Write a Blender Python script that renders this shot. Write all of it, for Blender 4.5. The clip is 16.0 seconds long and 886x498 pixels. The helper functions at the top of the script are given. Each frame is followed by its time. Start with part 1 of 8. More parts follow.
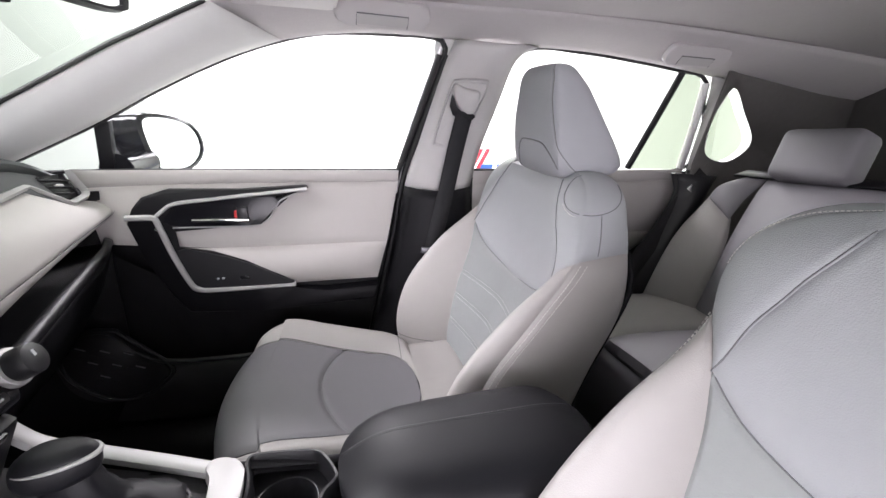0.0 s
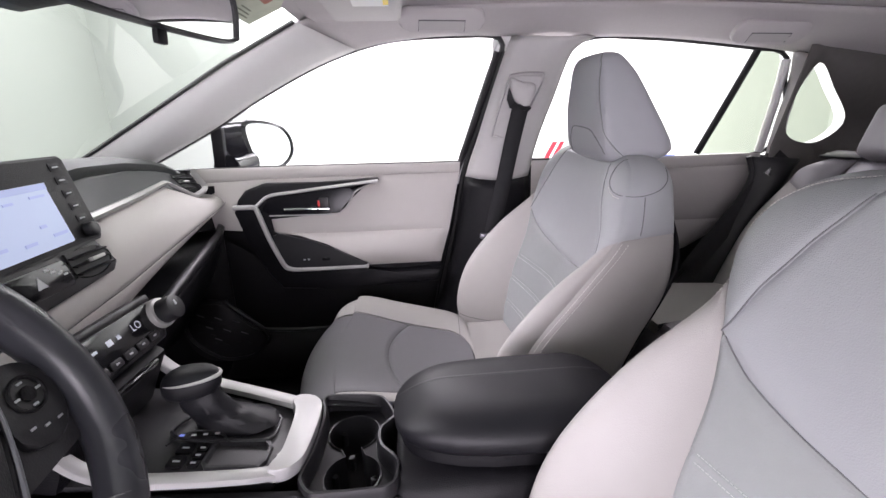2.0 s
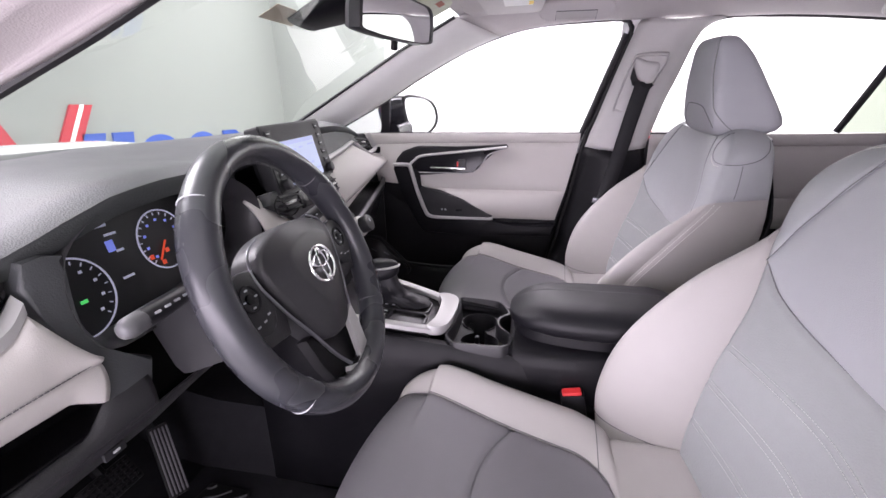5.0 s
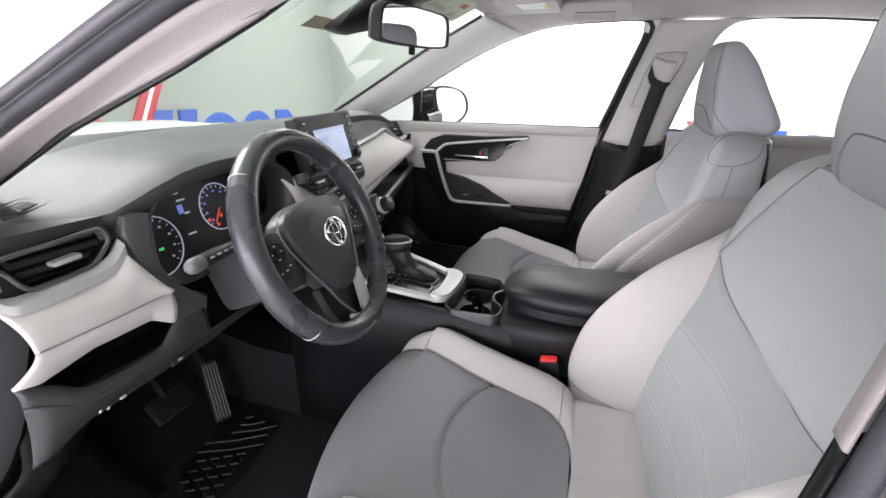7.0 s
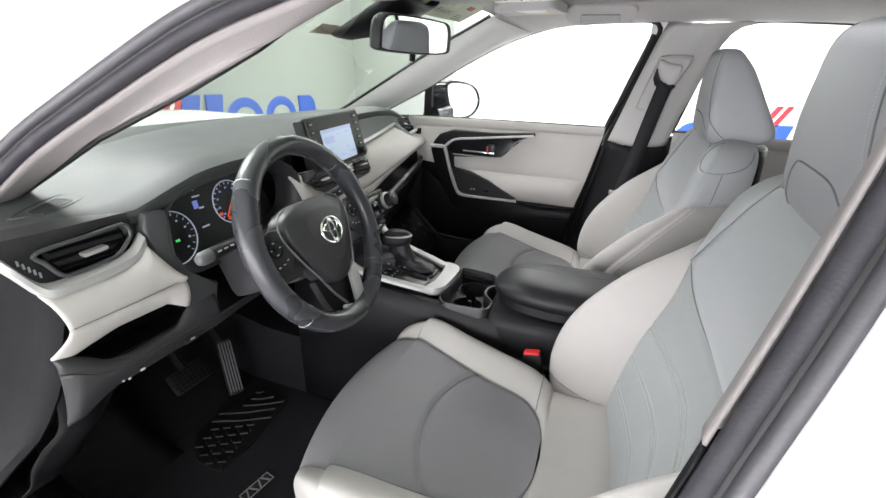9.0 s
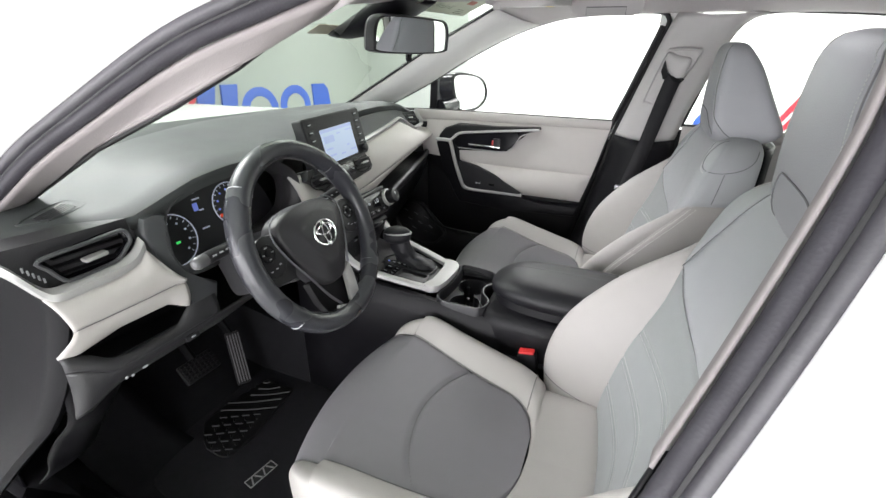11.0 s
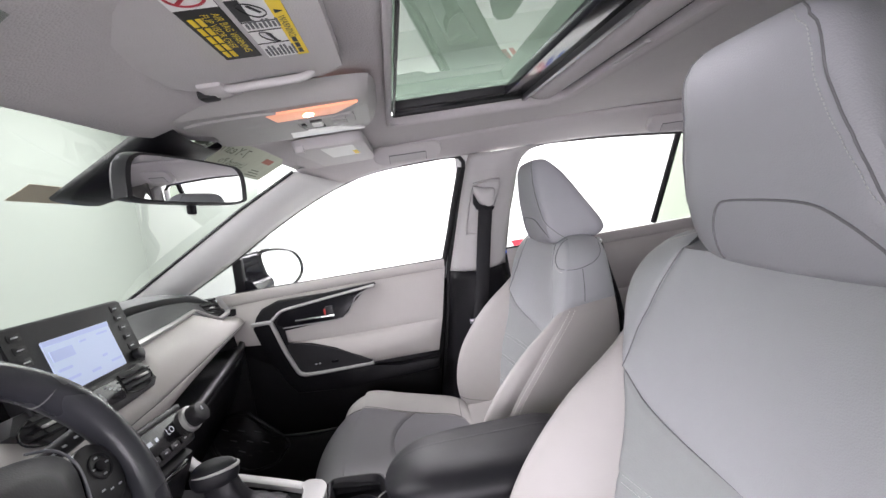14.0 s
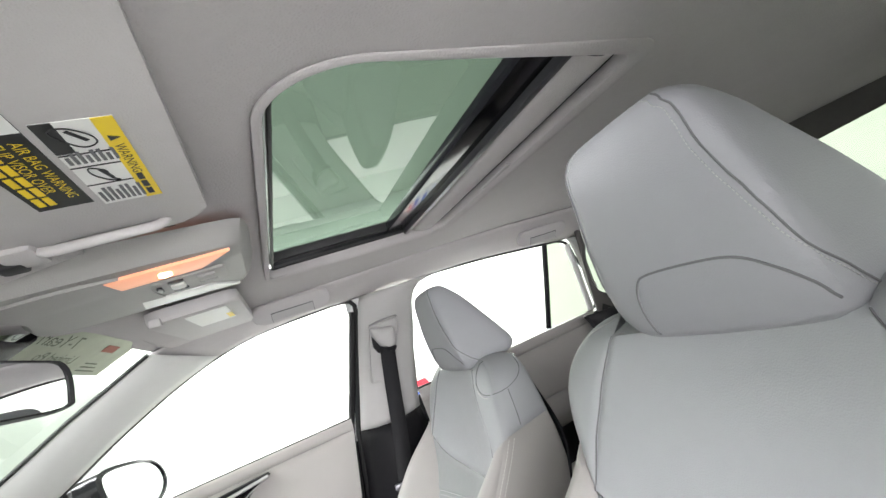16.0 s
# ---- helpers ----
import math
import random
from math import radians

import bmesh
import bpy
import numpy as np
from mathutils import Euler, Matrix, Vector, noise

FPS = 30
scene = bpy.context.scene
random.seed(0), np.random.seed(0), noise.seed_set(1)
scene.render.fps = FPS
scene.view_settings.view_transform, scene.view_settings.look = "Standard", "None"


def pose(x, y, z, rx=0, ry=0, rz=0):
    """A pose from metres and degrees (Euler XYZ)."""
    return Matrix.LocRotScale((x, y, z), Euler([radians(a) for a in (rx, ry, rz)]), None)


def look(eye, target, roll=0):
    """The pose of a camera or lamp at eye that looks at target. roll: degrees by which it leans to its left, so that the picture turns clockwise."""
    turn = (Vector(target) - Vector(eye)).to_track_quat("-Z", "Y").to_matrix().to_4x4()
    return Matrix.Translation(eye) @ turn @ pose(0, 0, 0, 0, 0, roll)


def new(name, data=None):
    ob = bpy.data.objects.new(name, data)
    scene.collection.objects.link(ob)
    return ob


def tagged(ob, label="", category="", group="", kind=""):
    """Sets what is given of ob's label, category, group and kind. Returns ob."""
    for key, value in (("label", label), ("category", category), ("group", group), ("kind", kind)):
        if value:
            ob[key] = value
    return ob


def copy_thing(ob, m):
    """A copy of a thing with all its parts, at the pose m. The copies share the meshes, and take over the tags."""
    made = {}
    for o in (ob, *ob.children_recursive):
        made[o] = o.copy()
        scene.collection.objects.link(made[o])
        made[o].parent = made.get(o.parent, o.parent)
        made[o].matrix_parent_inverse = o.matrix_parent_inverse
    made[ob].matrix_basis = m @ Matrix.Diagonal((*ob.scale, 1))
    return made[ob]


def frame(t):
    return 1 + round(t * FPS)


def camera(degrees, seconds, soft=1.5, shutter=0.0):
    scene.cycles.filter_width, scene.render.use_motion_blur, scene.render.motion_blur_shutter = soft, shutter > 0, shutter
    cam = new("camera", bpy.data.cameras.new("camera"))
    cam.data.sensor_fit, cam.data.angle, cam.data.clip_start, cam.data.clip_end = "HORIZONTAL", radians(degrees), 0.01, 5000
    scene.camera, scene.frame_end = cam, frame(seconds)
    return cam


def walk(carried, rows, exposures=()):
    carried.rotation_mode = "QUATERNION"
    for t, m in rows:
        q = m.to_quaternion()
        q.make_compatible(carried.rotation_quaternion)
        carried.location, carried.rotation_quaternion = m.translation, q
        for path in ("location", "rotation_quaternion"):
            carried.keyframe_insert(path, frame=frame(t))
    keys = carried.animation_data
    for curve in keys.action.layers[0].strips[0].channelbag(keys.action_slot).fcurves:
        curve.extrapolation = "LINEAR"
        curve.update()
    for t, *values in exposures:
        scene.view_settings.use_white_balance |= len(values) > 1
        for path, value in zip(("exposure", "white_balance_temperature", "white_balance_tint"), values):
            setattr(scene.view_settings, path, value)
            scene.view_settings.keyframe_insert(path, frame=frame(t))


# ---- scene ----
cam = camera(93.3, 16.0)
PATH = [
    (0, (0.235, -0.455, 1.207), (0.722, 1.415, 0.689), 0.3),
    (0.5, (0.238, -0.483, 1.206), (0.641, 1.404, 0.679), -0.4),
    (1, (0.246, -0.505, 1.203), (0.568, 1.397, 0.672), -1.0),
    (1.5, (0.255, -0.526, 1.202), (0.488, 1.388, 0.672), -1.6),
    (2, (0.263, -0.551, 1.198), (0.396, 1.374, 0.67), -2.2),
    (2.5, (0.26, -0.576, 1.199), (0.281, 1.353, 0.672), -2.6),
    (3, (0.265, -0.616, 1.2), (0.161, 1.312, 0.677), -2.8),
    (3.5, (0.277, -0.662, 1.193), (0.074, 1.256, 0.661), -2.6),
    (4, (0.264, -0.714, 1.196), (-0.013, 1.187, 0.64), -2.1),
    (4.5, (0.239, -0.768, 1.196), (-0.096, 1.113, 0.604), -1.7),
    (7, (0.353, -0.913, 1.224), (-0.22, 0.875, 0.535), 0.1),
    (7.5, (0.371, -0.924, 1.235), (-0.218, 0.854, 0.534), 0.7),
    (8, (0.391, -0.93, 1.246), (-0.223, 0.834, 0.53), 0.9),
    (8.5, (0.405, -0.937, 1.257), (-0.227, 0.814, 0.525), 1.0),
    (9, (0.422, -0.938, 1.266), (-0.232, 0.797, 0.516), 1.0),
    (11.5, (0.467, -0.915, 1.305), (-0.254, 0.763, 0.489), 0.2),
    (12, (0.474, -0.912, 1.313), (-0.243, 0.767, 0.497), -0.2),
    (12.5, (0.482, -0.906, 1.317), (-0.191, 0.811, 0.541), -0.9),
    (13, (0.48, -0.881, 1.295), (-0.084, 0.919, 0.632), -1.9),
    (13.5, (0.416, -0.804, 1.244), (0.099, 1.121, 0.803), -4.5),
    (14, (0.353, -0.714, 1.203), (0.438, 1.283, 1.131), -10.2),
    (14.5, (0.329, -0.666, 1.194), (0.823, 1.241, 1.537), -19.1),
    (15, (0.331, -0.635, 1.194), (1.046, 1.153, 1.734), -25.0),
    (15.5, (0.33, -0.626, 1.202), (1.128, 1.114, 1.783), -26.7),
    (16, (0.335, -0.644, 1.2), (1.084, 1.162, 1.622), -23.6),
]
walk(cam, [(t, look(eye, target, roll)) for t, eye, target, roll in PATH],
     exposures=[(0.0, 0.18, 6300, 24), (1.5, 0.05, 6290, 27), (5.0, 0.0, 6250, 34), (7.0, 0.0, 6300, 22), (9.0, 0.0, 6350, 15), (12.5, 0.0, 6350, 15), (13.5, 0.0, 6350, 15), (14.5, 0.02, 6200, 38), (15.0, 0.19, 6150, 41), (15.5, 0.24, 6300, 27), (16.0, 0.21, 6400, 14)])

# ---- light: a white photo booth with a bright panel ceiling ----
world = bpy.data.worlds.new("world")
scene.world = world
world.use_nodes = True
world.node_tree.nodes["Background"].inputs["Color"].default_value = (0.9, 0.95, 1.0, 1)
world.node_tree.nodes["Background"].inputs["Strength"].default_value = 0.05


def area(name, place, target, sx, sy, watts, colour=(1, 1, 1)):
    data = bpy.data.lights.new(name, "AREA")
    data.shape, data.size, data.size_y, data.energy, data.color = "RECTANGLE", sx, sy, watts, colour
    ob = new(name, data)
    ob.matrix_world = look(place, target)
    return ob


area("booth_lamp", (0.5, 3.6, 3.4), (0.5, 4.3, 0.0), 6.5, 1.6, 500, (1.0, 0.99, 0.97))
# added low lamp, out of view, standing in for bounce beside the driver's door
area("booth_lamp", (-0.6, -4.0, 1.05), (0.2, 0.0, 1.2), 7.0, 1.9, 345, (1.0, 0.99, 0.99))
area("booth_lamp", (-2.3, 0.0, 3.4), (-0.8, 0.0, 1.0), 1.2, 6.0, 780, (1.0, 1.0, 0.98))
area("booth_lamp", (3.8, 0.0, 3.4), (4.6, 0.0, 0.0), 1.2, 6.0, 45, (1.0, 1.0, 0.96))
# ---- materials ----
def material(name, colour, rough=0.5, metal=0.0, var=0.1, scale=30.0, bump=0.0, bump_scale=400.0, spec=0.5, coat=0.0, wear=0.0):
    m = bpy.data.materials.new(name)
    m.use_nodes = True
    nt = m.node_tree
    b = nt.nodes["Principled BSDF"]
    b.inputs["Roughness"].default_value = rough
    b.inputs["Metallic"].default_value = metal
    b.inputs["Specular IOR Level"].default_value = spec
    b.inputs["Coat Weight"].default_value = coat
    tc = nt.nodes.new("ShaderNodeTexCoord")
    n1 = nt.nodes.new("ShaderNodeTexNoise")
    n1.inputs["Scale"].default_value = scale
    n1.inputs["Detail"].default_value = 5
    nt.links.new(tc.outputs["Object"], n1.inputs["Vector"])
    n0 = nt.nodes.new("ShaderNodeTexNoise")
    n0.inputs["Scale"].default_value = scale * 0.12
    n0.inputs["Detail"].default_value = 3
    nt.links.new(tc.outputs["Object"], n0.inputs["Vector"])
    mix = nt.nodes.new("ShaderNodeMix")
    mix.data_type = "RGBA"
    lo = [c * (1 - var) for c in colour]
    hi = [min(1, c * (1 + var)) for c in colour]
    mix.inputs["A"].default_value = (*lo, 1)
    mix.inputs["B"].default_value = (*hi, 1)
    add = nt.nodes.new("ShaderNodeMath")
    add.operation = "MULTIPLY_ADD"
    add.inputs[1].default_value = 0.5
    nt.links.new(n1.outputs["Fac"], add.inputs[0])
    half = nt.nodes.new("ShaderNodeMath")
    half.operation = "MULTIPLY"
    half.inputs[1].default_value = 0.5
    nt.links.new(n0.outputs["Fac"], half.inputs[0])
    nt.links.new(half.outputs[0], add.inputs[2])
    nt.links.new(add.outputs[0], mix.inputs["Factor"])
    nt.links.new(mix.outputs["Result"], b.inputs["Base Color"])
    if wear:
        mr = nt.nodes.new("ShaderNodeMapRange")
        mr.inputs["From Min"].default_value, mr.inputs["From Max"].default_value = 0.3, 0.7
        mr.inputs["To Min"].default_value, mr.inputs["To Max"].default_value = rough - wear, min(1, rough + wear)
        nt.links.new(n0.outputs["Fac"], mr.inputs["Value"])
        nt.links.new(mr.outputs["Result"], b.inputs["Roughness"])
    if bump:
        v = nt.nodes.new("ShaderNodeTexVoronoi")
        v.inputs["Scale"].default_value = bump_scale
        nt.links.new(tc.outputs["Object"], v.inputs["Vector"])
        bp = nt.nodes.new("ShaderNodeBump")
        bp.inputs["Strength"].default_value = bump
        bp.inputs["Distance"].default_value = 0.0006
        nt.links.new(v.outputs["Distance"], bp.inputs["Height"])
        nt.links.new(bp.outputs["Normal"], b.inputs["Normal"])
    return m


def glowing(name, colour, strength):
    m = bpy.data.materials.new(name)
    m.use_nodes = True
    b = m.node_tree.nodes["Principled BSDF"]
    b.inputs["Base Color"].default_value = (*colour, 1)
    b.inputs["Emission Color"].default_value = (*colour, 1)
    b.inputs["Emission Strength"].default_value = strength
    return m


def glass(name, colour=(1, 1, 1), rough=0.0, ior=1.3):
    m = bpy.data.materials.new(name)
    m.use_nodes = True
    nt = m.node_tree
    nt.nodes.remove(nt.nodes["Principled BSDF"])
    out = nt.nodes["Material Output"]
    tr, gl, mx, fr = (nt.nodes.new("ShaderNodeBsdfTransparent"), nt.nodes.new("ShaderNodeBsdfGlossy"), nt.nodes.new("ShaderNodeMixShader"), nt.nodes.new("ShaderNodeFresnel"))
    tr.inputs["Color"].default_value = (*colour, 1)
    gl.inputs["Roughness"].default_value = rough
    fr.inputs["IOR"].default_value = ior
    nt.links.new(fr.outputs[0], mx.inputs["Fac"])
    nt.links.new(tr.outputs[0], mx.inputs[1])
    nt.links.new(gl.outputs[0], mx.inputs[2])
    nt.links.new(mx.outputs[0], out.inputs["Surface"])
    return m


LIGHT = material("light_leather", (0.368, 0.352, 0.337), 0.46, 0, 0.05, 40, 0.25, 700, 0.45, 0, 0.05)
# brighter copy of LIGHT: extra light on doors and dashboard is in the colour
LIGHT_LIT = material("lit_pale_leather", (0.50, 0.476, 0.458), 0.5, 0, 0.05, 40, 0.3, 800, 0.4, 0, 0.04)
GREY = material("grey_leather", (0.345, 0.356, 0.367), 0.45, 0, 0.06, 40, 0.3, 700, 0.45, 0, 0.05)
HEAD = material("grey_headrest_leather", (0.285, 0.289, 0.304), 0.45, 0, 0.06, 40, 0.3, 700, 0.45, 0, 0.05)
# same leather as GREY, with the cushion's weaker light put into the colour
GREY_D = material("shaded_grey_leather", (0.188, 0.181, 0.196), 0.48, 0, 0.06, 40, 0.3, 700, 0.4, 0, 0.05)
FLUTE = material("perforated_leather", (0.25, 0.262, 0.262), 0.5, 0, 0.08, 60, 0.5, 350, 0.4)
STITCH = material("pale_thread", (0.62, 0.60, 0.58), 0.8, 0, 0.1, 300)
FLUTE_T = material("grey_thread", (0.40, 0.41, 0.40), 0.8, 0, 0.1, 300)
SEAM = material("dark_thread", (0.15, 0.15, 0.155), 0.8, 0, 0.1, 300)
BLACK = material("black_plastic", (0.0062, 0.0060, 0.0075), 0.46, 0, 0.25, 60, 0.4, 600, 0.20, 0, 0.08)
SATIN = material("satin_black_plastic", (0.0160, 0.0160, 0.0180), 0.38, 0, 0.2, 40, 0.15, 600, 0.36, 0, 0.06)
GLOSS = material("gloss_black", (0.008, 0.008, 0.010), 0.12, 0, 0.1, 20, 0, 1, 0.3)
PAD = material("soft_dash_pad", (0.048, 0.053, 0.053), 0.55, 0, 0.12, 30, 0.45, 520, 0.34, 0, 0.06)
# brighter copy of PAD: light on the rear-facing cheek is in the colour
FACE_LIT = material("lit_dash_face", (0.060, 0.063, 0.067), 0.45, 0, 0.12, 30, 0.35, 520, 0.45, 0, 0.06)
WHEEL = material("wheel_leather", (0.033, 0.034, 0.040), 0.30, 0, 0.25, 50, 0.12, 1300, 0.5, 0, 0.1)
ARM = material("armrest_leather", (0.0095, 0.0095, 0.0118), 0.46, 0, 0.25, 50, 0.25, 900, 0.30, 0, 0.1)
MATTE = material("matte_black_trim", (0.0075, 0.0073, 0.0085), 0.5, 0, 0.25, 60, 0.4, 600, 0.07)
CARPET = material("black_carpet", (0.016, 0.016, 0.018), 0.95, 0, 0.5, 300, 0.9, 900, 0.1)
MATCLOTH = material("black_mat_carpet", (0.024, 0.0235, 0.027), 0.95, 0, 0.4, 400, 0.9, 1100, 0.1)
# lighter grey for the heel pad's ribs and studs
RIB = material("grey_rubber_edge", (0.045, 0.045, 0.050), 0.40, 0, 0.3, 60)
RUBBER = material("black_rubber", (0.008, 0.008, 0.009), 0.55, 0, 0.3, 40)
SEAL = material("door_seal_rubber", (0.040, 0.038, 0.045), 0.58, 0, 0.7, 25, 0.3, 300, 0.25, 0, 0.15)
# lighter than SEAL: part of the light on this band is in the colour
SEAL2 = material("lit_seal_rubber", (0.055, 0.052, 0.060), 0.42, 0, 0.4, 25, 0.2, 300, 0.5, 0, 0.12)
CLOTH = material("headliner_cloth", (0.50, 0.476, 0.480), 0.95, 0, 0.07, 120, 0.7, 420, 0.1)
# darker copy of TRIM: the driver side's pinkish shade is in the colour
TRIM_SHADE = material("shaded_pillar_trim", (0.26, 0.237, 0.237), 0.85, 0, 0.08, 60, 0.3, 700, 0.3)
# brighter copy of TRIM: light caught by the passenger pillar is in the colour
TRIM_LIT = material("lit_pillar_trim", (0.60, 0.60, 0.585), 0.6, 0, 0.05, 60, 0.25, 700, 0.35)
TRIM = material("grey_pillar_trim", (0.46, 0.45, 0.445), 0.7, 0, 0.06, 60, 0.3, 700, 0.3)
VISOR = material("visor_vinyl", (0.52, 0.50, 0.50), 0.7, 0, 0.05, 60, 0.4, 700, 0.3)
SILVER = material("satin_silver", (0.43, 0.425, 0.42), 0.46, 0.35, 0.05, 60, 0, 1, 0.5, 0, 0.04)
DARKCHROME = material("dark_chrome", (0.20, 0.20, 0.22), 0.30, 0.85, 0.05, 60)
CHROME = material("chrome", (0.82, 0.82, 0.84), 0.10, 1.0, 0.04, 30)
PAINT = material("white_car_paint", (0.80, 0.80, 0.80), 0.22, 0, 0.02, 8, 0, 1, 0.5, 0.6)
RED = material("red_plastic", (0.62, 0.03, 0.03), 0.4, 0, 0.1, 30)
BELT = material("black_belt_webbing", (0.02, 0.02, 0.022), 0.8, 0, 0.3, 200, 0.8, 1200, 0.3)
# darker than TRIM: weak light on the overhead console is in the colour
CONSOLE_DIM = material("grey_console_plastic", (0.33, 0.322, 0.312), 0.55, 0, 0.06, 60, 0.3, 700, 0.4)
# dark trim, its colour lowered further for the dim rear of the cabin
DARKCLOTH = material("dimmed_dark_rear_trim", (0.115, 0.11, 0.105), 0.8, 0, 0.2, 60, 0.3, 700, 0.3)
# console grey; on the driver's black parts it holds their stronger light
PANEL = material("console_and_lit_black_plastic", (0.030, 0.0295, 0.032), 0.42, 0, 0.2, 60, 0.3, 600, 0.4, 0, 0.06)
EDGE = material("dark_grey_edge", (0.055, 0.056, 0.060), 0.32, 0, 0.15, 60)
MIRROR = material("mirror_glass", (0.88, 0.89, 0.90), 0.01, 1.0, 0.0, 10)
WINDOW = glass("window_glass", (0.97, 0.99, 0.975))
SHIELD_GLASS = glass("green_windscreen_glass", (0.68, 0.735, 0.675), ior=1.12)
TINT = glass("sunroof_glass", (0.095, 0.125, 0.103))
PRIVACY = glass("rear_glass", (0.44, 0.48, 0.41))
LENS = material("milky_lens", (0.75, 0.75, 0.73), 0.35, 0, 0.05, 30)
# the front wall's dimness is put into its colour, far below WALL
FRONTWALL = material("dimmed_booth_wall", (0.25, 0.27, 0.25), 0.7, 0, 0.05, 2)
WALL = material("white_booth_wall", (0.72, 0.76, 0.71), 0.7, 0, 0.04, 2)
FLOORM = material("pale_booth_floor", (0.78, 0.78, 0.76), 0.45, 0, 0.06, 3)
BLUE = material("blue_sign_paint", (0.018, 0.070, 0.36), 0.5, 0, 0.05, 10)
REDSIGN = material("red_sign_paint", (0.46, 0.018, 0.032), 0.5, 0, 0.05, 10)
WHITE = material("white_label", (0.80, 0.80, 0.78), 0.6, 0, 0.04, 60)
YELLOW = material("yellow_label", (0.85, 0.62, 0.02), 0.55, 0, 0.04, 60)
INK = material("black_ink", (0.015, 0.015, 0.016), 0.6, 0, 0.1, 60)
MARK = material("pale_marking", (0.48, 0.49, 0.51), 0.5, 0, 0.05, 60)
SCREEN = glowing("lit_screen", (0.46, 0.55, 0.72), 0.46)
SCREEN_D = glowing("lit_screen_text", (0.40, 0.48, 0.68), 0.40)
DIAL = material("dial_black", (0.012, 0.012, 0.014), 0.35, 0, 0.1, 30)
BLUELIT = glowing("blue_backlight", (0.22, 0.30, 0.85), 0.35)
WHITELIT = glowing("white_backlight", (0.62, 0.66, 0.78), 0.16)
REDLIT = glowing("red_backlight", (0.8, 0.09, 0.03), 0.35)
AMBER = glowing("amber_backlight", (0.95, 0.42, 0.03), 0.9)
GREENLIT = glowing("green_backlight", (0.05, 0.75, 0.15), 0.5)
LAMPLIT = glowing("lit_map_lamp", (0.95, 0.40, 0.22), 0.42)
BULB = glowing("lamp_bulb", (1.0, 0.72, 0.40), 9.0)
# ---- mesh tools ----
def thing(name, label, category, group="", kind="", place=(0, 0, 0)):
    ob = new(name)
    ob.location = place
    ob.empty_display_size = 0.05
    return tagged(ob, label, category, group, kind)


def mesh(name, verts, faces, mat, parent=None, label="", smooth=True):
    me = bpy.data.meshes.new(name)
    me.from_pydata([tuple(v) for v in verts], [], faces)
    if mat:
        me.materials.append(mat)
    me.update()
    bm = bmesh.new()
    bm.from_mesh(me)
    bmesh.ops.recalc_face_normals(bm, faces=bm.faces)
    bm.to_mesh(me)
    bm.free()
    if smooth:
        me.polygons.foreach_set("use_smooth", [True] * len(me.polygons))
    ob = new(name, me)
    if parent:
        ob.parent = parent
        ob.matrix_parent_inverse = parent.matrix_basis.inverted()
    if label:
        tagged(ob, label)
    return ob


def part(name, bm, mat, parent, label="", smooth=True):
    me = bpy.data.meshes.new(name)
    bmesh.ops.recalc_face_normals(bm, faces=bm.faces)
    bm.to_mesh(me)
    bm.free()
    me.materials.append(mat)
    if smooth:
        me.polygons.foreach_set("use_smooth", [True] * len(me.polygons))
        me.set_sharp_from_angle(angle=radians(40))
    ob = new(name, me)
    if parent:
        ob.parent = parent
        ob.matrix_parent_inverse = parent.matrix_basis.inverted()
    if label:
        tagged(ob, label)
    return ob


def sheet_faces(n, m, closed=False):
    """Faces of n rows with m points each."""
    out = []
    for i in range(n - 1):
        for j in range(m if closed else m - 1):
            k = (j + 1) % m
            out.append((i * m + j, i * m + k, (i + 1) * m + k, (i + 1) * m + j))
    return out


def curve(points, n):
    """n points evenly along a smooth curve through the points."""
    p = [Vector(q) for q in points]
    if len(p) == 2:
        return [p[0].lerp(p[1], i / (n - 1)) for i in range(n)]
    ext = [2 * p[0] - p[1]] + p + [2 * p[-1] - p[-2]]
    dense = []
    for i in range(1, len(ext) - 2):
        a, b, c, d = ext[i - 1:i + 3]
        for s in range(16):
            t = s / 16
            dense.append(0.5 * (2 * b + (c - a) * t + (2 * a - 5 * b + 4 * c - d) * t * t + (3 * b - a - 3 * c + d) * t ** 3))
    dense.append(p[-1].copy())
    return even(dense, n)


def even(p, n):
    acc = [0.0]
    for a, b in zip(p, p[1:]):
        acc.append(acc[-1] + (b - a).length)
    out, k = [], 0
    for i in range(n):
        s = acc[-1] * i / (n - 1)
        while k < len(acc) - 2 and acc[k + 1] < s:
            k += 1
        span = acc[k + 1] - acc[k]
        out.append(p[k].lerp(p[k + 1], (s - acc[k]) / span if span > 1e-9 else 0))
    return out


def loft(name, rows, mat, parent=None, label="", closed=False, caps=False, smooth=True, thick=0.0):
    """A skin over rows of points, all of one length."""
    m = len(rows[0])
    verts = [v for r in rows for v in r]
    faces = sheet_faces(len(rows), m, closed)
    if caps:
        faces += [tuple(range(m)), tuple(range((len(rows) - 1) * m, len(rows) * m))]
    ob = mesh(name, verts, faces, mat, parent, label, smooth)
    if smooth:
        ob.data.set_sharp_from_angle(angle=radians(42))
    if thick:
        mod = ob.modifiers.new("thickness", "SOLIDIFY")
        mod.thickness, mod.offset = thick, 0
    return ob


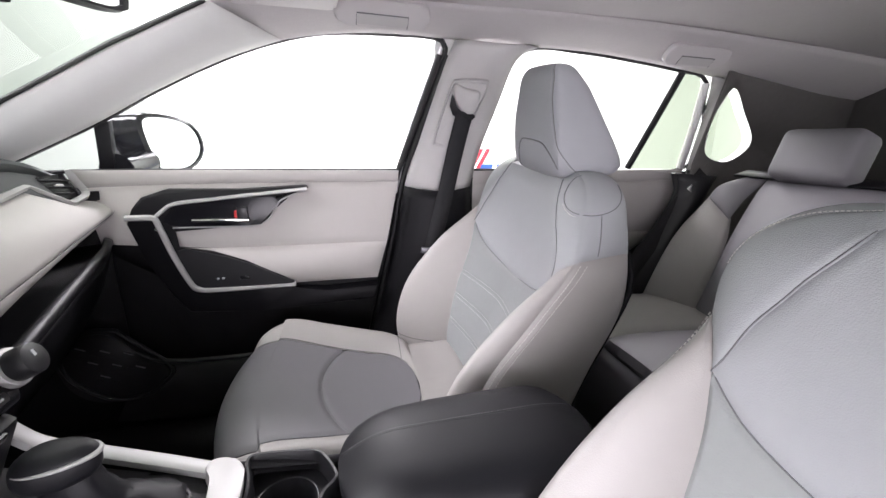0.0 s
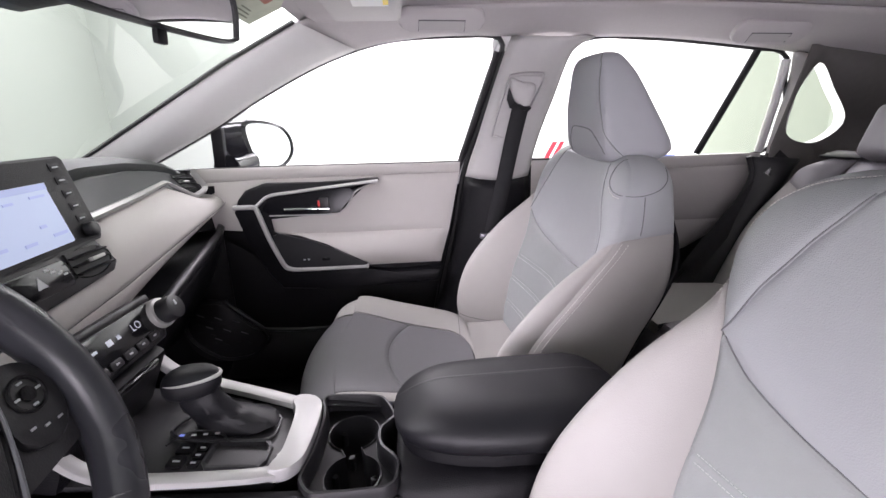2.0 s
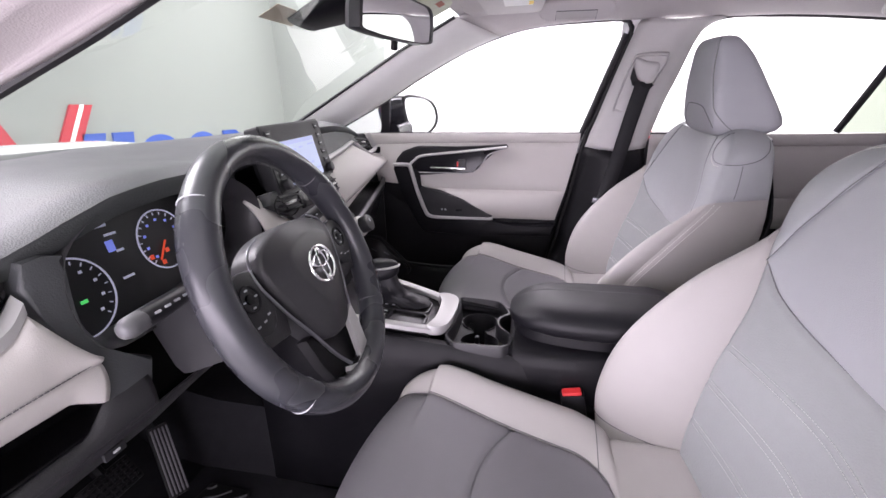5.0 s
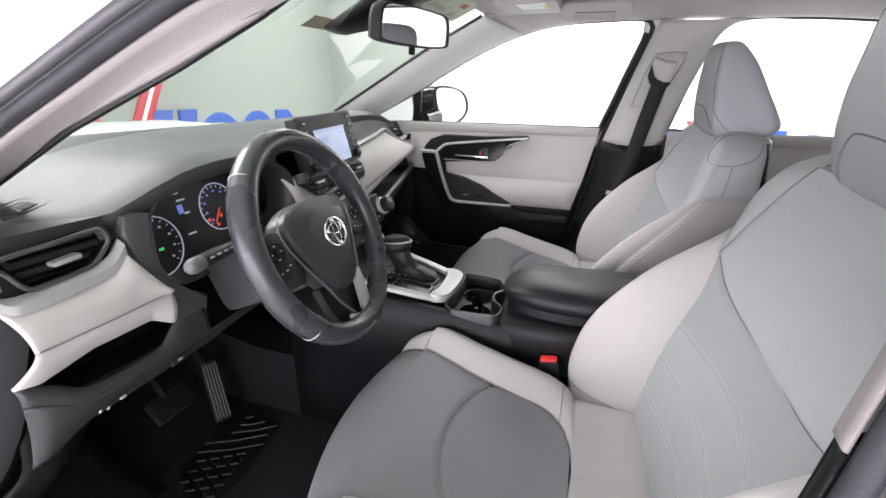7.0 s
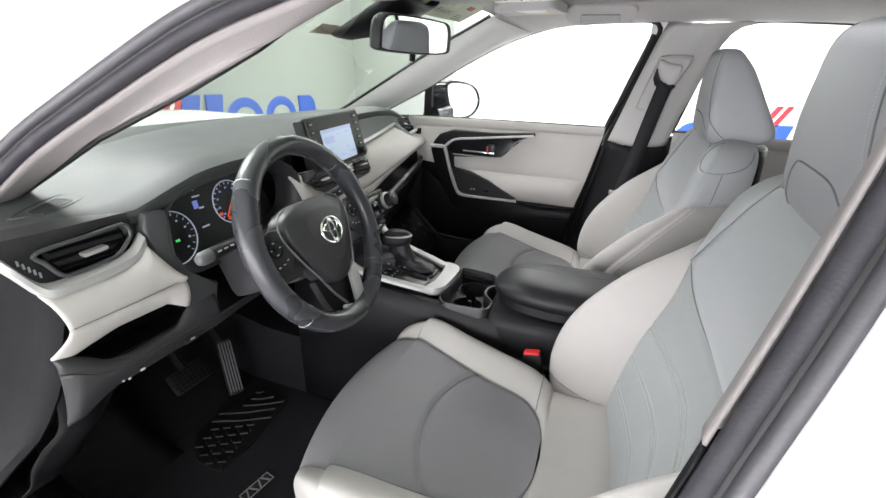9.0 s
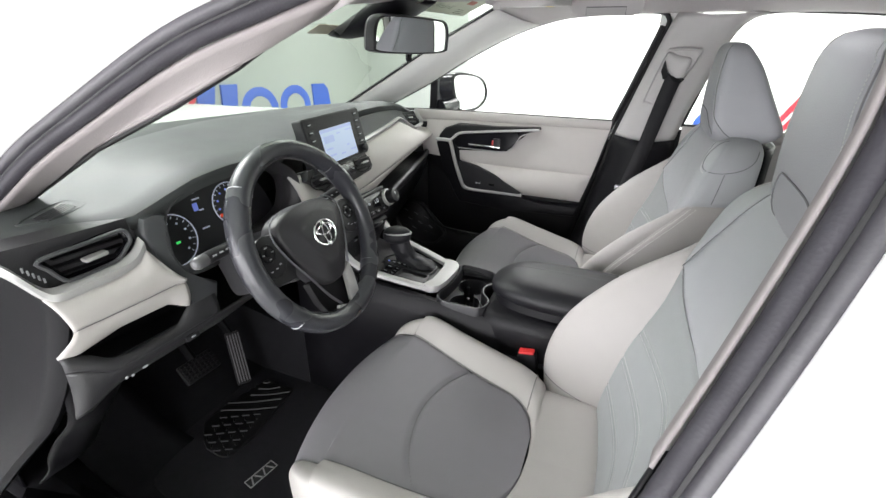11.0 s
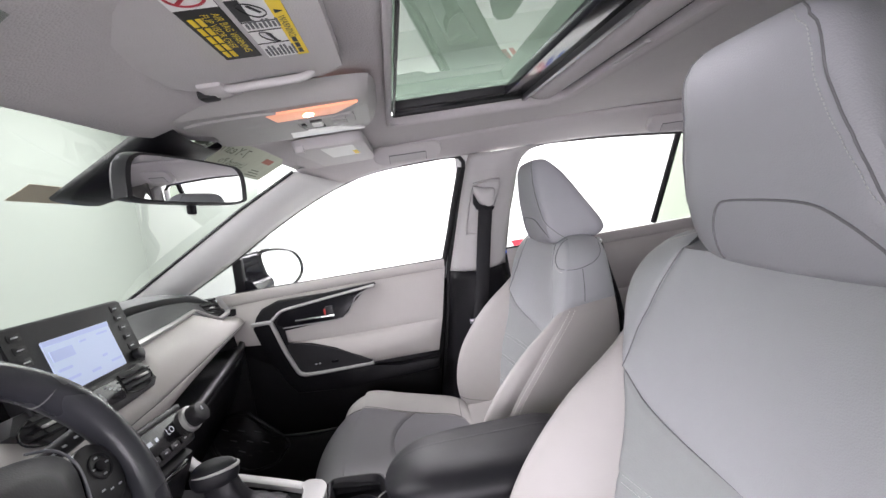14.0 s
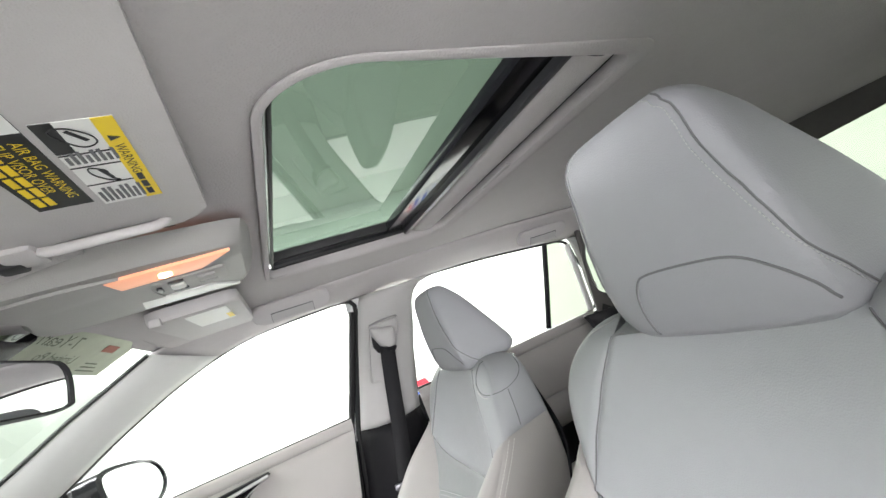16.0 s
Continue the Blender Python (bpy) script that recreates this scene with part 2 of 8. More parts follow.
def pillow(name, left, right, mat, parent, label="", bulge=0.008, seam=0.004, n=28, m=20, out=None):
    """A stuffed panel between two curves, dipping into the seams at its edge. out: rough outward direction."""
    a, b = curve(left, n), curve(right, n)
    rows = [[a[i].lerp(b[i], j / (m - 1)) for j in range(m)] for i in range(n)]
    new_rows = []
    for i in range(n):
        row = []
        for j in range(m):
            i0, i1, j0, j1 = max(0, i - 1), min(n - 1, i + 1), max(0, j - 1), min(m - 1, j + 1)
            nor = (rows[i1][j] - rows[i0][j]).cross(rows[i][j1] - rows[i][j0])
            nor = nor.normalized() if nor.length > 1e-9 else Vector(out)
            if nor.dot(Vector(out)) < 0:
                nor = -nor
            u, v = j / (m - 1), i / (n - 1)
            w = (a[i] - b[i]).length
            length = max((a[0] - a[-1]).length, 0.01)
            e = min(u * w, (1 - u) * w, v * length, (1 - v) * length)
            dip = -seam * math.exp(-(e / 0.004) ** 2)
            row.append(rows[i][j] + nor * (bulge * (math.sin(math.pi * u) ** 0.7) * (math.sin(math.pi * v) ** 0.5) + dip))
        new_rows.append(row)
    return loft(name, new_rows, mat, parent, label)


def tube_rows(path, radius, k=8, squash=None):
    """Rings along a path. radius: number or function of 0..1. squash: (direction, factor)."""
    p = [Vector(q) for q in path]
    rows = []
    ref = None
    for i, c in enumerate(p):
        d = (p[min(i + 1, len(p) - 1)] - p[max(i - 1, 0)]).normalized()
        if ref is None:
            ref = d.orthogonal().normalized()
        ref = (ref - d * ref.dot(d)).normalized()
        s = d.cross(ref)
        r = radius(i / (len(p) - 1)) if callable(radius) else radius
        ring = []
        for j in range(k):
            an = 2 * math.pi * j / k
            o = ref * (r * math.cos(an)) + s * (r * math.sin(an))
            if squash:
                w = Vector(squash[0]).normalized()
                o -= w * (o.dot(w) * (1 - squash[1]))
            ring.append(c + o)
        rows.append(ring)
    return rows


def tube(name, path, radius, mat, parent=None, label="", k=8, squash=None):
    return loft(name, tube_rows(path, radius, k, squash), mat, parent, label, closed=True, caps=True)


def stitches(name, path, mat, parent, step=0.006, length=0.0038, r=0.0007, label=""):
    """A row of single thread stitches along a path, in one mesh."""
    p = [Vector(q) for q in path]
    total = sum((b - a).length for a, b in zip(p, p[1:]))
    n = max(2, int(total / step))
    q = even(p, n + 1)
    verts, faces = [], []
    for a, b in zip(q, q[1:]):
        d = (b - a).normalized()
        s = d.orthogonal().normalized() * r
        t = d.cross(s).normalized() * r
        e = a + d * length
        k = len(verts)
        verts += [a + s, a + t, a - s, a - t, e + s, e + t, e - s, e - t]
        faces += [(k + i, k + (i + 1) % 4, k + 4 + (i + 1) % 4, k + 4 + i) for i in range(4)]
        faces += [(k + 3, k + 2, k + 1, k), (k + 4, k + 5, k + 6, k + 7)]
    return mesh(name, verts, faces, mat, parent, label, smooth=False)


def box_bm(sx, sy, sz, bevel=0.004, seg=2, m=None):
    bm = bmesh.new()
    bmesh.ops.create_cube(bm, size=1)
    bmesh.ops.scale(bm, vec=(sx, sy, sz), verts=bm.verts)
    if bevel:
        bmesh.ops.bevel(bm, geom=list(bm.edges), offset=min(bevel, 0.49 * min(sx, sy, sz)), segments=seg, profile=0.6, affect="EDGES")
    if m is not None:
        bmesh.ops.transform(bm, matrix=m, verts=bm.verts)
    return bm


def disc_bm(r, depth, m=None, seg=32, bevel=0.0, r2=None):
    bm = bmesh.new()
    bmesh.ops.create_cone(bm, cap_ends=True, segments=seg, radius1=r, radius2=r if r2 is None else r2, depth=depth)
    if bevel:
        rim = [e for e in bm.edges if abs(e.verts[0].co.z - e.verts[1].co.z) < 1e-6]
        bmesh.ops.bevel(bm, geom=rim, offset=bevel, segments=2, profile=0.5, affect="EDGES")
    if m is not None:
        bmesh.ops.transform(bm, matrix=m, verts=bm.verts)
    return bm


def ring_bm(r, thick, m=None, seg=48, k=8, flat=1.0, start=0.0, sweep=360.0):
    full = sweep >= 359.9
    bm = bmesh.new()
    rows = []
    count = seg if full else seg + 1
    for i in range(count):
        a = radians(start + sweep * i / seg)
        rows.append([bm.verts.new(((r + thick * math.cos(b)) * math.cos(a), (r + thick * math.cos(b)) * math.sin(a), thick * flat * math.sin(b)))
                     for b in (2 * math.pi * j / k for j in range(k))])
    for i in range(count if full else count - 1):
        for j in range(k):
            bm.faces.new((rows[i][j], rows[(i + 1) % count][j], rows[(i + 1) % count][(j + 1) % k], rows[i][(j + 1) % k]))
    if not full:
        bm.faces.new(rows[0])
        bm.faces.new(rows[-1])
    if m is not None:
        bmesh.ops.transform(bm, matrix=m, verts=bm.verts)
    return bm


def plate_bm(outline, thick, m=None, bevel=0.0, seg=2):
    """A flat plate with that outline (2D, in its own xy plane), from z = 0 up to thick."""
    bm = bmesh.new()
    lo = [bm.verts.new((x, y, 0)) for x, y in outline]
    hi = [bm.verts.new((x, y, thick)) for x, y in outline]
    n = len(outline)
    bm.faces.new(lo[::-1])
    top = bm.faces.new(hi)
    for i in range(n):
        bm.faces.new((lo[i], lo[(i + 1) % n], hi[(i + 1) % n], hi[i]))
    if bevel:
        bmesh.ops.bevel(bm, geom=list(top.edges), offset=bevel, segments=seg, profile=0.6, affect="EDGES")
    if m is not None:
        bmesh.ops.transform(bm, matrix=m, verts=bm.verts)
    return bm


def rounded(sx, sy, r, k=5):
    """Outline of a rounded rectangle about the origin."""
    out = []
    for cx, cy, a0 in ((sx / 2 - r, sy / 2 - r, 0), (r - sx / 2, sy / 2 - r, 90), (r - sx / 2, r - sy / 2, 180), (sx / 2 - r, r - sy / 2, 270)):
        out += [(cx + r * math.cos(radians(a0 + 90 * i / k)), cy + r * math.sin(radians(a0 + 90 * i / k))) for i in range(k + 1)]
    return out


def smooth_loop(points, n):
    """n points round a smooth closed curve through 2D points."""
    p = [Vector((*q, 0)) for q in points]
    k = len(p)
    dense = []
    for i in range(k):
        a, b, c, d = p[i - 1], p[i], p[(i + 1) % k], p[(i + 2) % k]
        for s in range(12):
            t = s / 12
            dense.append(0.5 * (2 * b + (c - a) * t + (2 * a - 5 * b + 4 * c - d) * t * t + (3 * b - a - 3 * c + d) * t ** 3))
    dense.append(dense[0])
    return [(v.x, v.y) for v in even(dense, n + 1)[:-1]]


def axes(origin, xdir, ydir):
    """The pose whose x and y axes lie along those directions."""
    x = Vector(xdir).normalized()
    z = x.cross(Vector(ydir)).normalized()
    y = z.cross(x)
    m = Matrix((x, y, z)).transposed().to_4x4()
    m.translation = origin
    return m


def face_cabin(ob, centre=(0.4, 0.0, 1.1)):
    """Turns the faces of a single pane towards the cabin."""
    me = ob.data
    score = sum((Vector(centre) - f.center).dot(f.normal) for f in me.polygons)
    if score < 0:
        me.flip_normals()
    ob.visible_shadow = False
    return ob


def letters(name, text, size, m, mat, parent, align="LEFT"):
    """Flat writing in the built-in font, laid in the xy plane of m."""
    cu = bpy.data.curves.new(name, "FONT")
    cu.body, cu.size, cu.align_x, cu.resolution_u = text, size, align, 3
    ob = bpy.data.objects.new(name, cu)
    scene.collection.objects.link(ob)
    bpy.context.view_layer.update()
    me = bpy.data.meshes.new_from_object(ob.evaluated_get(bpy.context.evaluated_depsgraph_get()))
    bpy.data.objects.remove(ob)
    bpy.data.curves.remove(cu)
    me.transform(m)
    me.materials.clear()
    me.materials.append(mat)
    out = new(name, me)
    out.parent = parent
    out.matrix_parent_inverse = parent.matrix_basis.inverted()
    return out
# ---- booth ----
def slab(name, lo, hi, mat, label):
    c = [(a + b) / 2 for a, b in zip(lo, hi)]
    ob = part(name, box_bm(hi[0] - lo[0], hi[1] - lo[1], hi[2] - lo[2], 0, m=Matrix.Translation(c)), mat, None, label, smooth=False)
    return tagged(ob, label, name.split("_")[0], kind="structure")


slab("ground", (-3.3, -5.0, -0.1), (7.0, 5.0, 0.0), FLOORM, "pale smooth floor of the photo booth")
slab("wall_front", (-3.5, -5.2, 0.0), (-3.3, 5.2, 3.6), FRONTWALL, "green-white booth wall ahead of the car, darkened against the front lamp")
slab("wall_back", (6.0, -5.0, 0.0), (6.2, 5.0, 3.6), WALL, "white painted booth wall behind the car")
slab("wall_side", (-3.3, -5.2, 0.0), (6.2, -5.0, 3.6), WALL, "white booth wall beside the driver's door")
# front wall colour carried round so that the corner doesn't show
slab("wall_corner", (-3.3, 5.0, 0.0), (-1.7, 5.2, 3.6), FRONTWALL, "end of the booth side wall in the front wall's darkened colour")
slab("wall_far", (-1.7, 5.0, 0.0), (6.2, 5.2, 3.6), WALL, "bright white booth wall beside the passenger doors")
slab("ceiling", (-3.5, -5.2, 3.6), (6.2, 5.2, 3.7), WALL, "white booth ceiling")

# ---- car shell: outline curves of the passenger side, mirrored for the driver's side ----
def tumble(z):
    return 0.72 - 0.30 * max(0.0, z - 1.11)


FRONT_TOP = [(-0.56, 1.105), (-0.43, 1.162), (-0.266, 1.237), (-0.136, 1.305), (0.016, 1.374), (0.141, 1.417), (0.217, 1.431), (0.32, 1.441), (0.43, 1.443), (0.513, 1.440)]
REAR_TOP = [(0.767, 1.434), (0.90, 1.431), (1.038, 1.421), (1.256, 1.398), (1.33, 1.388)]
SHIELD = [(-0.80, 0.69, 1.075), (-0.60, 0.645, 1.165), (-0.39, 0.603, 1.267), (-0.16, 0.558, 1.380), (0.024, 0.522, 1.458)]


def side(x, z, s, inset=0.0):
    return Vector((x, s * (tumble(z) - inset), z))


def pillar_loft(name, a, b, mat, parent, bulge=0.02, n=24, m=9, label="", s=1):
    """A rounded trim strip between two curves, bulging into the cabin."""
    ca, cb = curve(a, n), curve(b, n)
    rows = []
    for p, q in zip(ca, cb):
        w = Vector((0, -s, -0.25)).normalized()
        rows.append([p.lerp(q, j / (m - 1)) + w * bulge * math.sin(math.pi * j / (m - 1)) for j in range(m)])
    return loft(name, rows, mat, parent, label, thick=0.006)


def rear_part(s, who):
    rear = thing("rear_side_panel", "dark grey rear side panel on the %s side" % who, "panel", kind="structure")
    za = [(1.385, 1.105), (1.378, 1.20), (1.372, 1.30), (1.345, 1.388)]
    zb = [(1.45, 1.11), (1.395, 1.163), (1.375, 1.265), (1.405, 1.365)]
    pillar_loft("rear_pillar", [side(x, z, s) for x, z in za], [side(x, z, s, 0.03) for x, z in zb], TRIM, rear, 0.015, s=s)
    quarter = [(1.393, 1.163), (1.373, 1.265), (1.405, 1.353), (1.49, 1.28), (1.562, 1.207), (1.554, 1.162), (1.49, 1.131)]
    loop = smooth_loop(quarter, 32)
    ctr = Vector((1.47, 0, 1.23))
    big = []
    for x, z in loop:
        d = Vector((x - ctr.x, 0, z - ctr.z)).normalized()
        k = min(0.75 / abs(d.x) if d.x > 1e-6 else 1e9, 0.12 / abs(d.x) if d.x < -1e-6 else 1e9, 0.17 / d.z if d.z > 1e-6 else 1e9, 0.62 / -d.z if d.z < -1e-6 else 1e9)
        big.append((ctr.x + d.x * k, ctr.z + d.z * k))
    rows = [[side(x, z, s, 0.035) for x, z in loop], [side(x, z, s, 0.05) for x, z in big]]
    loft("side_lining", rows, DARKCLOTH, rear, closed=True, thick=0.004)
    face_cabin(loft("quarter_pane", [[side(x, z, s, 0.0) for x, z in loop], [side(1.47, 1.24, s, 0.0)] * 32], PRIVACY, rear, "fixed quarter window", closed=True))


def half_shell(s):
    who = "passenger" if s > 0 else "driver"
    if s < 0:
        rear_part(s, who)
        return
    # windscreen pillar
    base = thing("windscreen_pillar", "pale grey windscreen pillar trim on the %s side" % who, "pillar", kind="structure")
    pillar_loft("pillar_trim", [(x, s * y, z) for x, y, z in SHIELD], [side(x, z, s) for x, z in FRONT_TOP[:6]], TRIM_LIT, base, 0.022, s=s)
    tube("windscreen_seal", [(x - 0.006, s * (y - 0.004), z - 0.002) for x, y, z in SHIELD], 0.005, RUBBER, base)
    # roof rail above the doors
    rail = thing("roof_rail", "cloth covered roof rail above the %s side doors" % who, "rail", kind="structure")
    top = [(0.141, 1.417), (0.217, 1.431), (0.32, 1.441), (0.43, 1.443), (0.513, 1.440), (0.64, 1.438)] + REAR_TOP + [(1.45, 1.37), (1.75, 1.33), (2.1, 1.30)]
    inner = [(0.024, 0.522, 1.458), (0.10, 0.50, 1.466), (0.3, 0.475, 1.472), (0.6, 0.47, 1.474), (0.9, 0.47, 1.472), (1.2, 0.47, 1.46), (1.5, 0.46, 1.44), (1.8, 0.45, 1.415), (2.1, 0.44, 1.39)]
    pillar_loft("rail_trim", [(x, s * y, z) for x, y, z in inner], [side(x, z, s) for x, z in top], CLOTH, rail, 0.016, 40, s=s)
    # centre pillar
    pil = thing("centre_pillar", "pale grey and black centre pillar trim on the %s side" % who, "pillar", kind="structure")
    front_edge = [side(x, z, s, i) for x, z, i in ((0.425, 1.075, 0.02), (0.455, 1.17, 0.02), (0.495, 1.30, 0.012), (0.530, 1.405, 0.004), (0.545, 1.438, 0.0))]
    rear_edge = [side(x, z, s, i) for x, z, i in ((0.612, 1.070, 0.02), (0.632, 1.17, 0.02), (0.668, 1.286, 0.014), (0.708, 1.399, 0.004), (0.770, 1.434, 0.0))]
    pillar_loft("upper_trim", front_edge, rear_edge, TRIM, pil, 0.035, s=s)
    lower_f = [side(x, z, s, 0.02) for x, z in ((0.425, 1.075), (0.395, 0.93), (0.35, 0.74), (0.29, 0.55), (0.27, 0.40))]
    lower_r = [side(x, z, s, 0.02) for x, z in ((0.612, 1.070), (0.62, 0.93), (0.63, 0.74), (0.66, 0.55), (0.70, 0.40))]
    pillar_loft("lower_trim", lower_f, lower_r, BLACK, pil, 0.045, s=s, label="black plastic lower pillar cover")
    for name, xs in (("door_seal", 0.0), ("door_seal", -0.02)):
        tube(name, curve([side(x + xs, z, s, -0.012) for x, z in ((0.27, 0.40), (0.35, 0.74), (0.395, 0.93), (0.425, 1.09), (0.465, 1.21), (0.505, 1.33), (0.530, 1.405))], 24), 0.008, RUBBER, pil)
    gap_f = [side(x, z, s, -0.030) for x, z in ((0.395, 1.05), (0.425, 1.17), (0.470, 1.31), (0.510, 1.42), (0.530, 1.455))]
    gap_r = [side(x, z, s, -0.030) for x, z in ((0.48, 1.05), (0.51, 1.17), (0.545, 1.31), (0.58, 1.42), (0.60, 1.455))]
    pillar_loft("painted_post", gap_f, gap_r, PAINT, pil, 0.0, s=s, label="white painted body post")
    # added filler plate that keeps outside light off the roof rail
    header = [[side(x, z, s, i) for x in (0.50, 0.54, 0.58, 0.61)] for z, i in ((1.38, -0.035), (1.43, -0.030), (1.47, -0.005), (1.485, 0.05))]
    loft("painted_header", header, PAINT, pil, "white filler plate added above the pillar to stop a light leak", thick=0.003)
    rear_part(s, who)


half_shell(1)
half_shell(-1)

# driver's side, seen close by: the car stands slightly askew and leans to this side
D_TOP = [(-0.50, 1.010), (-0.42, 1.062), (-0.33, 1.120), (-0.25, 1.172), (-0.145, 1.224), (0.010, 1.295), (0.125, 1.330), (0.217, 1.354), (0.31, 1.368), (0.42, 1.376), (0.52, 1.376), (0.572, 1.366), (0.591, 1.342), (0.595, 1.318), (0.592, 1.284), (0.584, 1.245), (0.567, 1.185), (0.544, 1.110), (0.518, 1.030), (0.486, 0.93), (0.446, 0.80), (0.40, 0.62), (0.36, 0.46)]
D_SHIELD = [(-0.70, -0.635, 0.985), (-0.43, -0.603, 1.072), (-0.35, -0.597, 1.112), (-0.19, -0.581, 1.190), (-0.03, -0.568, 1.252), (0.07, -0.557, 1.296), (0.13, -0.545, 1.330)]


def dside(x, z, off=0.0):
    return Vector((x, -(0.64 - 0.30 * (z - 1.11)) - off, z))


def driver_shell():
    base = thing("windscreen_pillar", "pale grey windscreen pillar trim on the driver side", "pillar", kind="structure")
    pillar_loft("pillar_trim", D_SHIELD[1:], [dside(x, z) for x, z in D_TOP[1:8]], TRIM_SHADE, base, 0.010, s=-1)
    tube("windscreen_seal", [(x - 0.008, y + 0.006, z - 0.002) for x, y, z in D_SHIELD], 0.005, RUBBER, base)
    rail = thing("roof_rail", "cloth covered roof rail above the driver's door", "rail", kind="structure")
    inner = [(0.13, -0.545, 1.330), (0.16, -0.52, 1.37), (0.22, -0.50, 1.392), (0.35, -0.48, 1.402), (0.60, -0.48, 1.405), (0.9, -0.48, 1.40), (1.3, -0.47, 1.38), (1.7, -0.46, 1.35), (2.1, -0.45, 1.32)]
    outer = [dside(x, z) for x, z in D_TOP[7:11]] + [dside(0.60, 1.372), dside(0.8, 1.37), dside(1.2, 1.35), dside(1.7, 1.31), dside(2.1, 1.28)]
    pillar_loft("rail_trim", inner, outer, CLOTH, rail, 0.012, 40, s=-1)
    pil = thing("centre_pillar", "pale grey centre pillar trim on the driver side", "pillar", kind="structure")
    edge = [dside(x, z) for x, z in D_TOP[11:]]
    inner = [p + Vector((0.008, 0.022, 0)) for p in edge]
    up_e, up_i, lo_e, lo_i = edge[:8], inner[:8], edge[7:], inner[7:]
    lo_e = [lo_e[0] + Vector((0.001, 0.0, -0.003))] + lo_e[1:]
    loft("edge_trim", [curve(up_e, 40), curve([p + Vector((0.001, 0.008, 0)) for p in up_e], 40), curve([p + Vector((0.003, 0.018, 0)) for p in up_e], 40), curve(up_i, 40)], TRIM_SHADE, pil, "pillar edge trim with pinkish shade put into its colour", thick=0.003)
    loft("lower_edge", [curve(lo_e, 40), curve([p + Vector((0.003, 0.010, 0)) for p in lo_e], 40), curve([p + Vector((0.012, 0.016, 0)) for p in lo_e], 40)], BLACK, pil, "black lower pillar edge", thick=0.003)
    loft("upper_trim", [curve(up_i, 40), curve([p + Vector((0.13, 0.045, 0)) for p in up_e], 40)], TRIM, pil, thick=0.003)
    loft("lower_trim", [curve(lo_i, 40), curve([p + Vector((0.13, 0.045, 0)) for p in lo_e], 40)], BLACK, pil, "black lower pillar cover", thick=0.003)
    # unseen roof strips, added to block light above the side windows
    skin = thing("roof_skin", "white roof edge strips added over the side windows to close light gaps", "roof", kind="structure")
    for a, b in ((0.44, 0.70), (-0.68, -0.50)):
        rows = [[Vector((x, a + (b - a) * j / 6, 1.485 + 0.083 * (a + b) / 2 - (0.055 * (j / 6) ** 2 if a > 0 else 0.055 * (1 - j / 6) ** 2) - 0.035 * max(0, x - 1.0) - 0.30 * max(0, 0.25 - x))) for j in range(7)] for x in (0.12, 0.3, 0.6, 1.0, 1.4, 1.8, 2.1)]
        loft("skin_panel", rows, PAINT, skin, thick=0.004)


driver_shell()

# ---- roof lining with the sunroof opening ----
SX0, SX1, SY0, SY1 = 0.341, 0.782, -0.351, 0.315


def roof_z(x, y):
    u = (y + 0.01) / 0.5
    return 1.460 + 0.083 * y - 0.030 * abs(u) ** 3 - 0.05 * max(0, (0.30 - x) / 0.3) ** 2 * (1 - 0.5 * max(0, u)) - 0.09 * max(0, (x - 0.9) / 1.2) ** 1.6


def sun_outline(grow, n=14):
    """The opening's outline: wide rounding ahead on the driver's side, tighter elsewhere."""
    hx, hy = (SX1 - SX0) / 2 + grow, (SY1 - SY0) / 2 + grow
    out = []
    for sx, sy, r, a0 in ((1, 1, 0.045, 0), (-1, 1, 0.02, 90), (-1, -1, 0.085, 180), (1, -1, 0.03, 270)):
        r = max(0.008, r + grow)
        ccx, ccy = sx * (hx - r), sy * (hy - r)
        out += [(ccx + r * math.cos(radians(a0 + 90 * i / n)), ccy + r * math.sin(radians(a0 + 90 * i / n))) for i in range(n + 1)]
    return [(x, y - 0.050 * (hx - x) / (2 * hx) if y < 0 else y) for x, y in out]


SUN_X, SUN_Y = (SX0 + SX1) / 2, (SY0 + SY1) / 2
SM = axes((SUN_X, SUN_Y, 1.460 + 0.083 * SUN_Y), (1, 0.062, 0.005), (-0.06, 1, 0.083))


def sun_ring(grow, up, near=0.0):
    return [SM @ Vector((x, y - (near if y < 0 else 0.0), up)) for x, y in sun_outline(grow)]


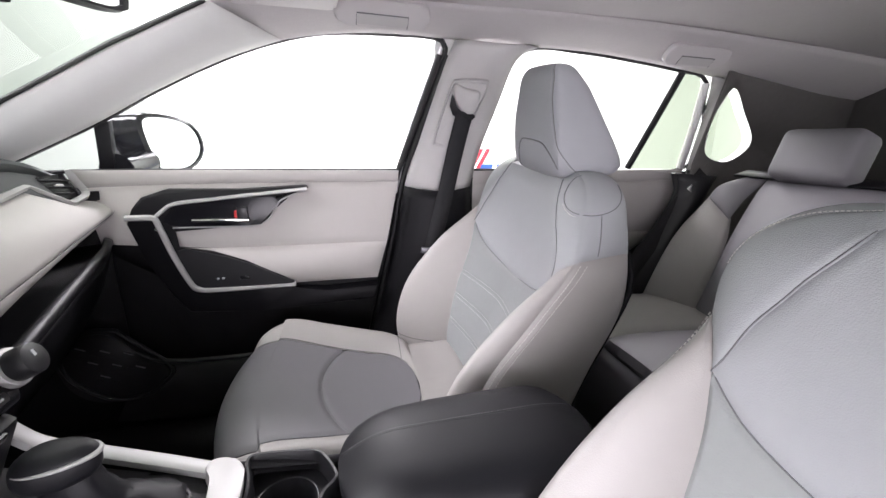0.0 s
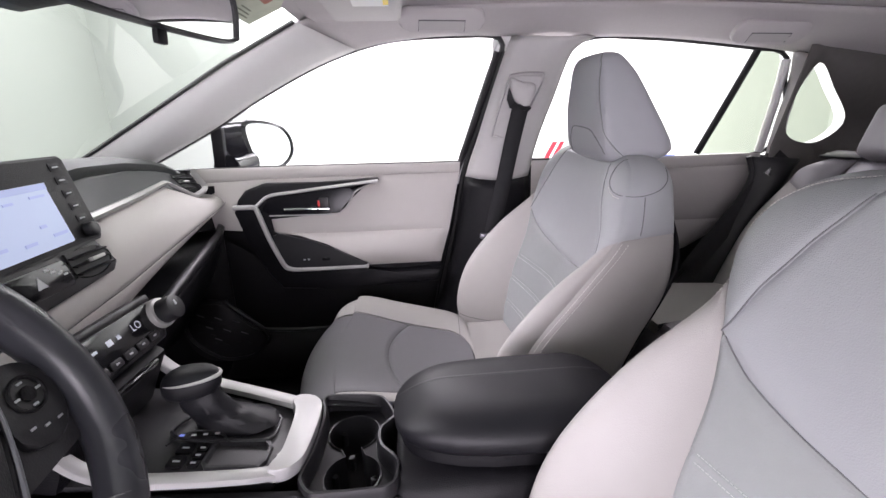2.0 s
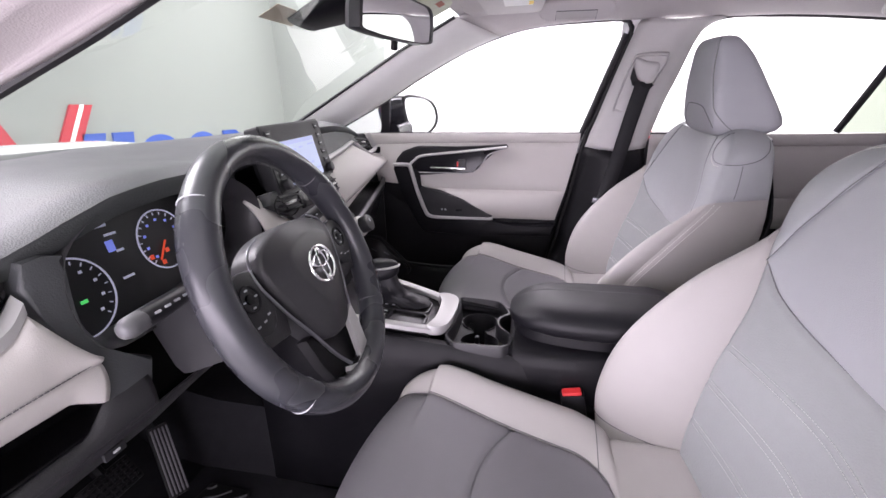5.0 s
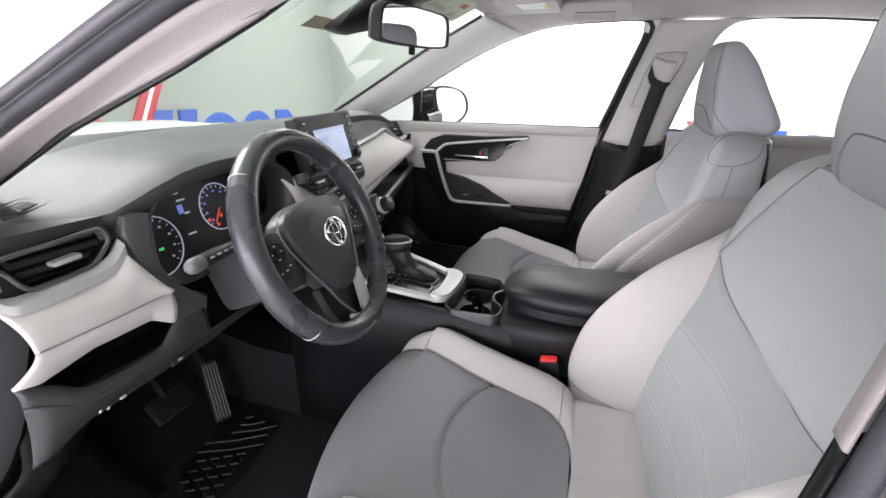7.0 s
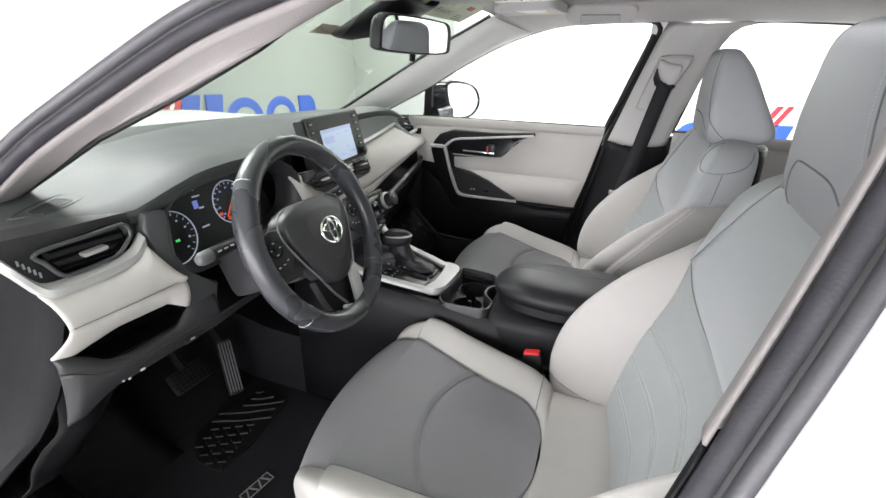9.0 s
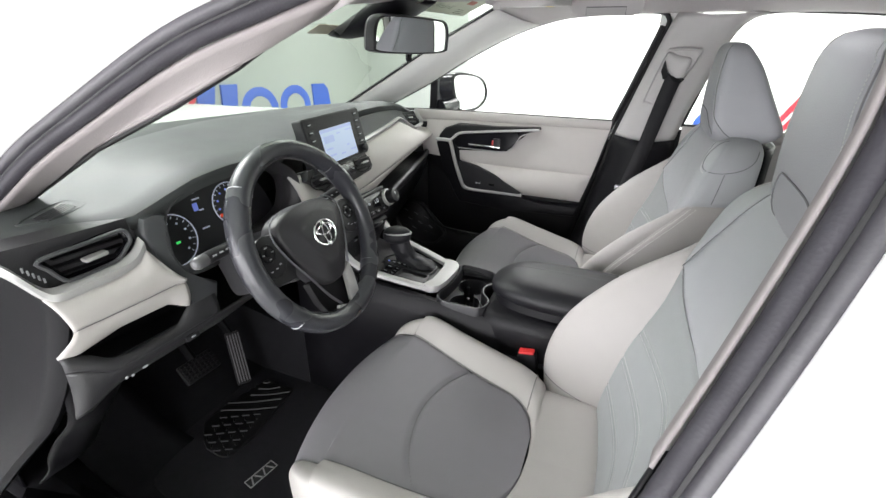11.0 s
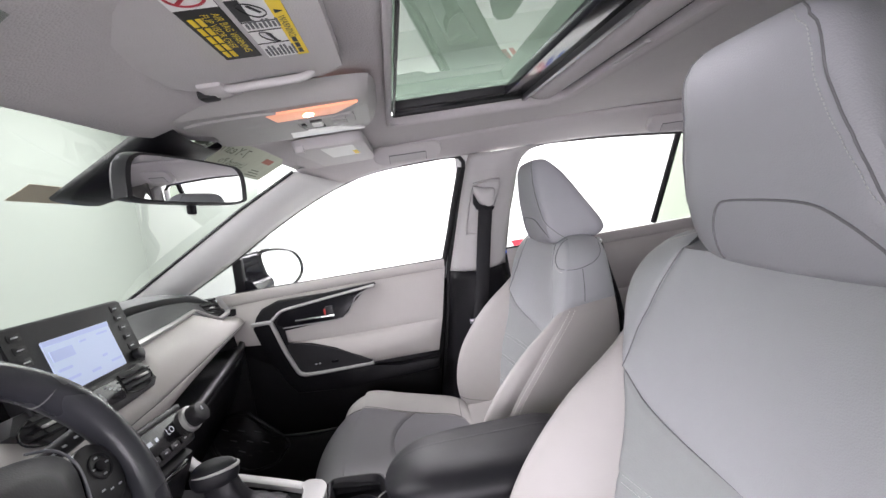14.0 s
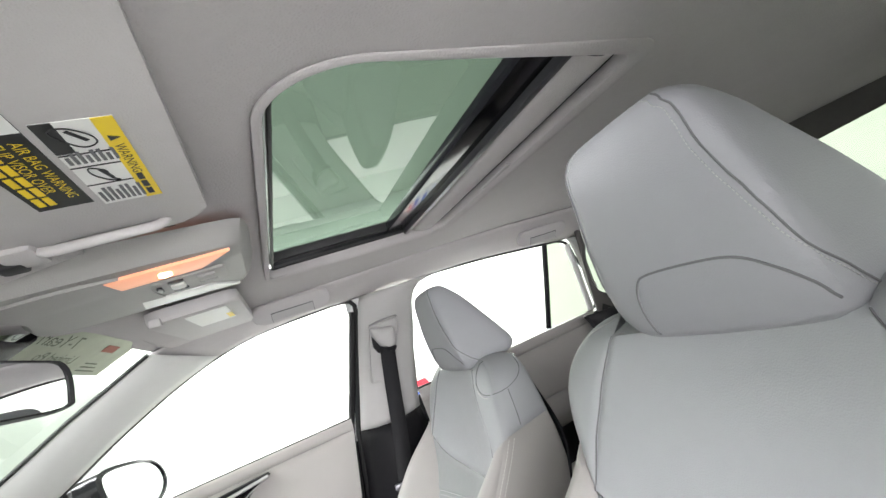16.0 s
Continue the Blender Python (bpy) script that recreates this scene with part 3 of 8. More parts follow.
def roof_sheet():
    """A fine grid with a square gap, closed up to the rounded opening by a ring of faces."""
    hx0, hx1, hy0, hy1 = SX0 - 0.075, SX1 + 0.06, SY0 - 0.095, SY1 + 0.06
    xs = np.concatenate([np.linspace(0.055, hx0, 18), np.linspace(hx0, hx1, 40)[1:], np.linspace(hx1, 2.12, 50)[1:]])
    ys = np.concatenate([np.linspace(-0.48, hy0, 5), np.linspace(hy0, hy1, 60)[1:], np.linspace(hy1, 0.48, 9)[1:]])
    verts, faces = [], []
    n, ny = len(xs), len(ys)
    for x in xs:
        for y in ys:
            verts.append((x, y, roof_z(x, y)))
    i0, i1, j0, j1 = 17, 56, 4, 63
    for i in range(n - 1):
        for j in range(ny - 1):
            if not (i0 <= i < i1 and j0 <= j < j1):
                faces.append((i * ny + j, (i + 1) * ny + j, (i + 1) * ny + j + 1, i * ny + j + 1))
    border = [(i, j0) for i in range(i0, i1)] + [(i1, j) for j in range(j0, j1)] + [(i, j1) for i in range(i1, i0, -1)] + [(i0, j) for j in range(j1, j0, -1)]
    loop = sun_ring(0.002, 0.0)
    loop = [a.lerp(b, k / 24) for a, b in zip(loop, loop[1:] + loop[:1]) for k in range(24)]
    loop = [Vector((p.x - SUN_X, p.y - SUN_Y)) for p in loop]
    angles = [math.atan2(p.y, p.x) for p in loop]
    order = sorted(range(len(loop)), key=lambda k: angles[k])
    ang, rad = [angles[k] for k in order], [loop[k].length for k in order]
    rings = [[i * ny + j for i, j in border]]
    for f in (0.5, 0.85, 1.0):
        ring = []
        for i, j in border:
            ox, oy = xs[i] - SUN_X, ys[j] - SUN_Y
            r = float(np.interp(math.atan2(oy, ox), ang, rad, period=2 * math.pi))
            d = math.hypot(ox, oy)
            k = 1 + (r / d - 1) * f
            px, py = SUN_X + ox * k, SUN_Y + oy * k
            ring.append(len(verts))
            verts.append((px, py, roof_z(px, py)))
        rings.append(ring)
    m = len(border)
    for a, b in zip(rings, rings[1:]):
        faces += [(a[k], a[(k + 1) % m], b[(k + 1) % m], b[k]) for k in range(m)]
    ob = mesh("ceiling_lining", verts, faces, CLOTH)
    mod = ob.modifiers.new("thickness", "SOLIDIFY")
    mod.thickness, mod.offset = 0.012, 1
    return tagged(ob, "pale grey woven cloth roof lining of the car", "ceiling", kind="structure")


roof_sheet()

# ---- floor pan and bulkhead ----
def floor_pan():
    rows = []
    for y in (-0.72, -0.66, -0.60, -0.5, -0.35, -0.2, -0.12, -0.06, 0.06, 0.12, 0.2, 0.35, 0.5, 0.60, 0.66, 0.72):
        bump = 0.16 if abs(y) < 0.1 else (0.06 if abs(y) > 0.64 else 0.0)
        rows.append([(-1.05, y, 0.82), (-0.95, y, 0.70), (-0.80, y, 0.52 + bump * 0.4), (-0.66, y, 0.385 + bump), (-0.5, y, 0.355 + bump), (0.0, y, 0.345 + bump), (0.6, y, 0.345 + bump), (0.95, y, 0.36 + bump),
                     (1.1, y, 0.45), (2.1, y, 0.62)])
    ob = loft("floor", rows, CARPET, thick=0.01)
    tagged(ob, "black carpeted car floor with a raised tunnel", "floor", kind="structure")
    bm = bmesh.new()
    v = [bm.verts.new(p) for p in ((-1.02, -0.76, 0.3), (-1.02, 0.76, 0.3), (-0.98, 0.76, 1.06), (-0.98, -0.76, 1.06))]
    bm.faces.new(v)
    ob = part("wall_bulkhead", bm, BLACK, None)
    ob.modifiers.new("thickness", "SOLIDIFY").thickness = 0.01
    tagged(ob, "black bulkhead behind the dashboard", "bulkhead", kind="structure")
    for s in (1, -1):
        # sill and kick panel
        rows = [[(x, s * y, z) for x in (-0.95, -0.6, -0.4, 0.0, 0.5, 1.2, 2.1)] for y, z in ((0.60, 0.35), (0.64, 0.41), (0.70, 0.44), (0.76, 0.43), (0.80, 0.36), (0.80, 0.25))]
        ob = loft("sill_trim", rows, BLACK, thick=0.004)
        tagged(ob, "black plastic door sill trim", "sill", kind="structure")
        rows = [[(x, s * 0.70, z) for z in (0.40, 0.55, 0.75, 0.92, 1.08)] for x in ((-0.98, -0.8, -0.62, -0.45, -0.30) if s > 0 else (-0.98, -0.8, -0.62))]
        ob = loft("kick_panel", rows, BLACK, thick=0.006)
        tagged(ob, "black plastic footwell side panel", "panel", kind="structure")
    # added black sheet that blocks bright gaps round the passenger doors
    rows = [[(x, 0.765, z) for z in (0.30, 0.6, 0.9, 1.095)] for x in (-0.98, -0.5, 0.0, 0.5, 1.0, 1.5, 2.1)]
    ob = loft("wall_door_skin", rows, BLACK, thick=0.01)
    tagged(ob, "dark filler sheet added behind the passenger doors to cover light gaps", "wall", kind="structure")
floor_pan()


def windscreen():
    w = thing("windscreen", "clear curved windscreen with a dark edge", "window", kind="structure")
    top = curve([(0.13, -0.545, 1.330), (0.06, -0.35, 1.385), (0.015, 0.0, 1.43), (0.01, 0.3, 1.455), (0.024, 0.522, 1.458)], 17)
    low = curve([(-0.70, -0.635, 0.985), (-0.84, -0.3, 1.02), (-0.90, 0.0, 1.045), (-0.89, 0.4, 1.065), (-0.80, 0.69, 1.075)], 17)
    rows = [[a.lerp(b, 1.05 * i / 11) for a, b in zip(low, top)] for i in range(12)]
    g = loft("pane", rows, SHIELD_GLASS, w)
    face_cabin(g)
    def fore(p, dx):
        return dx + max(0.0, 0.08 - dx) / 0.11 * 0.036 * max(0.0, min(1.0, (p.y + 0.15) / 0.2))
    head = [[Vector((p.x + fore(p, dx), p.y, (1 - k) * (p.z + 0.42 * (fore(p, dx) - dx)) + k * (roof_z(p.x + fore(p, dx), p.y) - 0.001) + dz)) for p in top] for dx, dz, k in ((-0.03, -0.012, 0.0), (0.0, -0.002, 0.0), (0.03, 0.0, 0.7), (0.07, 0.0, 1.0), (0.14, -0.002, 1.0))]
    loft("header_trim", head, CLOTH, w, "cloth windscreen header", thick=0.006)


windscreen()


def rear_end():
    w = thing("tailgate", "dark tailgate trim with a pale green rear window", "tailgate", kind="structure")
    y0, y1, z0, z1 = -0.50, 0.50, 1.05, 1.33
    def at(y, z):
        return (2.05 - 0.35 * (z - 1.0), y, z)
    outer = [(-0.75, 0.5), (0.75, 0.5), (0.62, 1.42), (-0.62, 1.42)]
    inner = [(y0, z0), (y1, z0), (y1 - 0.05, z1), (y0 + 0.05, z1)]
    verts = [at(*p) for p in outer + inner]
    faces = [(i, (i + 1) % 4, 4 + (i + 1) % 4, 4 + i) for i in range(4)]
    ob = mesh("tailgate_trim", verts, faces, DARKCLOTH, w, smooth=False)
    ob.modifiers.new("thickness", "SOLIDIFY").thickness = 0.03
    face_cabin(mesh("pane", verts[4:], [(0, 1, 2, 3)], PRIVACY, w))


rear_end()


def bonnet():
    rows = []
    for i in range(14):
        t = i / 13
        row = []
        for j in range(15):
            u = -1 + 2 * j / 14
            x = -0.88 - 1.02 * t - 0.10 * (1 - u * u) * (1 - t * 0.3)
            z = float(np.interp(t, [0, 0.15, 0.33, 0.55, 0.8, 1.0], [1.082, 1.120, 1.134, 1.125, 1.07, 0.95])) - 0.045 * u * u + 0.008 * math.exp(-((abs(u) - 0.55) / 0.12) ** 2)
            row.append((x, 0.80 * u, z))
        rows.append(row)
    w = thing("bonnet", "glossy white painted car bonnet", "bonnet", kind="structure")
    loft("panel", rows, PAINT, w, thick=0.004)
    cow = [[(x, 0.80 * u, z) for u in [-1 + 2 * j / 14 for j in range(15)]] for x, z in ((-0.86, 1.03), (-0.93, 1.045), (-1.0, 1.05))]
    loft("cowl", cow, BLACK, w, "black plastic cowl under the windscreen", thick=0.004)
    for s in (1, -1):
        rows = [[(x, s * y, z - 0.12 * max(0, (-x - 1.4) / 0.5) ** 2) for x in (-0.55, -0.8, -1.2, -1.6, -1.9)] for y, z in ((0.80, 1.02), (0.86, 0.98), (0.90, 0.85), (0.92, 0.6))]
        loft("wing", rows, PAINT, w, "white front wing", thick=0.004)


bonnet()
# ---- front seats: one shape, built once and copied ----
def back_x(z):
    k = 0.5 * (1 + math.tanh((z - 0.955) / 0.04))
    return 0.574 + 0.40 * (z - 0.912) - 0.20 * k * (z - 0.955) - 0.014 * math.exp(-((z - 0.78) / 0.10) ** 2)


def front_seat(label):
    seat = thing("front_seat", label, "seat", "front seats")

    def P(a, z, f=0.0):
        """A point of the backrest: a across, z up, f ahead of its middle line."""
        return Vector((back_x(z) - f, a, z))

    # backrest: each side
    back = thing("backrest", "", "")
    back.parent = seat
    tagged(back, "pale grey and mid grey leather backrest")
    del back["label"]
    inner = [P(0.150, 0.66, 0.01), P(0.152, 0.72, 0.022), P(0.168, 0.82, 0.032), P(0.188, 0.91, 0.04), P(0.206, 0.975, 0.046)]
    mid = [P(0.205, 0.630, 0.105), P(0.212, 0.72, 0.140), P(0.217, 0.82, 0.145), P(0.222, 0.92, 0.116), P(0.220, 0.998, 0.044)]
    outer = [P(0.240, 0.615, 0.075), P(0.243, 0.72, 0.097), P(0.245, 0.82, 0.102), P(0.245, 0.92, 0.076), P(0.238, 1.015, 0.020)]
    rear = [P(0.232, 0.620, -0.10), P(0.235, 0.72, -0.105), P(0.235, 0.82, -0.11), P(0.235, 0.92, -0.106), P(0.222, 1.02, -0.094)]
    up_seam = [P(0.206, 0.975, 0.046), P(0.188, 1.022, 0.032), P(0.160, 1.062, 0.022), P(0.138, 1.10, 0.014), P(0.122, 1.132, 0.004)]
    shoulder = [P(0.238, 1.015, 0.020), P(0.234, 1.06, 0.012), P(0.217, 1.102, 0.002), P(0.180, 1.132, -0.010), P(0.125, 1.150, -0.022)]
    shoulder_r = [P(0.222, 1.02, -0.094), P(0.220, 1.06, -0.091), P(0.202, 1.100, -0.090), P(0.166, 1.128, -0.090), P(0.115, 1.140, -0.088)]

    def flip(pts, s):
        return [Vector((p.x, s * p.y, p.z)) for p in pts]

    for s in (1, -1):
        n = 30
        a, b, c = curve(flip(inner, s), n), curve(flip(mid, s), n), curve(flip(outer, s), n)
        rows = []
        for i in range(n):
            row = [a[i]]
            k = 14
            for j in range(1, k + 1):
                t = j / k
                # rounded roll from the inner seam over the crest to the outer seam
                p = a[i] * (1 - t) ** 2 + (2 * b[i] - 0.5 * a[i] - 0.5 * c[i]) * 2 * t * (1 - t) + c[i] * t ** 2
                row.append(p)
            row[0] = row[0] + Vector((0.004, 0, 0))
            row[-1] = row[-1] + Vector((0.003, -s * 0.003, 0))
            rows.append(row)
        rows.append([a[-1].lerp(c[-1], j / 14) + Vector((0.010, 0, 0.003)) for j in range(15)])
        loft("bolster", rows, LIGHT, back, "pale grey leather side bolster")
        pillow("side_panel", flip(outer, s), flip(rear, s), LIGHT, back, "pale grey leather side panel", 0.012, 0.004, out=(0, s, 0))
        pillow("shoulder_panel", flip(up_seam, s), flip(shoulder, s), GREY, back, "mid grey leather shoulder", 0.007, 0.003, out=(-1, s, 0.5))
        pillow("shoulder_side", flip(shoulder, s), flip(shoulder_r, s), GREY, back, "mid grey leather shoulder", 0.012, 0.003, out=(0, s, 0.6))
        line = [p + Vector((-0.0005, s * 0.0035, 0)) for p in curve(flip(outer, s), 40)]
        for off in (0.006, 0.016):
            stitches("seam_stitch", [p + Vector((off, s * 0.002 + s * 0.0035 * (off > 0.01), 0)) for p in line], STITCH, back)
    FLUTES = (0.733, 0.795, 0.850)
    # front middle: fluted lower panel and plain upper panel
    vee = [P(0.206, 0.975, 0.046), P(0.172, 0.945, 0.028), P(0.122, 0.925, 0.012), P(0.06, 0.913, 0.002), P(0.0, 0.908, 0.0)]
    vee_full = vee + [Vector((p.x, -p.y, p.z)) for p in reversed(vee[:-1])]
    vee_way = curve(vee_full, 141)

    def vee_z(a):
        return float(np.interp(-a, [-p.y for p in vee_way], [p.z for p in vee_way]))

    n, m = 90, 141
    left, right = curve(flip(inner, 1), n), curve(flip(inner, -1), n)
    rows = []
    for i in range(n):
        v = i / (n - 1)
        row = []
        for j in range(m):
            u = j / (m - 1)
            p = left[i].lerp(right[i], u)
            zz = 0.66 + (vee_z(0.206 * (1 - 2 * u)) - 0.66) * v
            a = p.y
            hollow = 0.012 * math.sin(math.pi * u) ** 0.8
            f = (back_x(p.z) - p.x) * (abs(2 * u - 1) ** 1.6)
            x = back_x(zz) - f + hollow * 0.2
            for g in FLUTES:
                x += 0.0022 * math.exp(-((zz - g - 0.004 * abs(2 * u - 1) ** 3) / 0.004) ** 2)
            edge = min(u, 1 - u) * 0.33
            x += 0.004 * math.exp(-(edge / 0.004) ** 2) + 0.004 * math.exp(-((1 - v) * 0.25 / 0.004) ** 2)
            row.append(Vector((x, a, zz)))
        rows.append(row)
    loft("centre_panel", rows, FLUTE, back, "grey fluted and perforated leather centre panel")
    for g in FLUTES:
        for off in (-0.004, 0.004):
            line = []
            for j in range(5, m - 5, 2):
                u = j / (m - 1)
                zz = g + off + 0.004 * abs(2 * u - 1) ** 3
                zs = [r[j].z for r in rows]
                line.append(Vector((float(np.interp(zz, zs, [r[j].x for r in rows])) - 0.0006, float(np.interp(zz, zs, [r[j].y for r in rows])), zz)))
            stitches("flute_stitch", line, FLUTE_T, back, 0.0045, 0.0032, 0.0006)
    n, m = 30, 41
    ls, rs = curve(flip(up_seam, 1), n), curve(flip(up_seam, -1), n)
    rows = []
    for i in range(n):
        v = i / (n - 1)
        row = []
        for j in range(m):
            u = j / (m - 1)
            base = ls[i].lerp(rs[i], u)
            dip = (vee_full[0].z - vee_z(0.206 * (1 - 2 * u))) * (1 - v) ** 1.5
            z = base.z - dip
            f = (back_x(base.z) - base.x) * (abs(2 * u - 1) ** 1.8) + 0.012 * math.sin(math.pi * u) * math.sin(math.pi * min(1, v * 1.2))
            x = back_x(z) - f
            edge = min(min(u, 1 - u) * (ls[i] - rs[i]).length, v * 0.2)
            x += 0.004 * math.exp(-(edge / 0.004) ** 2)
            row.append(Vector((x, base.y, z)))
        rows.append(row)
    rows.append([p + Vector((0.05, 0, 0.012)) for p in rows[-1]])
    rows.append([p + Vector((0.10, 0, -0.004)) for p in rows[-2]])
    loft("upper_panel", rows, GREY, back, "mid grey leather upper back panel")
    # seams drawn on the leather
    def lay(path, n=40, lift=0.0008):
        """A path of (across, height) laid on the front of the backrest."""
        out = []
        for p in curve([(a, z, 0) for a, z in path], n):
            best = None
            for ob in back.children:
                if ob.type != "MESH" or "stitch" in ob.name:
                    continue
                hit, loc, nor, _ = ob.ray_cast((0.2, p.x, p.y), (1, 0, 0))
                if hit and (best is None or loc.x < best.x):
                    best = loc.copy()
            if best is not None:
                out.append(best - Vector((lift, 0, 0)))
        return out

    bpy.context.view_layer.update()
    vee_line = [(p.y, p.z) for p in vee_way[2:-2:6]]
    patch = [(-0.146, 1.143), (-0.150, 1.124), (-0.160, 1.105), (-0.178, 1.094), (-0.198, 1.089), (-0.216, 1.088)]
    for path in (vee_line, [(p.y, p.z) for p in up_seam], [(-p.y, p.z) for p in up_seam],
                 [(0.158, 0.664), (0.19, 0.666), (0.225, 0.674)], [(-0.158, 0.664), (-0.19, 0.666), (-0.225, 0.674)],
                 patch):
        pts = lay(path, 60)
        if len(pts) > 4:
            tube("back_seam", pts, 0.0008, SEAM, back, k=5)
    # the patch goes on round the outer side of the shoulder, with a short seam down from it
    for path in ([(0.610, 1.088), (0.640, 1.090), (0.672, 1.098), (0.694, 1.112), (0.704, 1.130)], [(0.640, 1.087), (0.634, 1.060), (0.626, 1.024)]):
        pts = []
        for p in curve([(x, z, 0) for x, z in path], 30):
            best = None
            for ob in back.children:
                if "stitch" in ob.name or "seam" in ob.name:
                    continue
                hit, loc, nor, _ = ob.ray_cast((p.x, -0.5, p.y), (0, 1, 0))
                if hit and (best is None or loc.y < best.y):
                    best = loc.copy()
            if best is not None and best.y < -0.12:
                pts.append(best - Vector((0, 0.0008, 0)))
        if len(pts) > 4:
            tube("back_seam", pts, 0.0008, SEAM, back, k=5)
    for path in ([(-0.166, 1.0955), (-0.180, 1.089), (-0.198, 1.084), (-0.214, 1.083)], [(0.233, 1.066), (0.216, 1.104), (0.182, 1.131), (0.130, 1.146)]):
        pts = lay(path, lift=0.0012)
        if len(pts) > 4:
            stitches("shoulder_stitch", pts, STITCH, back, 0.0042, 0.0026, 0.0007)
    # foam behind the panels
    rows = []
    for i in range(24):
        z = 0.62 + 0.50 * i / 23
        w = 0.20 if z < 0.95 else 0.20 - 0.09 * ((z - 0.95) / 0.17)
        rows.append([Vector((back_x(z) + 0.014 - 0.012 * (2 * j / 14 - 1) ** 2, w * (1 - 2 * j / 14), z)) for j in range(15)])
    loft("inner_pad", rows, GREY, back, thick=0.004)
    # rear shell
    rows = []
    for i in range(20):
        z = 0.60 + 0.52 * i / 19
        w = 0.235 if z < 0.95 else 0.235 - 0.115 * ((z - 0.95) / 0.17) ** 1.5
        rows.append([Vector((back_x(z) + 0.105 + 0.03 * (1 - (2 * j / 14 - 1) ** 4), w * (1 - 2 * j / 14), z)) for j in range(15)])
    loft("back_shell", rows, BLACK, back, "black plastic seat back", thick=0.006)

    # cushion
    cush = new("cushion")
    cush.parent = seat

    def C(x, a, z):
        return Vector((x, a, z))

    STEPS = 170
    # front-to-back line of the cushion: up the rounded nose, then back to the crease
    line = curve([(-0.006, 0, 0.560), (-0.036, 0, 0.600), (-0.051, 0, 0.640), (-0.047, 0, 0.674), (-0.022, 0, 0.699), (0.030, 0, 0.708), (0.10, 0, 0.698), (0.20, 0, 0.678), (0.30, 0, 0.665), (0.39, 0, 0.664), (0.46, 0, 0.668), (0.50, 0, 0.655)], STEPS)
    crown = max(range(STEPS), key=lambda k: line[k].z)
    front = min(range(STEPS), key=lambda k: line[k].x)

    def half(k):
        """Half width of the grey middle at a step of the line."""
        x = line[k].x
        if k < crown or x < 0.0:
            return 0.172
        h = float(np.interp(x, [0.0, 0.03, 0.144, 0.281, 0.40], [0.171, 0.168, 0.150, 0.126, 0.104]))
        if x > 0.285:
            h *= max(0.0, 1 - min(1.0, (x - 0.285) / 0.073) ** 2.4) ** (1 / 2.4)
        return h

    def on_cushion(k, a, lift=0.0):
        p = line[k]
        ahead = max(0.0, 1 - max(0.0, p.x + 0.05) / 0.20)
        rise = 0.024 * (abs(a) / 0.2) ** 4 * (1 - max(0.0, 1 - max(0.0, p.x + 0.03) / 0.13) ** 2) if k > crown else 0.0
        return C(p.x + 0.042 * ahead * (a / 0.2) ** 2, a, p.z + rise + 0.004 * math.cos(min(1.0, abs(a) / 0.2) * math.pi / 2) + lift)

    def bow_seam(u):
        return 0.178 - 0.030 * (1 - u * u) + 0.022 * u * u

    m = 41
    rows = []
    for k in range(STEPS):
        h = half(k)
        if k > crown and h < 0.004:
            break
        row = []
        for j in range(m):
            u = -1 + 2 * j / (m - 1)
            p = on_cushion(k, u * h + 0.006 * (1 - u) / 2 * -min(1.0, h / 0.1))
            if k > crown:
                p.z -= 0.005 * math.exp(-((p.x - bow_seam(u)) / 0.0045) ** 2)
            p.z -= 0.004 * math.exp(-((1 - abs(u)) * h / 0.004) ** 2)
            row.append(p)
        rows.append(row)
    loft("cushion_panel", rows, GREY_D, cush, "grey leather seat cushion centre, darkened in colour for weaker light")
    seam = []
    for i in range(41):
        u = -0.97 + 1.94 * i / 40
        k = min(range(crown, STEPS), key=lambda q: abs(line[q].x - bow_seam(u)))
        p = on_cushion(k, u * half(k), -0.0036)
        seam.append(C(bow_seam(u), p.y, p.z))
    tube("cushion_seam", seam, 0.0011, SEAM, cush, k=5)
    for s in (1, -1):
        rows = []
        for k in range(STEPS):
            x, inn = line[k].x, half(k)
            full = min(1.0, max(0.0, (line[k].z - 0.60) / 0.09)) if k < crown else 1.0
            if s < 0:
                inn += 0.006 * min(1.0, inn / 0.1)
            out_w = 0.246 * (1 - (max(0.0, 0.08 - (x if k > front else line[front].x)) / 0.21) ** 2.2) ** (1 / 2.2) - 0.040 * max(0.0, x) / 0.48
            out_w = max(out_w, inn + 0.02)
            base = on_cushion(k, inn, -0.0035)
            crest = (0.016 + 0.020 * math.sin(math.pi * min(1.0, max(0.0, (x + 0.05) / 0.45)))) * full * (1.0 if s > 0 else 0.7) * min(1.0, 0.3 + 0.7 * inn / 0.12)
            row = []
            for j in range(15):
                w = j / 14
                a = inn + (out_w - inn) * min(1.0, math.sin(w * math.pi / 2) * 1.01)
                q = on_cushion(k, a)
                z = base.z + crest * math.sin(math.pi * min(w, 0.55) / 0.75) - 0.15 * max(0.0, w - 0.48) ** 1.6 / 0.38 * (0.3 + 0.7 * full)
                row.append(C(q.x + 0.020 * max(0.0, w - 0.5) * (k < crown), s * a, z))
            row[0] = C(base.x, s * inn, base.z)
            row.append(C(row[-1].x, s * (out_w - 0.005), 0.555))
            rows.append(row)
        tube("cushion_seam", [r[0] + Vector((0, s * 0.001, 0.0022)) for r in rows[8:132]], 0.0010, SEAM, cush, k=5)
        loft("cushion_bolster", rows, LIGHT, cush, "pale grey leather cushion edge")
        k = min(range(crown, STEPS), key=lambda q: abs(line[q].x - 0.335))
        tube("cushion_seam", [rows[k][j] + Vector((0.004 * j / 10, 0, 0.0006)) for j in range(0, 11)], 0.0009, SEAM, cush, k=5)
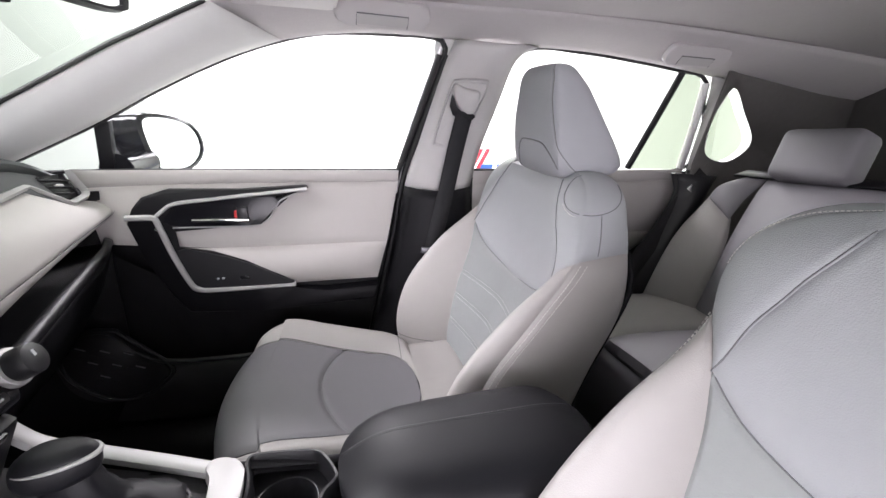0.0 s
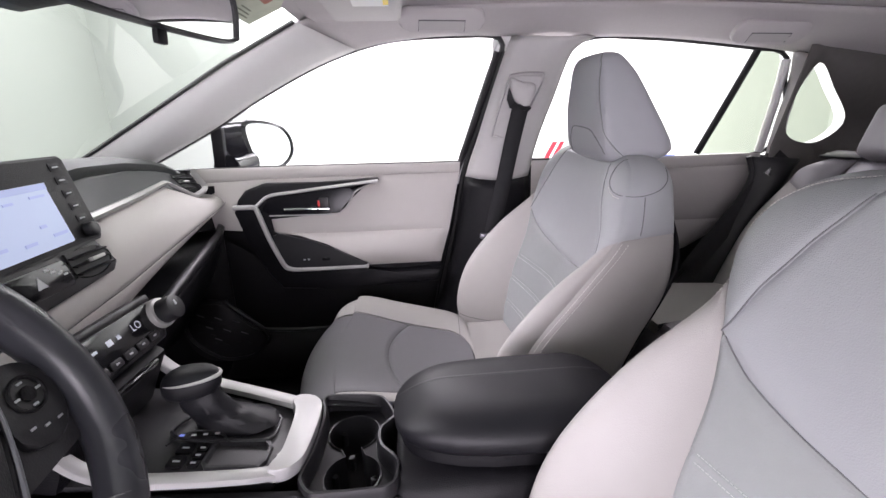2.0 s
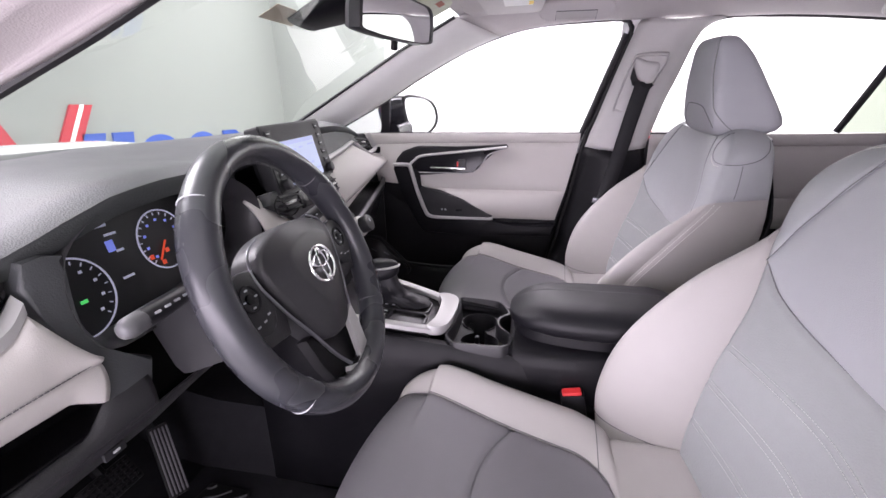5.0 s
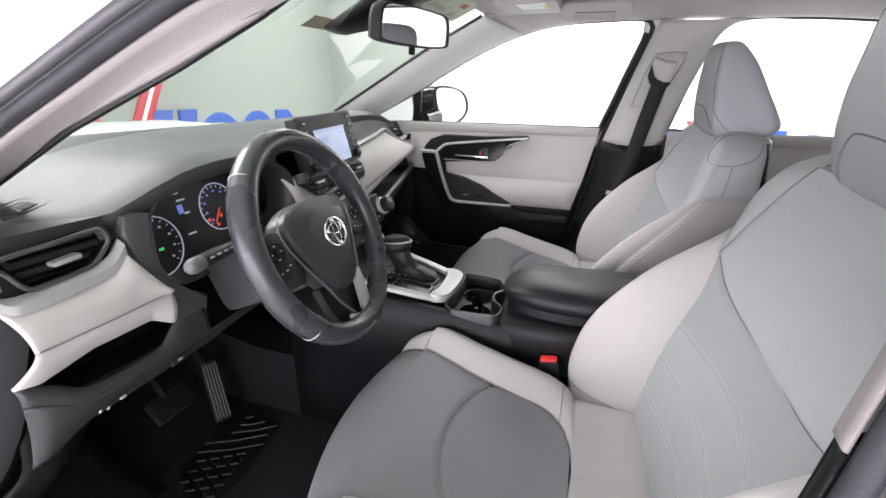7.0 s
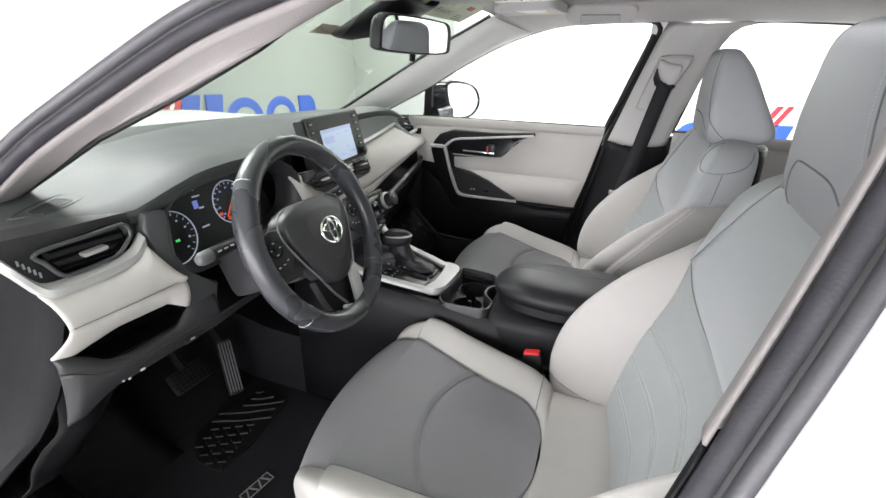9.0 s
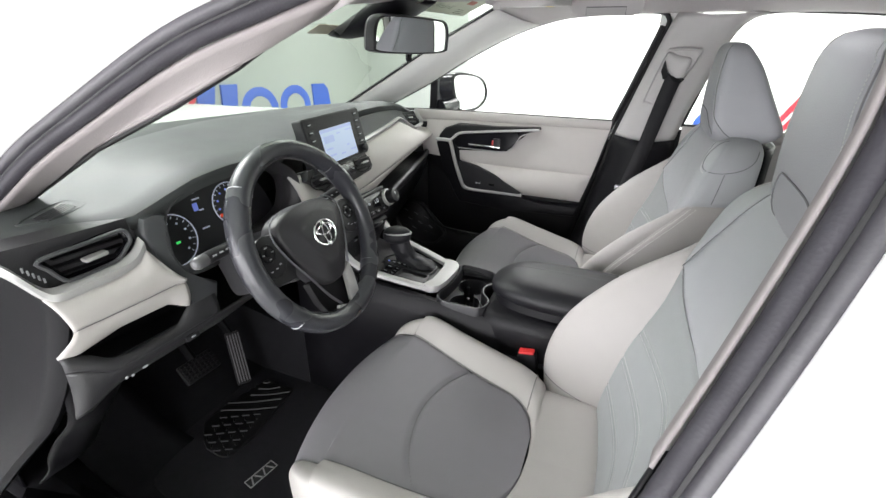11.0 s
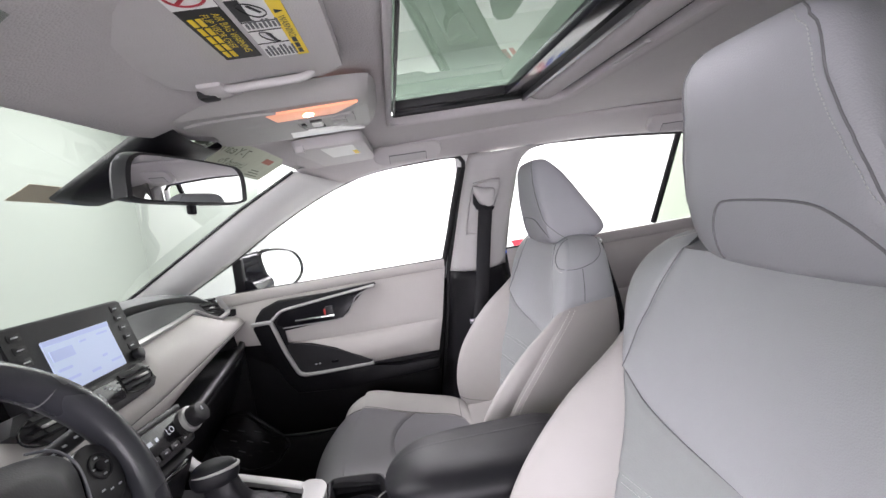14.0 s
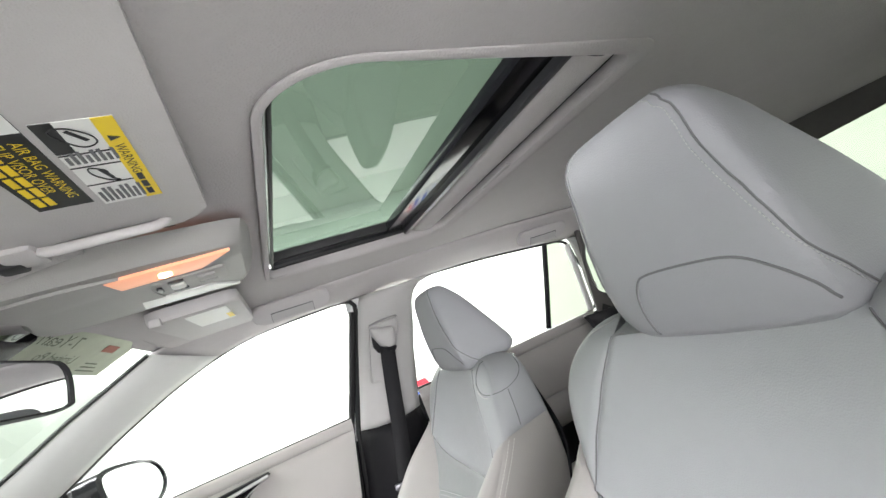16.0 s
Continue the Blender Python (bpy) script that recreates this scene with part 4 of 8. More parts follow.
    part("seat_base", box_bm(0.42, 0.42, 0.16, 0.02, m=Matrix.Translation((0.23, 0, 0.54))), BLACK, seat, "black plastic seat base")
    for a in (-0.19, 0.19):
        part("seat_rail", box_bm(0.50, 0.04, 0.11, 0.006, m=Matrix.Translation((0.24, a, 0.40))), BLACK, seat)

    # headrest
    head = new("headrest")
    head.location = (0, 0.021, 0)
    head.parent = seat
    # rows from bottom to top: height, front, rear, half width ahead and behind
    prof = ((1.128, 0.630, 0.690, 0.080, 0.080), (1.134, 0.613, 0.728, 0.091, 0.096), (1.142, 0.605, 0.748, 0.096, 0.102), (1.155, 0.600, 0.756, 0.100, 0.106), (1.17, 0.597, 0.754, 0.102, 0.106), (1.20, 0.595, 0.738, 0.101, 0.104), (1.24, 0.594, 0.716, 0.097, 0.098),
            (1.27, 0.595, 0.701, 0.091, 0.091), (1.30, 0.597, 0.684, 0.085, 0.083), (1.320, 0.600, 0.668, 0.078, 0.076), (1.333, 0.606, 0.657, 0.069, 0.068), (1.340, 0.614, 0.650, 0.056, 0.056), (1.343, 0.624, 0.642, 0.040, 0.040))
    rows = []
    zs = [p[0] for p in prof]
    for i in range(40):
        z = zs[0] + (zs[-1] - zs[0]) * (0.5 - 0.5 * math.cos(math.pi * i / 39))
        xf, xr, wf, wr = (float(np.interp(z, zs, [p[k] for p in prof])) for k in (1, 2, 3, 4))
        d = min(1.0, (xr - xf) / 0.10)
        way = [(xf, 0), (xf + 0.0015 * d, 0.4 * wf), (xf + 0.005 * d, 0.75 * wf), (xf + 0.013 * d, 0.965 * wf), (xf + 0.028 * d, wf + 0.001), ((xf + xr) / 2, (wf + wr) / 2 + 0.002), (xr - 0.022 * d, wr), (xr - 0.006 * d, 0.9 * wr), (xr, 0.6 * wr), (xr + 0.003, 0)]
        line = curve([(x, a, 0) for x, a in way], 28)
        rows.append([Vector((p.x, p.y, z)) for p in line] + [Vector((p.x, -p.y, z)) for p in line[-2:0:-1]])

    def along_edge(path, s, forward=0.0):
        """A path of (height, depth) laid on one side of the pad."""
        out = []
        for p in curve([(z, x, 0) for z, x in path], 60):
            k = min(len(rows) - 2, max(0, sum(1 for r in rows if r[0].z <= p.x) - 1))
            u = (p.x - rows[k][0].z) / (rows[k + 1][0].z - rows[k][0].z)
            spots = []
            for ring in (rows[k], rows[k + 1]):
                half = ring[:20]
                x = max(half[0].x + 0.0012, p.y - forward * (0.45 if p.x > 1.18 else 1.0))
                spots.append(Vector((x, float(np.interp(x, [v.x for v in half], [v.y for v in half])), p.x)))
            q = spots[0].lerp(spots[1], u)
            out.append(Vector((q.x - 0.0004, s * (q.y + 0.0004), q.z)))
        return out

    def hug(path, rings):
        """A path of (across, height) laid on the front of the pad."""
        out = []
        for p in curve([(a, z, 0) for a, z in path], 50):
            a, z = p.x, p.y
            spot = float(np.interp(z, [r[0].z for r in rings], range(len(rings))))
            lo = max(0, min(len(rings) - 2, int(spot)))
            xs = []
            for ring in (rings[lo], rings[lo + 1]):
                half_x = (min(w.x for w in ring) + max(w.x for w in ring)) / 2
                front = sorted([v for v in ring if v.x < half_x], key=lambda v: v.y)
                xs.append(float(np.interp(a, [v.y for v in front], [v.x for v in front])))
            x = xs[0] + (xs[1] - xs[0]) * min(1, max(0, spot - lo))
            out.append(Vector((x - 0.0005, a, z)))
        return out

    loft("headrest_pad", rows, HEAD, head, "mid grey leather headrest", closed=True, caps=True)
    for s in (1, -1):
        edge = [(1.144, 0.652), (1.160, 0.632), (1.188, 0.610), (1.22, 0.6045), (1.25, 0.6025), (1.29, 0.6035), (1.318, 0.6065), (1.331, 0.610), (1.339, 0.617)]
        tube("headrest_seam", along_edge(edge, s), 0.0009, SEAM, head)
        stitches("headrest_stitch", along_edge(edge, s, 0.0042), FLUTE_T, head, 0.0036, 0.0022, 0.0005)
    flap = hug([(-0.094, 1.150), (-0.089, 1.166), (-0.074, 1.183), (-0.055, 1.195), (-0.022, 1.199), (0.022, 1.199), (0.038, 1.194), (0.050, 1.176), (0.058, 1.139)], rows)
    tube("flap_seam", flap, 0.0011, SEAM, head)
    for a in (-0.05, 0.05):
        tube("headrest_post", [(0.655, a, 1.08), (0.66, a, 1.16)], 0.006, CHROME, head)
    # the car leans: each piece is sheared upright, lower towards the driver's side
    lean = Matrix(((1, 0, 0, 0), (0, 1, 0, 0), (0, 0.075, 1, 0), (0, 0, 0, 1)))
    done = set()
    for ob in back.children:
        for v in ob.data.vertices:
            k = min(1.0, max(0.0, (v.co.z - 0.98) / 0.11))
            v.co.y += 0.024 * k * k * (3 - 2 * k)
    for ob in seat.children_recursive:
        if ob.type == "MESH" and ob.data.name not in done:
            ob.data.transform(lean)
            done.add(ob.data.name)
    return seat


driver_seat = front_seat("pale grey leather driver's seat with grey centre and headrest")
passenger_seat = copy_thing(driver_seat, pose(0.036, 0.368, 0.005, 0, 0, 0.0))
tagged(passenger_seat, "pale grey leather front passenger seat with grey centre and headrest")
driver_seat.matrix_basis = pose(0.036, -0.368, -0.008, 0, 0, 0.0)
[c for c in driver_seat.children if c.name.startswith("headrest")][0].location.z = -0.006  # pushed down a notch lower
# ---- dashboard ----
def lerp_table(y, table):
    ys = [r[0] for r in table]
    return [float(np.interp(y, ys, [r[k] for r in table])) for k in range(1, len(table[0]))]


dash = thing("dashboard", "dashboard with dark soft top, pale leather band and silver strips", "dashboard")


# soft top: from the windscreen base to the front lip; y, lip x, lip z, rise
TOP = [(-0.72, -0.250, 1.062), (-0.64, -0.245, 1.075), (-0.59, -0.225, 1.082), (-0.55, -0.200, 1.088), (-0.50, -0.190, 1.108), (-0.45, -0.185, 1.124), (-0.39, -0.182, 1.131), (-0.30, -0.188, 1.131), (-0.22, -0.215, 1.122), (-0.15, -0.270, 1.125), (0.0, -0.280, 1.142),
       (0.10, -0.276, 1.160), (0.20, -0.285, 1.172), (0.35, -0.308, 1.172), (0.49, -0.335, 1.163), (0.58, -0.350, 1.149), (0.63, -0.357, 1.136), (0.66, -0.362, 1.126), (0.72, -0.375, 1.112)]


def top_pad():
    rows = []
    for i in range(61):
        y = -0.72 + 1.44 * i / 60
        lx, lz = lerp_table(y, TOP)
        u = y / 0.72
        bx = -0.86 - 0.10 * (1 - u * u)
        row = []
        up = 0.028 * min(1.0, (y + 0.72) / 0.4, (0.95 - y) / 0.5)
        pts = curve([(bx, y, 1.062 + up), (bx + 0.12, y, 1.098 + up), (-0.62, y, 1.112 + 0.02 * (y + 0.72) / 1.44 + 0.8 * up), (-0.45, y, 0.5 * (1.126 + lz) + 0.3 * up), (lx - 0.06, y, lz + 0.006), (lx - 0.012, y, lz + 0.001), (lx, y, lz - 0.010), (lx - 0.004, y, lz - 0.024)], 36)
        rows.append(pts)
    loft("top_pad", rows, PAD, dash, "dark grey-green soft dashboard top", thick=0.004)


top_pad()


def band(name, y0, y1, upper, lower, belly, mat, label, n=30, m=14, edge=None):
    """A rolled band across the car between two tables of (y, x, z)."""
    rows = []
    for i in range(n):
        row = []
        for j in range(m):
            t = j / (m - 1)
            a0 = edge(t) if edge else y0
            y = a0 + (y1 - a0) * i / (n - 1)
            ax, az = lerp_table(y, upper)
            bx, bz = lerp_table(y, lower)
            row.append(Vector((ax, y, az)).lerp(Vector((bx, y, bz)), t) + Vector((belly, 0, belly * 0.5)) * math.sin(math.pi * t) ** 0.8)
        rows.append(row)
    return loft(name, rows, mat, dash, label, thick=0.004)


# passenger side: dark face under the lip, silver strip, pale leather band
P_LIP = [(0.08, -0.277, 1.132), (0.20, -0.287, 1.149), (0.35, -0.310, 1.150), (0.49, -0.337, 1.141), (0.58, -0.352, 1.127), (0.63, -0.359, 1.114), (0.72, -0.378, 1.090)]
P_STRIP = [(-0.235, -0.205, 1.068), (-0.15, -0.207, 1.058), (-0.11, -0.212, 1.020), (0.068, -0.215, 1.020), (0.10, -0.226, 1.088), (0.30, -0.270, 1.097), (0.49, -0.322, 1.101), (0.55, -0.318, 1.080), (0.605, -0.312, 1.054), (0.72, -0.345, 1.058)]
P_SEAM = [(-0.22, -0.165, 0.962), (0.0, -0.190, 0.975), (0.10, -0.198, 0.982), (0.30, -0.222, 1.000), (0.50, -0.246, 1.018), (0.64, -0.262, 1.030), (0.72, -0.29, 1.030)]
P_LOW = [(-0.22, -0.18, 0.93), (0.0, -0.20, 0.930), (0.10, -0.215, 0.941), (0.30, -0.245, 0.968), (0.50, -0.275, 0.990), (0.64, -0.295, 1.004), (0.72, -0.32, 1.004)]
band("upper_face", 0.08, 0.70, P_LIP, P_STRIP, 0.0, PAD, "dark face above the silver strip")
band("leather_band", -0.225, 0.715, P_STRIP, P_SEAM, 0.012, LIGHT_LIT, "pale grey leather dashboard band")
band("leather_lip", -0.225, 0.715, P_SEAM, P_LOW, 0.006, LIGHT_LIT, "pale grey leather lower lip")
stitches("band_stitch", [Vector((x + 0.0075, y, z + 0.004)) for y, x, z in P_SEAM], SEAM, dash, 0.005, 0.004)
# silver strip rising into the vent frame
strip = even([Vector(p) for p in ((-0.222, 0.100, 1.096), (-0.268, 0.30, 1.104), (-0.325, 0.490, 1.111), (-0.334, 0.516, 1.111), (-0.328, 0.530, 1.104), (-0.311, 0.592, 1.070), (-0.308, 0.602, 1.067), (-0.300, 0.640, 1.077), (-0.301, 0.646, 1.084), (-0.320, 0.634, 1.130))], 90)
loft("silver_strip", [[p + Vector((0.003, 0, 0.0055)), p + Vector((0.009, 0, 0.001)), p + Vector((0.006, 0, -0.0055)), p + Vector((-0.004, 0, -0.006)), p + Vector((-0.006, 0, 0.004))] for p in strip], SILVER, dash, "satin silver strip", closed=True, caps=True)
# passenger end vent
vent = new("end_vent")
vent.parent = dash
VN = axes((-0.330, 0.580, 1.10), (0.243, 0.97, 0.0), (-0.29, 0.07, 0.955))
flat = [VN.inverted() @ Vector(p) for p in ((-0.340, 0.528, 1.112), (-0.309, 0.600, 1.068), (-0.299, 0.644, 1.080), (-0.320, 0.632, 1.130), (-0.335, 0.569, 1.127))]
part("vent_well", plate_bm([(p.x, p.y) for p in flat], 0.010, VN @ pose(0, 0, -0.014)), GLOSS, vent, "gloss black air vent", smooth=False)
for k in range(3):
    part("slat", box_bm(0.070 - 0.012 * k, 0.0022, 0.006, 0.0008, m=VN @ pose(0.022 + 0.003 * k, 0.016 - 0.014 * k, -0.002, 0, 0, -6)), SATIN, vent)
part("vent_tab", box_bm(0.018, 0.005, 0.006, 0.0015, m=VN @ pose(0.022, 0.004, 0.002, 0, 0, -6)), SILVER, vent)

# passenger glovebox shelf and door
band("shelf_edge", 0.12, 0.66, [(0.10, -0.200, 0.905), (0.59, -0.268, 0.968), (0.66, -0.29, 0.975)], [(0.10, -0.192, 0.885), (0.59, -0.258, 0.948), (0.66, -0.28, 0.955)], 0.008, SATIN, "black shelf lip above the glovebox")
band("shelf_back", 0.08, 0.70, [(0.08, -0.30, 0.955), (0.70, -0.42, 1.00)], [(0.08, -0.30, 0.87), (0.70, -0.42, 0.93)], 0.0, BLACK, "dark open shelf")
band("shelf_floor", 0.08, 0.70, [(0.08, -0.30, 0.885), (0.70, -0.42, 0.94)], [(0.08, -0.198, 0.887), (0.59, -0.264, 0.950), (0.70, -0.30, 0.955)], 0.0, BLACK, "dark open shelf")
band("glovebox_door", 0.14, 0.66, [(0.10, -0.196, 0.884), (0.59, -0.262, 0.946), (0.66, -0.285, 0.953)], [(0.10, -0.40, 0.60), (0.66, -0.48, 0.62)], 0.04, BLACK, "black plastic glovebox door")

# driver side: pale band, silver hook strip, end vent
D_UP = [(-0.700, -0.205, 1.016), (-0.680, -0.198, 1.008), (-0.60, -0.196, 1.008), (-0.575, -0.194, 1.016), (-0.560, -0.194, 1.036), (-0.545, -0.192, 1.008), (-0.520, -0.190, 0.961), (-0.515, -0.190, 0.958)]
D_SEAM = [(-0.700, -0.195, 0.958), (-0.677, -0.188, 0.957), (-0.60, -0.185, 0.957), (-0.52, -0.187, 0.957), (-0.515, -0.188, 0.954)]
D_LOW = [(-0.705, -0.200, 0.926), (-0.68, -0.200, 0.918), (-0.62, -0.200, 0.928), (-0.545, -0.196, 0.928), (-0.520, -0.192, 0.910), (-0.512, -0.192, 0.908)]
band("driver_leather_band", -0.692, -0.517, D_UP, D_SEAM, 0.012, LIGHT_LIT, "pale grey leather band beside the wheel", edge=lambda t: -0.691 + 0.012 * t ** 1.5)
band("driver_leather_lip", -0.700, -0.514, D_SEAM, D_LOW, 0.007, LIGHT_LIT, "pale grey leather lower lip", edge=lambda t: -0.679 - 0.024 * t ** 1.3)
stitches("driver_band_stitch", [Vector((x + 0.0055, y, z + 0.003)) for y, x, z in D_SEAM[1:4]], SEAM, dash, 0.005, 0.004)
hook = curve([(-0.245, -0.735, 1.095), (-0.212, -0.712, 1.062), (-0.204, -0.690, 1.022), (-0.199, -0.676, 1.013), (-0.197, -0.640, 1.014), (-0.196, -0.595, 1.018), (-0.196, -0.576, 1.024), (-0.1975, -0.563, 1.036), (-0.199, -0.558, 1.041)], 60)
loft("silver_hook", [[p + Vector((0.0, 0, 0.011)), p + Vector((0.012, 0, 0.004)), p + Vector((0.012, 0, -0.007)), p + Vector((-0.002, 0, -0.011)), p + Vector((-0.012, 0, 0.0))] for p in hook], SILVER, dash, "satin silver hook strip round the vent", closed=True, caps=True)
face = [(-0.735, 1.088), (-0.70, 1.050), (-0.680, 1.018), (-0.585, 1.022), (-0.556, 1.050), (-0.548, 1.082), (-0.66, 1.084)]
loft("vent_surround", [[Vector((-0.208, y, z)) for y, z in face], [Vector((-0.26, y, z)) for y, z in face]], PANEL, dash, "satin black vent surround", closed=True, caps=True, smooth=False)
vent = new("end_vent")
vent.parent = dash
well = [(-0.682, 1.064), (-0.676, 1.052), (-0.660, 1.024), (-0.592, 1.029), (-0.566, 1.050), (-0.573, 1.071), (-0.60, 1.073)]
well_in = [(-0.623 + (y + 0.623) * 0.86, (z - 1.048) * 0.78 + 1.048) for y, z in well]
loft("vent_frame", [[Vector((-0.204, y, z)) for y, z in well], [Vector((-0.194, y, z)) for y, z in well], [Vector((-0.196, y * 0.985 - 0.0093, (z - 1.048) * 0.95 + 1.048)) for y, z in well], [Vector((-0.203, y, z)) for y, z in well_in], [Vector((-0.24, y, z)) for y, z in well_in]], GLOSS, vent, "gloss black vent frame", closed=True, smooth=False)
for k in range(3):
    part("slat", box_bm(0.02, 0.088, 0.0025, 0.001, m=pose(-0.210, -0.622, 1.036 + 0.012 * k, 0, 12, 0)), BLACK, vent)
edge = [Vector((-0.1935, y, z)) for y, z in smooth_loop([(-0.683, 1.0655), (-0.676, 1.050), (-0.664, 1.030), (-0.650, 1.0265), (-0.612, 1.0285), (-0.594, 1.032), (-0.577, 1.0475), (-0.572, 1.056), (-0.577, 1.070), (-0.590, 1.0715), (-0.63, 1.069)], 60)]
tube("vent_edge", edge + edge[:1], 0.0028, EDGE, vent, "dark grey vent edge", k=8)
part("vent_tab", box_bm(0.014, 0.030, 0.0055, 0.002, m=pose(-0.194, -0.622, 1.0475, 4)), SILVER, vent)
# small row of marked switches by the vent
for k in range(5):
    part("switch_mark", box_bm(0.002, 0.0022, 0.007, 0.0005, m=pose(-0.2065, -0.696 + 0.0042 * k, 1.056 - 0.0055 * k)), MARK, dash)

# defroster grille in the top by the driver's pillar
grille = thing("defroster_grille", "slatted black side window vent in the dashboard top", "vent")
GM = axes((-0.306, -0.603, 1.0895), (0.30, 0.94, 0.12), (-0.94, 0.30, 0.155))
OUT = smooth_loop([(-0.044, -0.008), (-0.030, -0.016), (0.001, -0.0235), (0.041, -0.005), (0.036, 0.010), (0.022, 0.031), (-0.02, 0.012)], 36)
loft("grille_frame", [[GM @ Vector((x * f, 0.001 + (y - 0.001) * f, z)) for x, y in OUT] for f, z in ((1.04, -0.004), (1.02, 0.0016), (0.98, 0.0022), (0.92, 0.0018), (0.90, -0.005))], PAD, grille, closed=True)
part("grille_well", plate_bm([(x * 0.95, y * 0.95) for x, y in OUT], 0.001, GM @ pose(0, 0, -0.0012), 0), INK, grille, "dark vent well")
for k in range(6):
    q = 0.004 + 0.0048 * k
    part("grille_slat", box_bm(0.050 - 0.0015 * abs(k - 2), 0.0018, 0.0030, 0.0004, m=GM @ pose(-0.006 + 0.515 * q, 0.010 - 0.857 * q, 0.0010, 0, 0, 31)), EDGE, grille)

# lower driver dash: cubby, fuse cover, knee panel
band("cubby_back", -0.69, -0.49, [(-0.70, -0.27, 0.935), (-0.49, -0.26, 0.94)], [(-0.70, -0.27, 0.85), (-0.49, -0.26, 0.86)], 0.0, BLACK, "dark open cubby beside the column")
CUB_UP = [(-0.705, -0.210, 0.924), (-0.690, -0.205, 0.920), (-0.667, -0.200, 0.905), (-0.648, -0.198, 0.886), (-0.62, -0.196, 0.880), (-0.541, -0.196, 0.880), (-0.522, -0.196, 0.900), (-0.51, -0.196, 0.912), (-0.46, -0.196, 0.915)]
CUB_LO = [(-0.705, -0.205, 0.900), (-0.690, -0.198, 0.897), (-0.652, -0.190, 0.870), (-0.597, -0.188, 0.868), (-0.50, -0.187, 0.868), (-0.46, -0.187, 0.868)]
KNEE = [(-0.705, -0.235, 0.800), (-0.675, -0.225, 0.806), (-0.651, -0.212, 0.833), (-0.459, -0.210, 0.834), (-0.388, -0.215, 0.838), (-0.12, -0.23, 0.84)]
band("cubby_lip", -0.700, -0.465, CUB_UP, CUB_LO, 0.004, PANEL, "satin black cubby lip")
band("cubby_floor", -0.69, -0.49, [(-0.70, -0.27, 0.875), (-0.49, -0.27, 0.875)], [(-0.70, -0.20, 0.882), (-0.49, -0.20, 0.876)], 0.0, BLACK, "dark open cubby")
band("knee_panel", -0.700, -0.12, CUB_LO + [(-0.12, -0.20, 0.865)], KNEE, 0.006, PANEL, "black knee panel")
band("under_panel", -0.700, 0.66, KNEE + [(0.12, -0.34, 0.70), (0.66, -0.48, 0.62)], [(-0.72, -0.72, 0.74), (0.66, -0.85, 0.66)], 0.0, MATTE, "black underside of the dashboard")
# dark cheek between the pale band and the dials, down to the column
part("cluster_cheek", plate_bm([(-0.556, 1.055), (-0.545, 1.020), (-0.519, 0.957), (-0.511, 0.905), (-0.46, 0.895), (-0.452, 0.925), (-0.505, 0.962), (-0.516, 0.990), (-0.523, 1.02), (-0.521, 1.052), (-0.512, 1.074), (-0.530, 1.080), (-0.548, 1.078)], 0.030, axes((-0.220, 0, 0), (0, 1, 0), (0, 0, 1)), 0.005), FACE_LIT, dash, "dark cheek beside the dials")
# the dashboard's end towards the door
rows = []
for k in range(18):
    z = 1.07 - 0.60 * k / 17
    fx = float(np.interp(z, [0.47, 0.57, 0.63, 0.72, 0.80, 0.86, 0.90, 0.935, 0.96, 1.0, 1.07], [-0.56, -0.465, -0.412, -0.330, -0.252, -0.226, -0.215, -0.222, -0.215, -0.225, -0.26]))
    y = -(0.64 - 0.30 * (z - 1.11)) + 0.004 - 0.02 * max(0.0, 0.9 - z)
    rows.append([Vector((fx, y + 0.022, z)), Vector((fx + 0.004, y + 0.010, z)), Vector((fx - 0.006, y + 0.002, z)), Vector((fx - 0.03, y, z)), Vector((-0.64, y - 0.01, z))])
cheek = [[(-0.226, -0.703, 0.872), (-0.214, -0.675, 0.858), (-0.212, -0.630, 0.838)], [(-0.246, -0.706, 0.795), (-0.238, -0.665, 0.785), (-0.268, -0.612, 0.795)], [(-0.330, -0.706, 0.715), (-0.328, -0.655, 0.698), (-0.378, -0.602, 0.690)],
         [(-0.412, -0.702, 0.632), (-0.420, -0.655, 0.606), (-0.466, -0.610, 0.570)], [(-0.450, -0.700, 0.575), (-0.475, -0.655, 0.545), (-0.520, -0.612, 0.520)], [(-0.53, -0.700, 0.50), (-0.56, -0.655, 0.48), (-0.60, -0.62, 0.46)]]
across = [curve(row, 11) for row in cheek]
loft("kick_panel", [list(r) for r in zip(*[curve([row[k] for row in across], 26) for k in range(11)])], MATTE, dash, "black moulded kick panel", thick=0.004)
loft("end_panel", rows, MATTE, dash, "black dashboard end panel", thick=0.004)
for k, (y, z) in enumerate(((-0.640, 0.848), (-0.631, 0.846), (-0.611, 0.848))):
    part("switch_mark", box_bm(0.002, 0.004 if k < 2 else 0.008, 0.004, 0.001, m=pose(-0.1885, y, z, 0, 14)), MARK, dash)
part("release_tab", box_bm(0.006, 0.026, 0.012, 0.003, m=pose(-0.190, -0.525, 0.850)), SATIN, dash)
part("release_mark", box_bm(0.002, 0.008, 0.003, 0.001, m=pose(-0.1862, -0.525, 0.851)), MARK, dash)

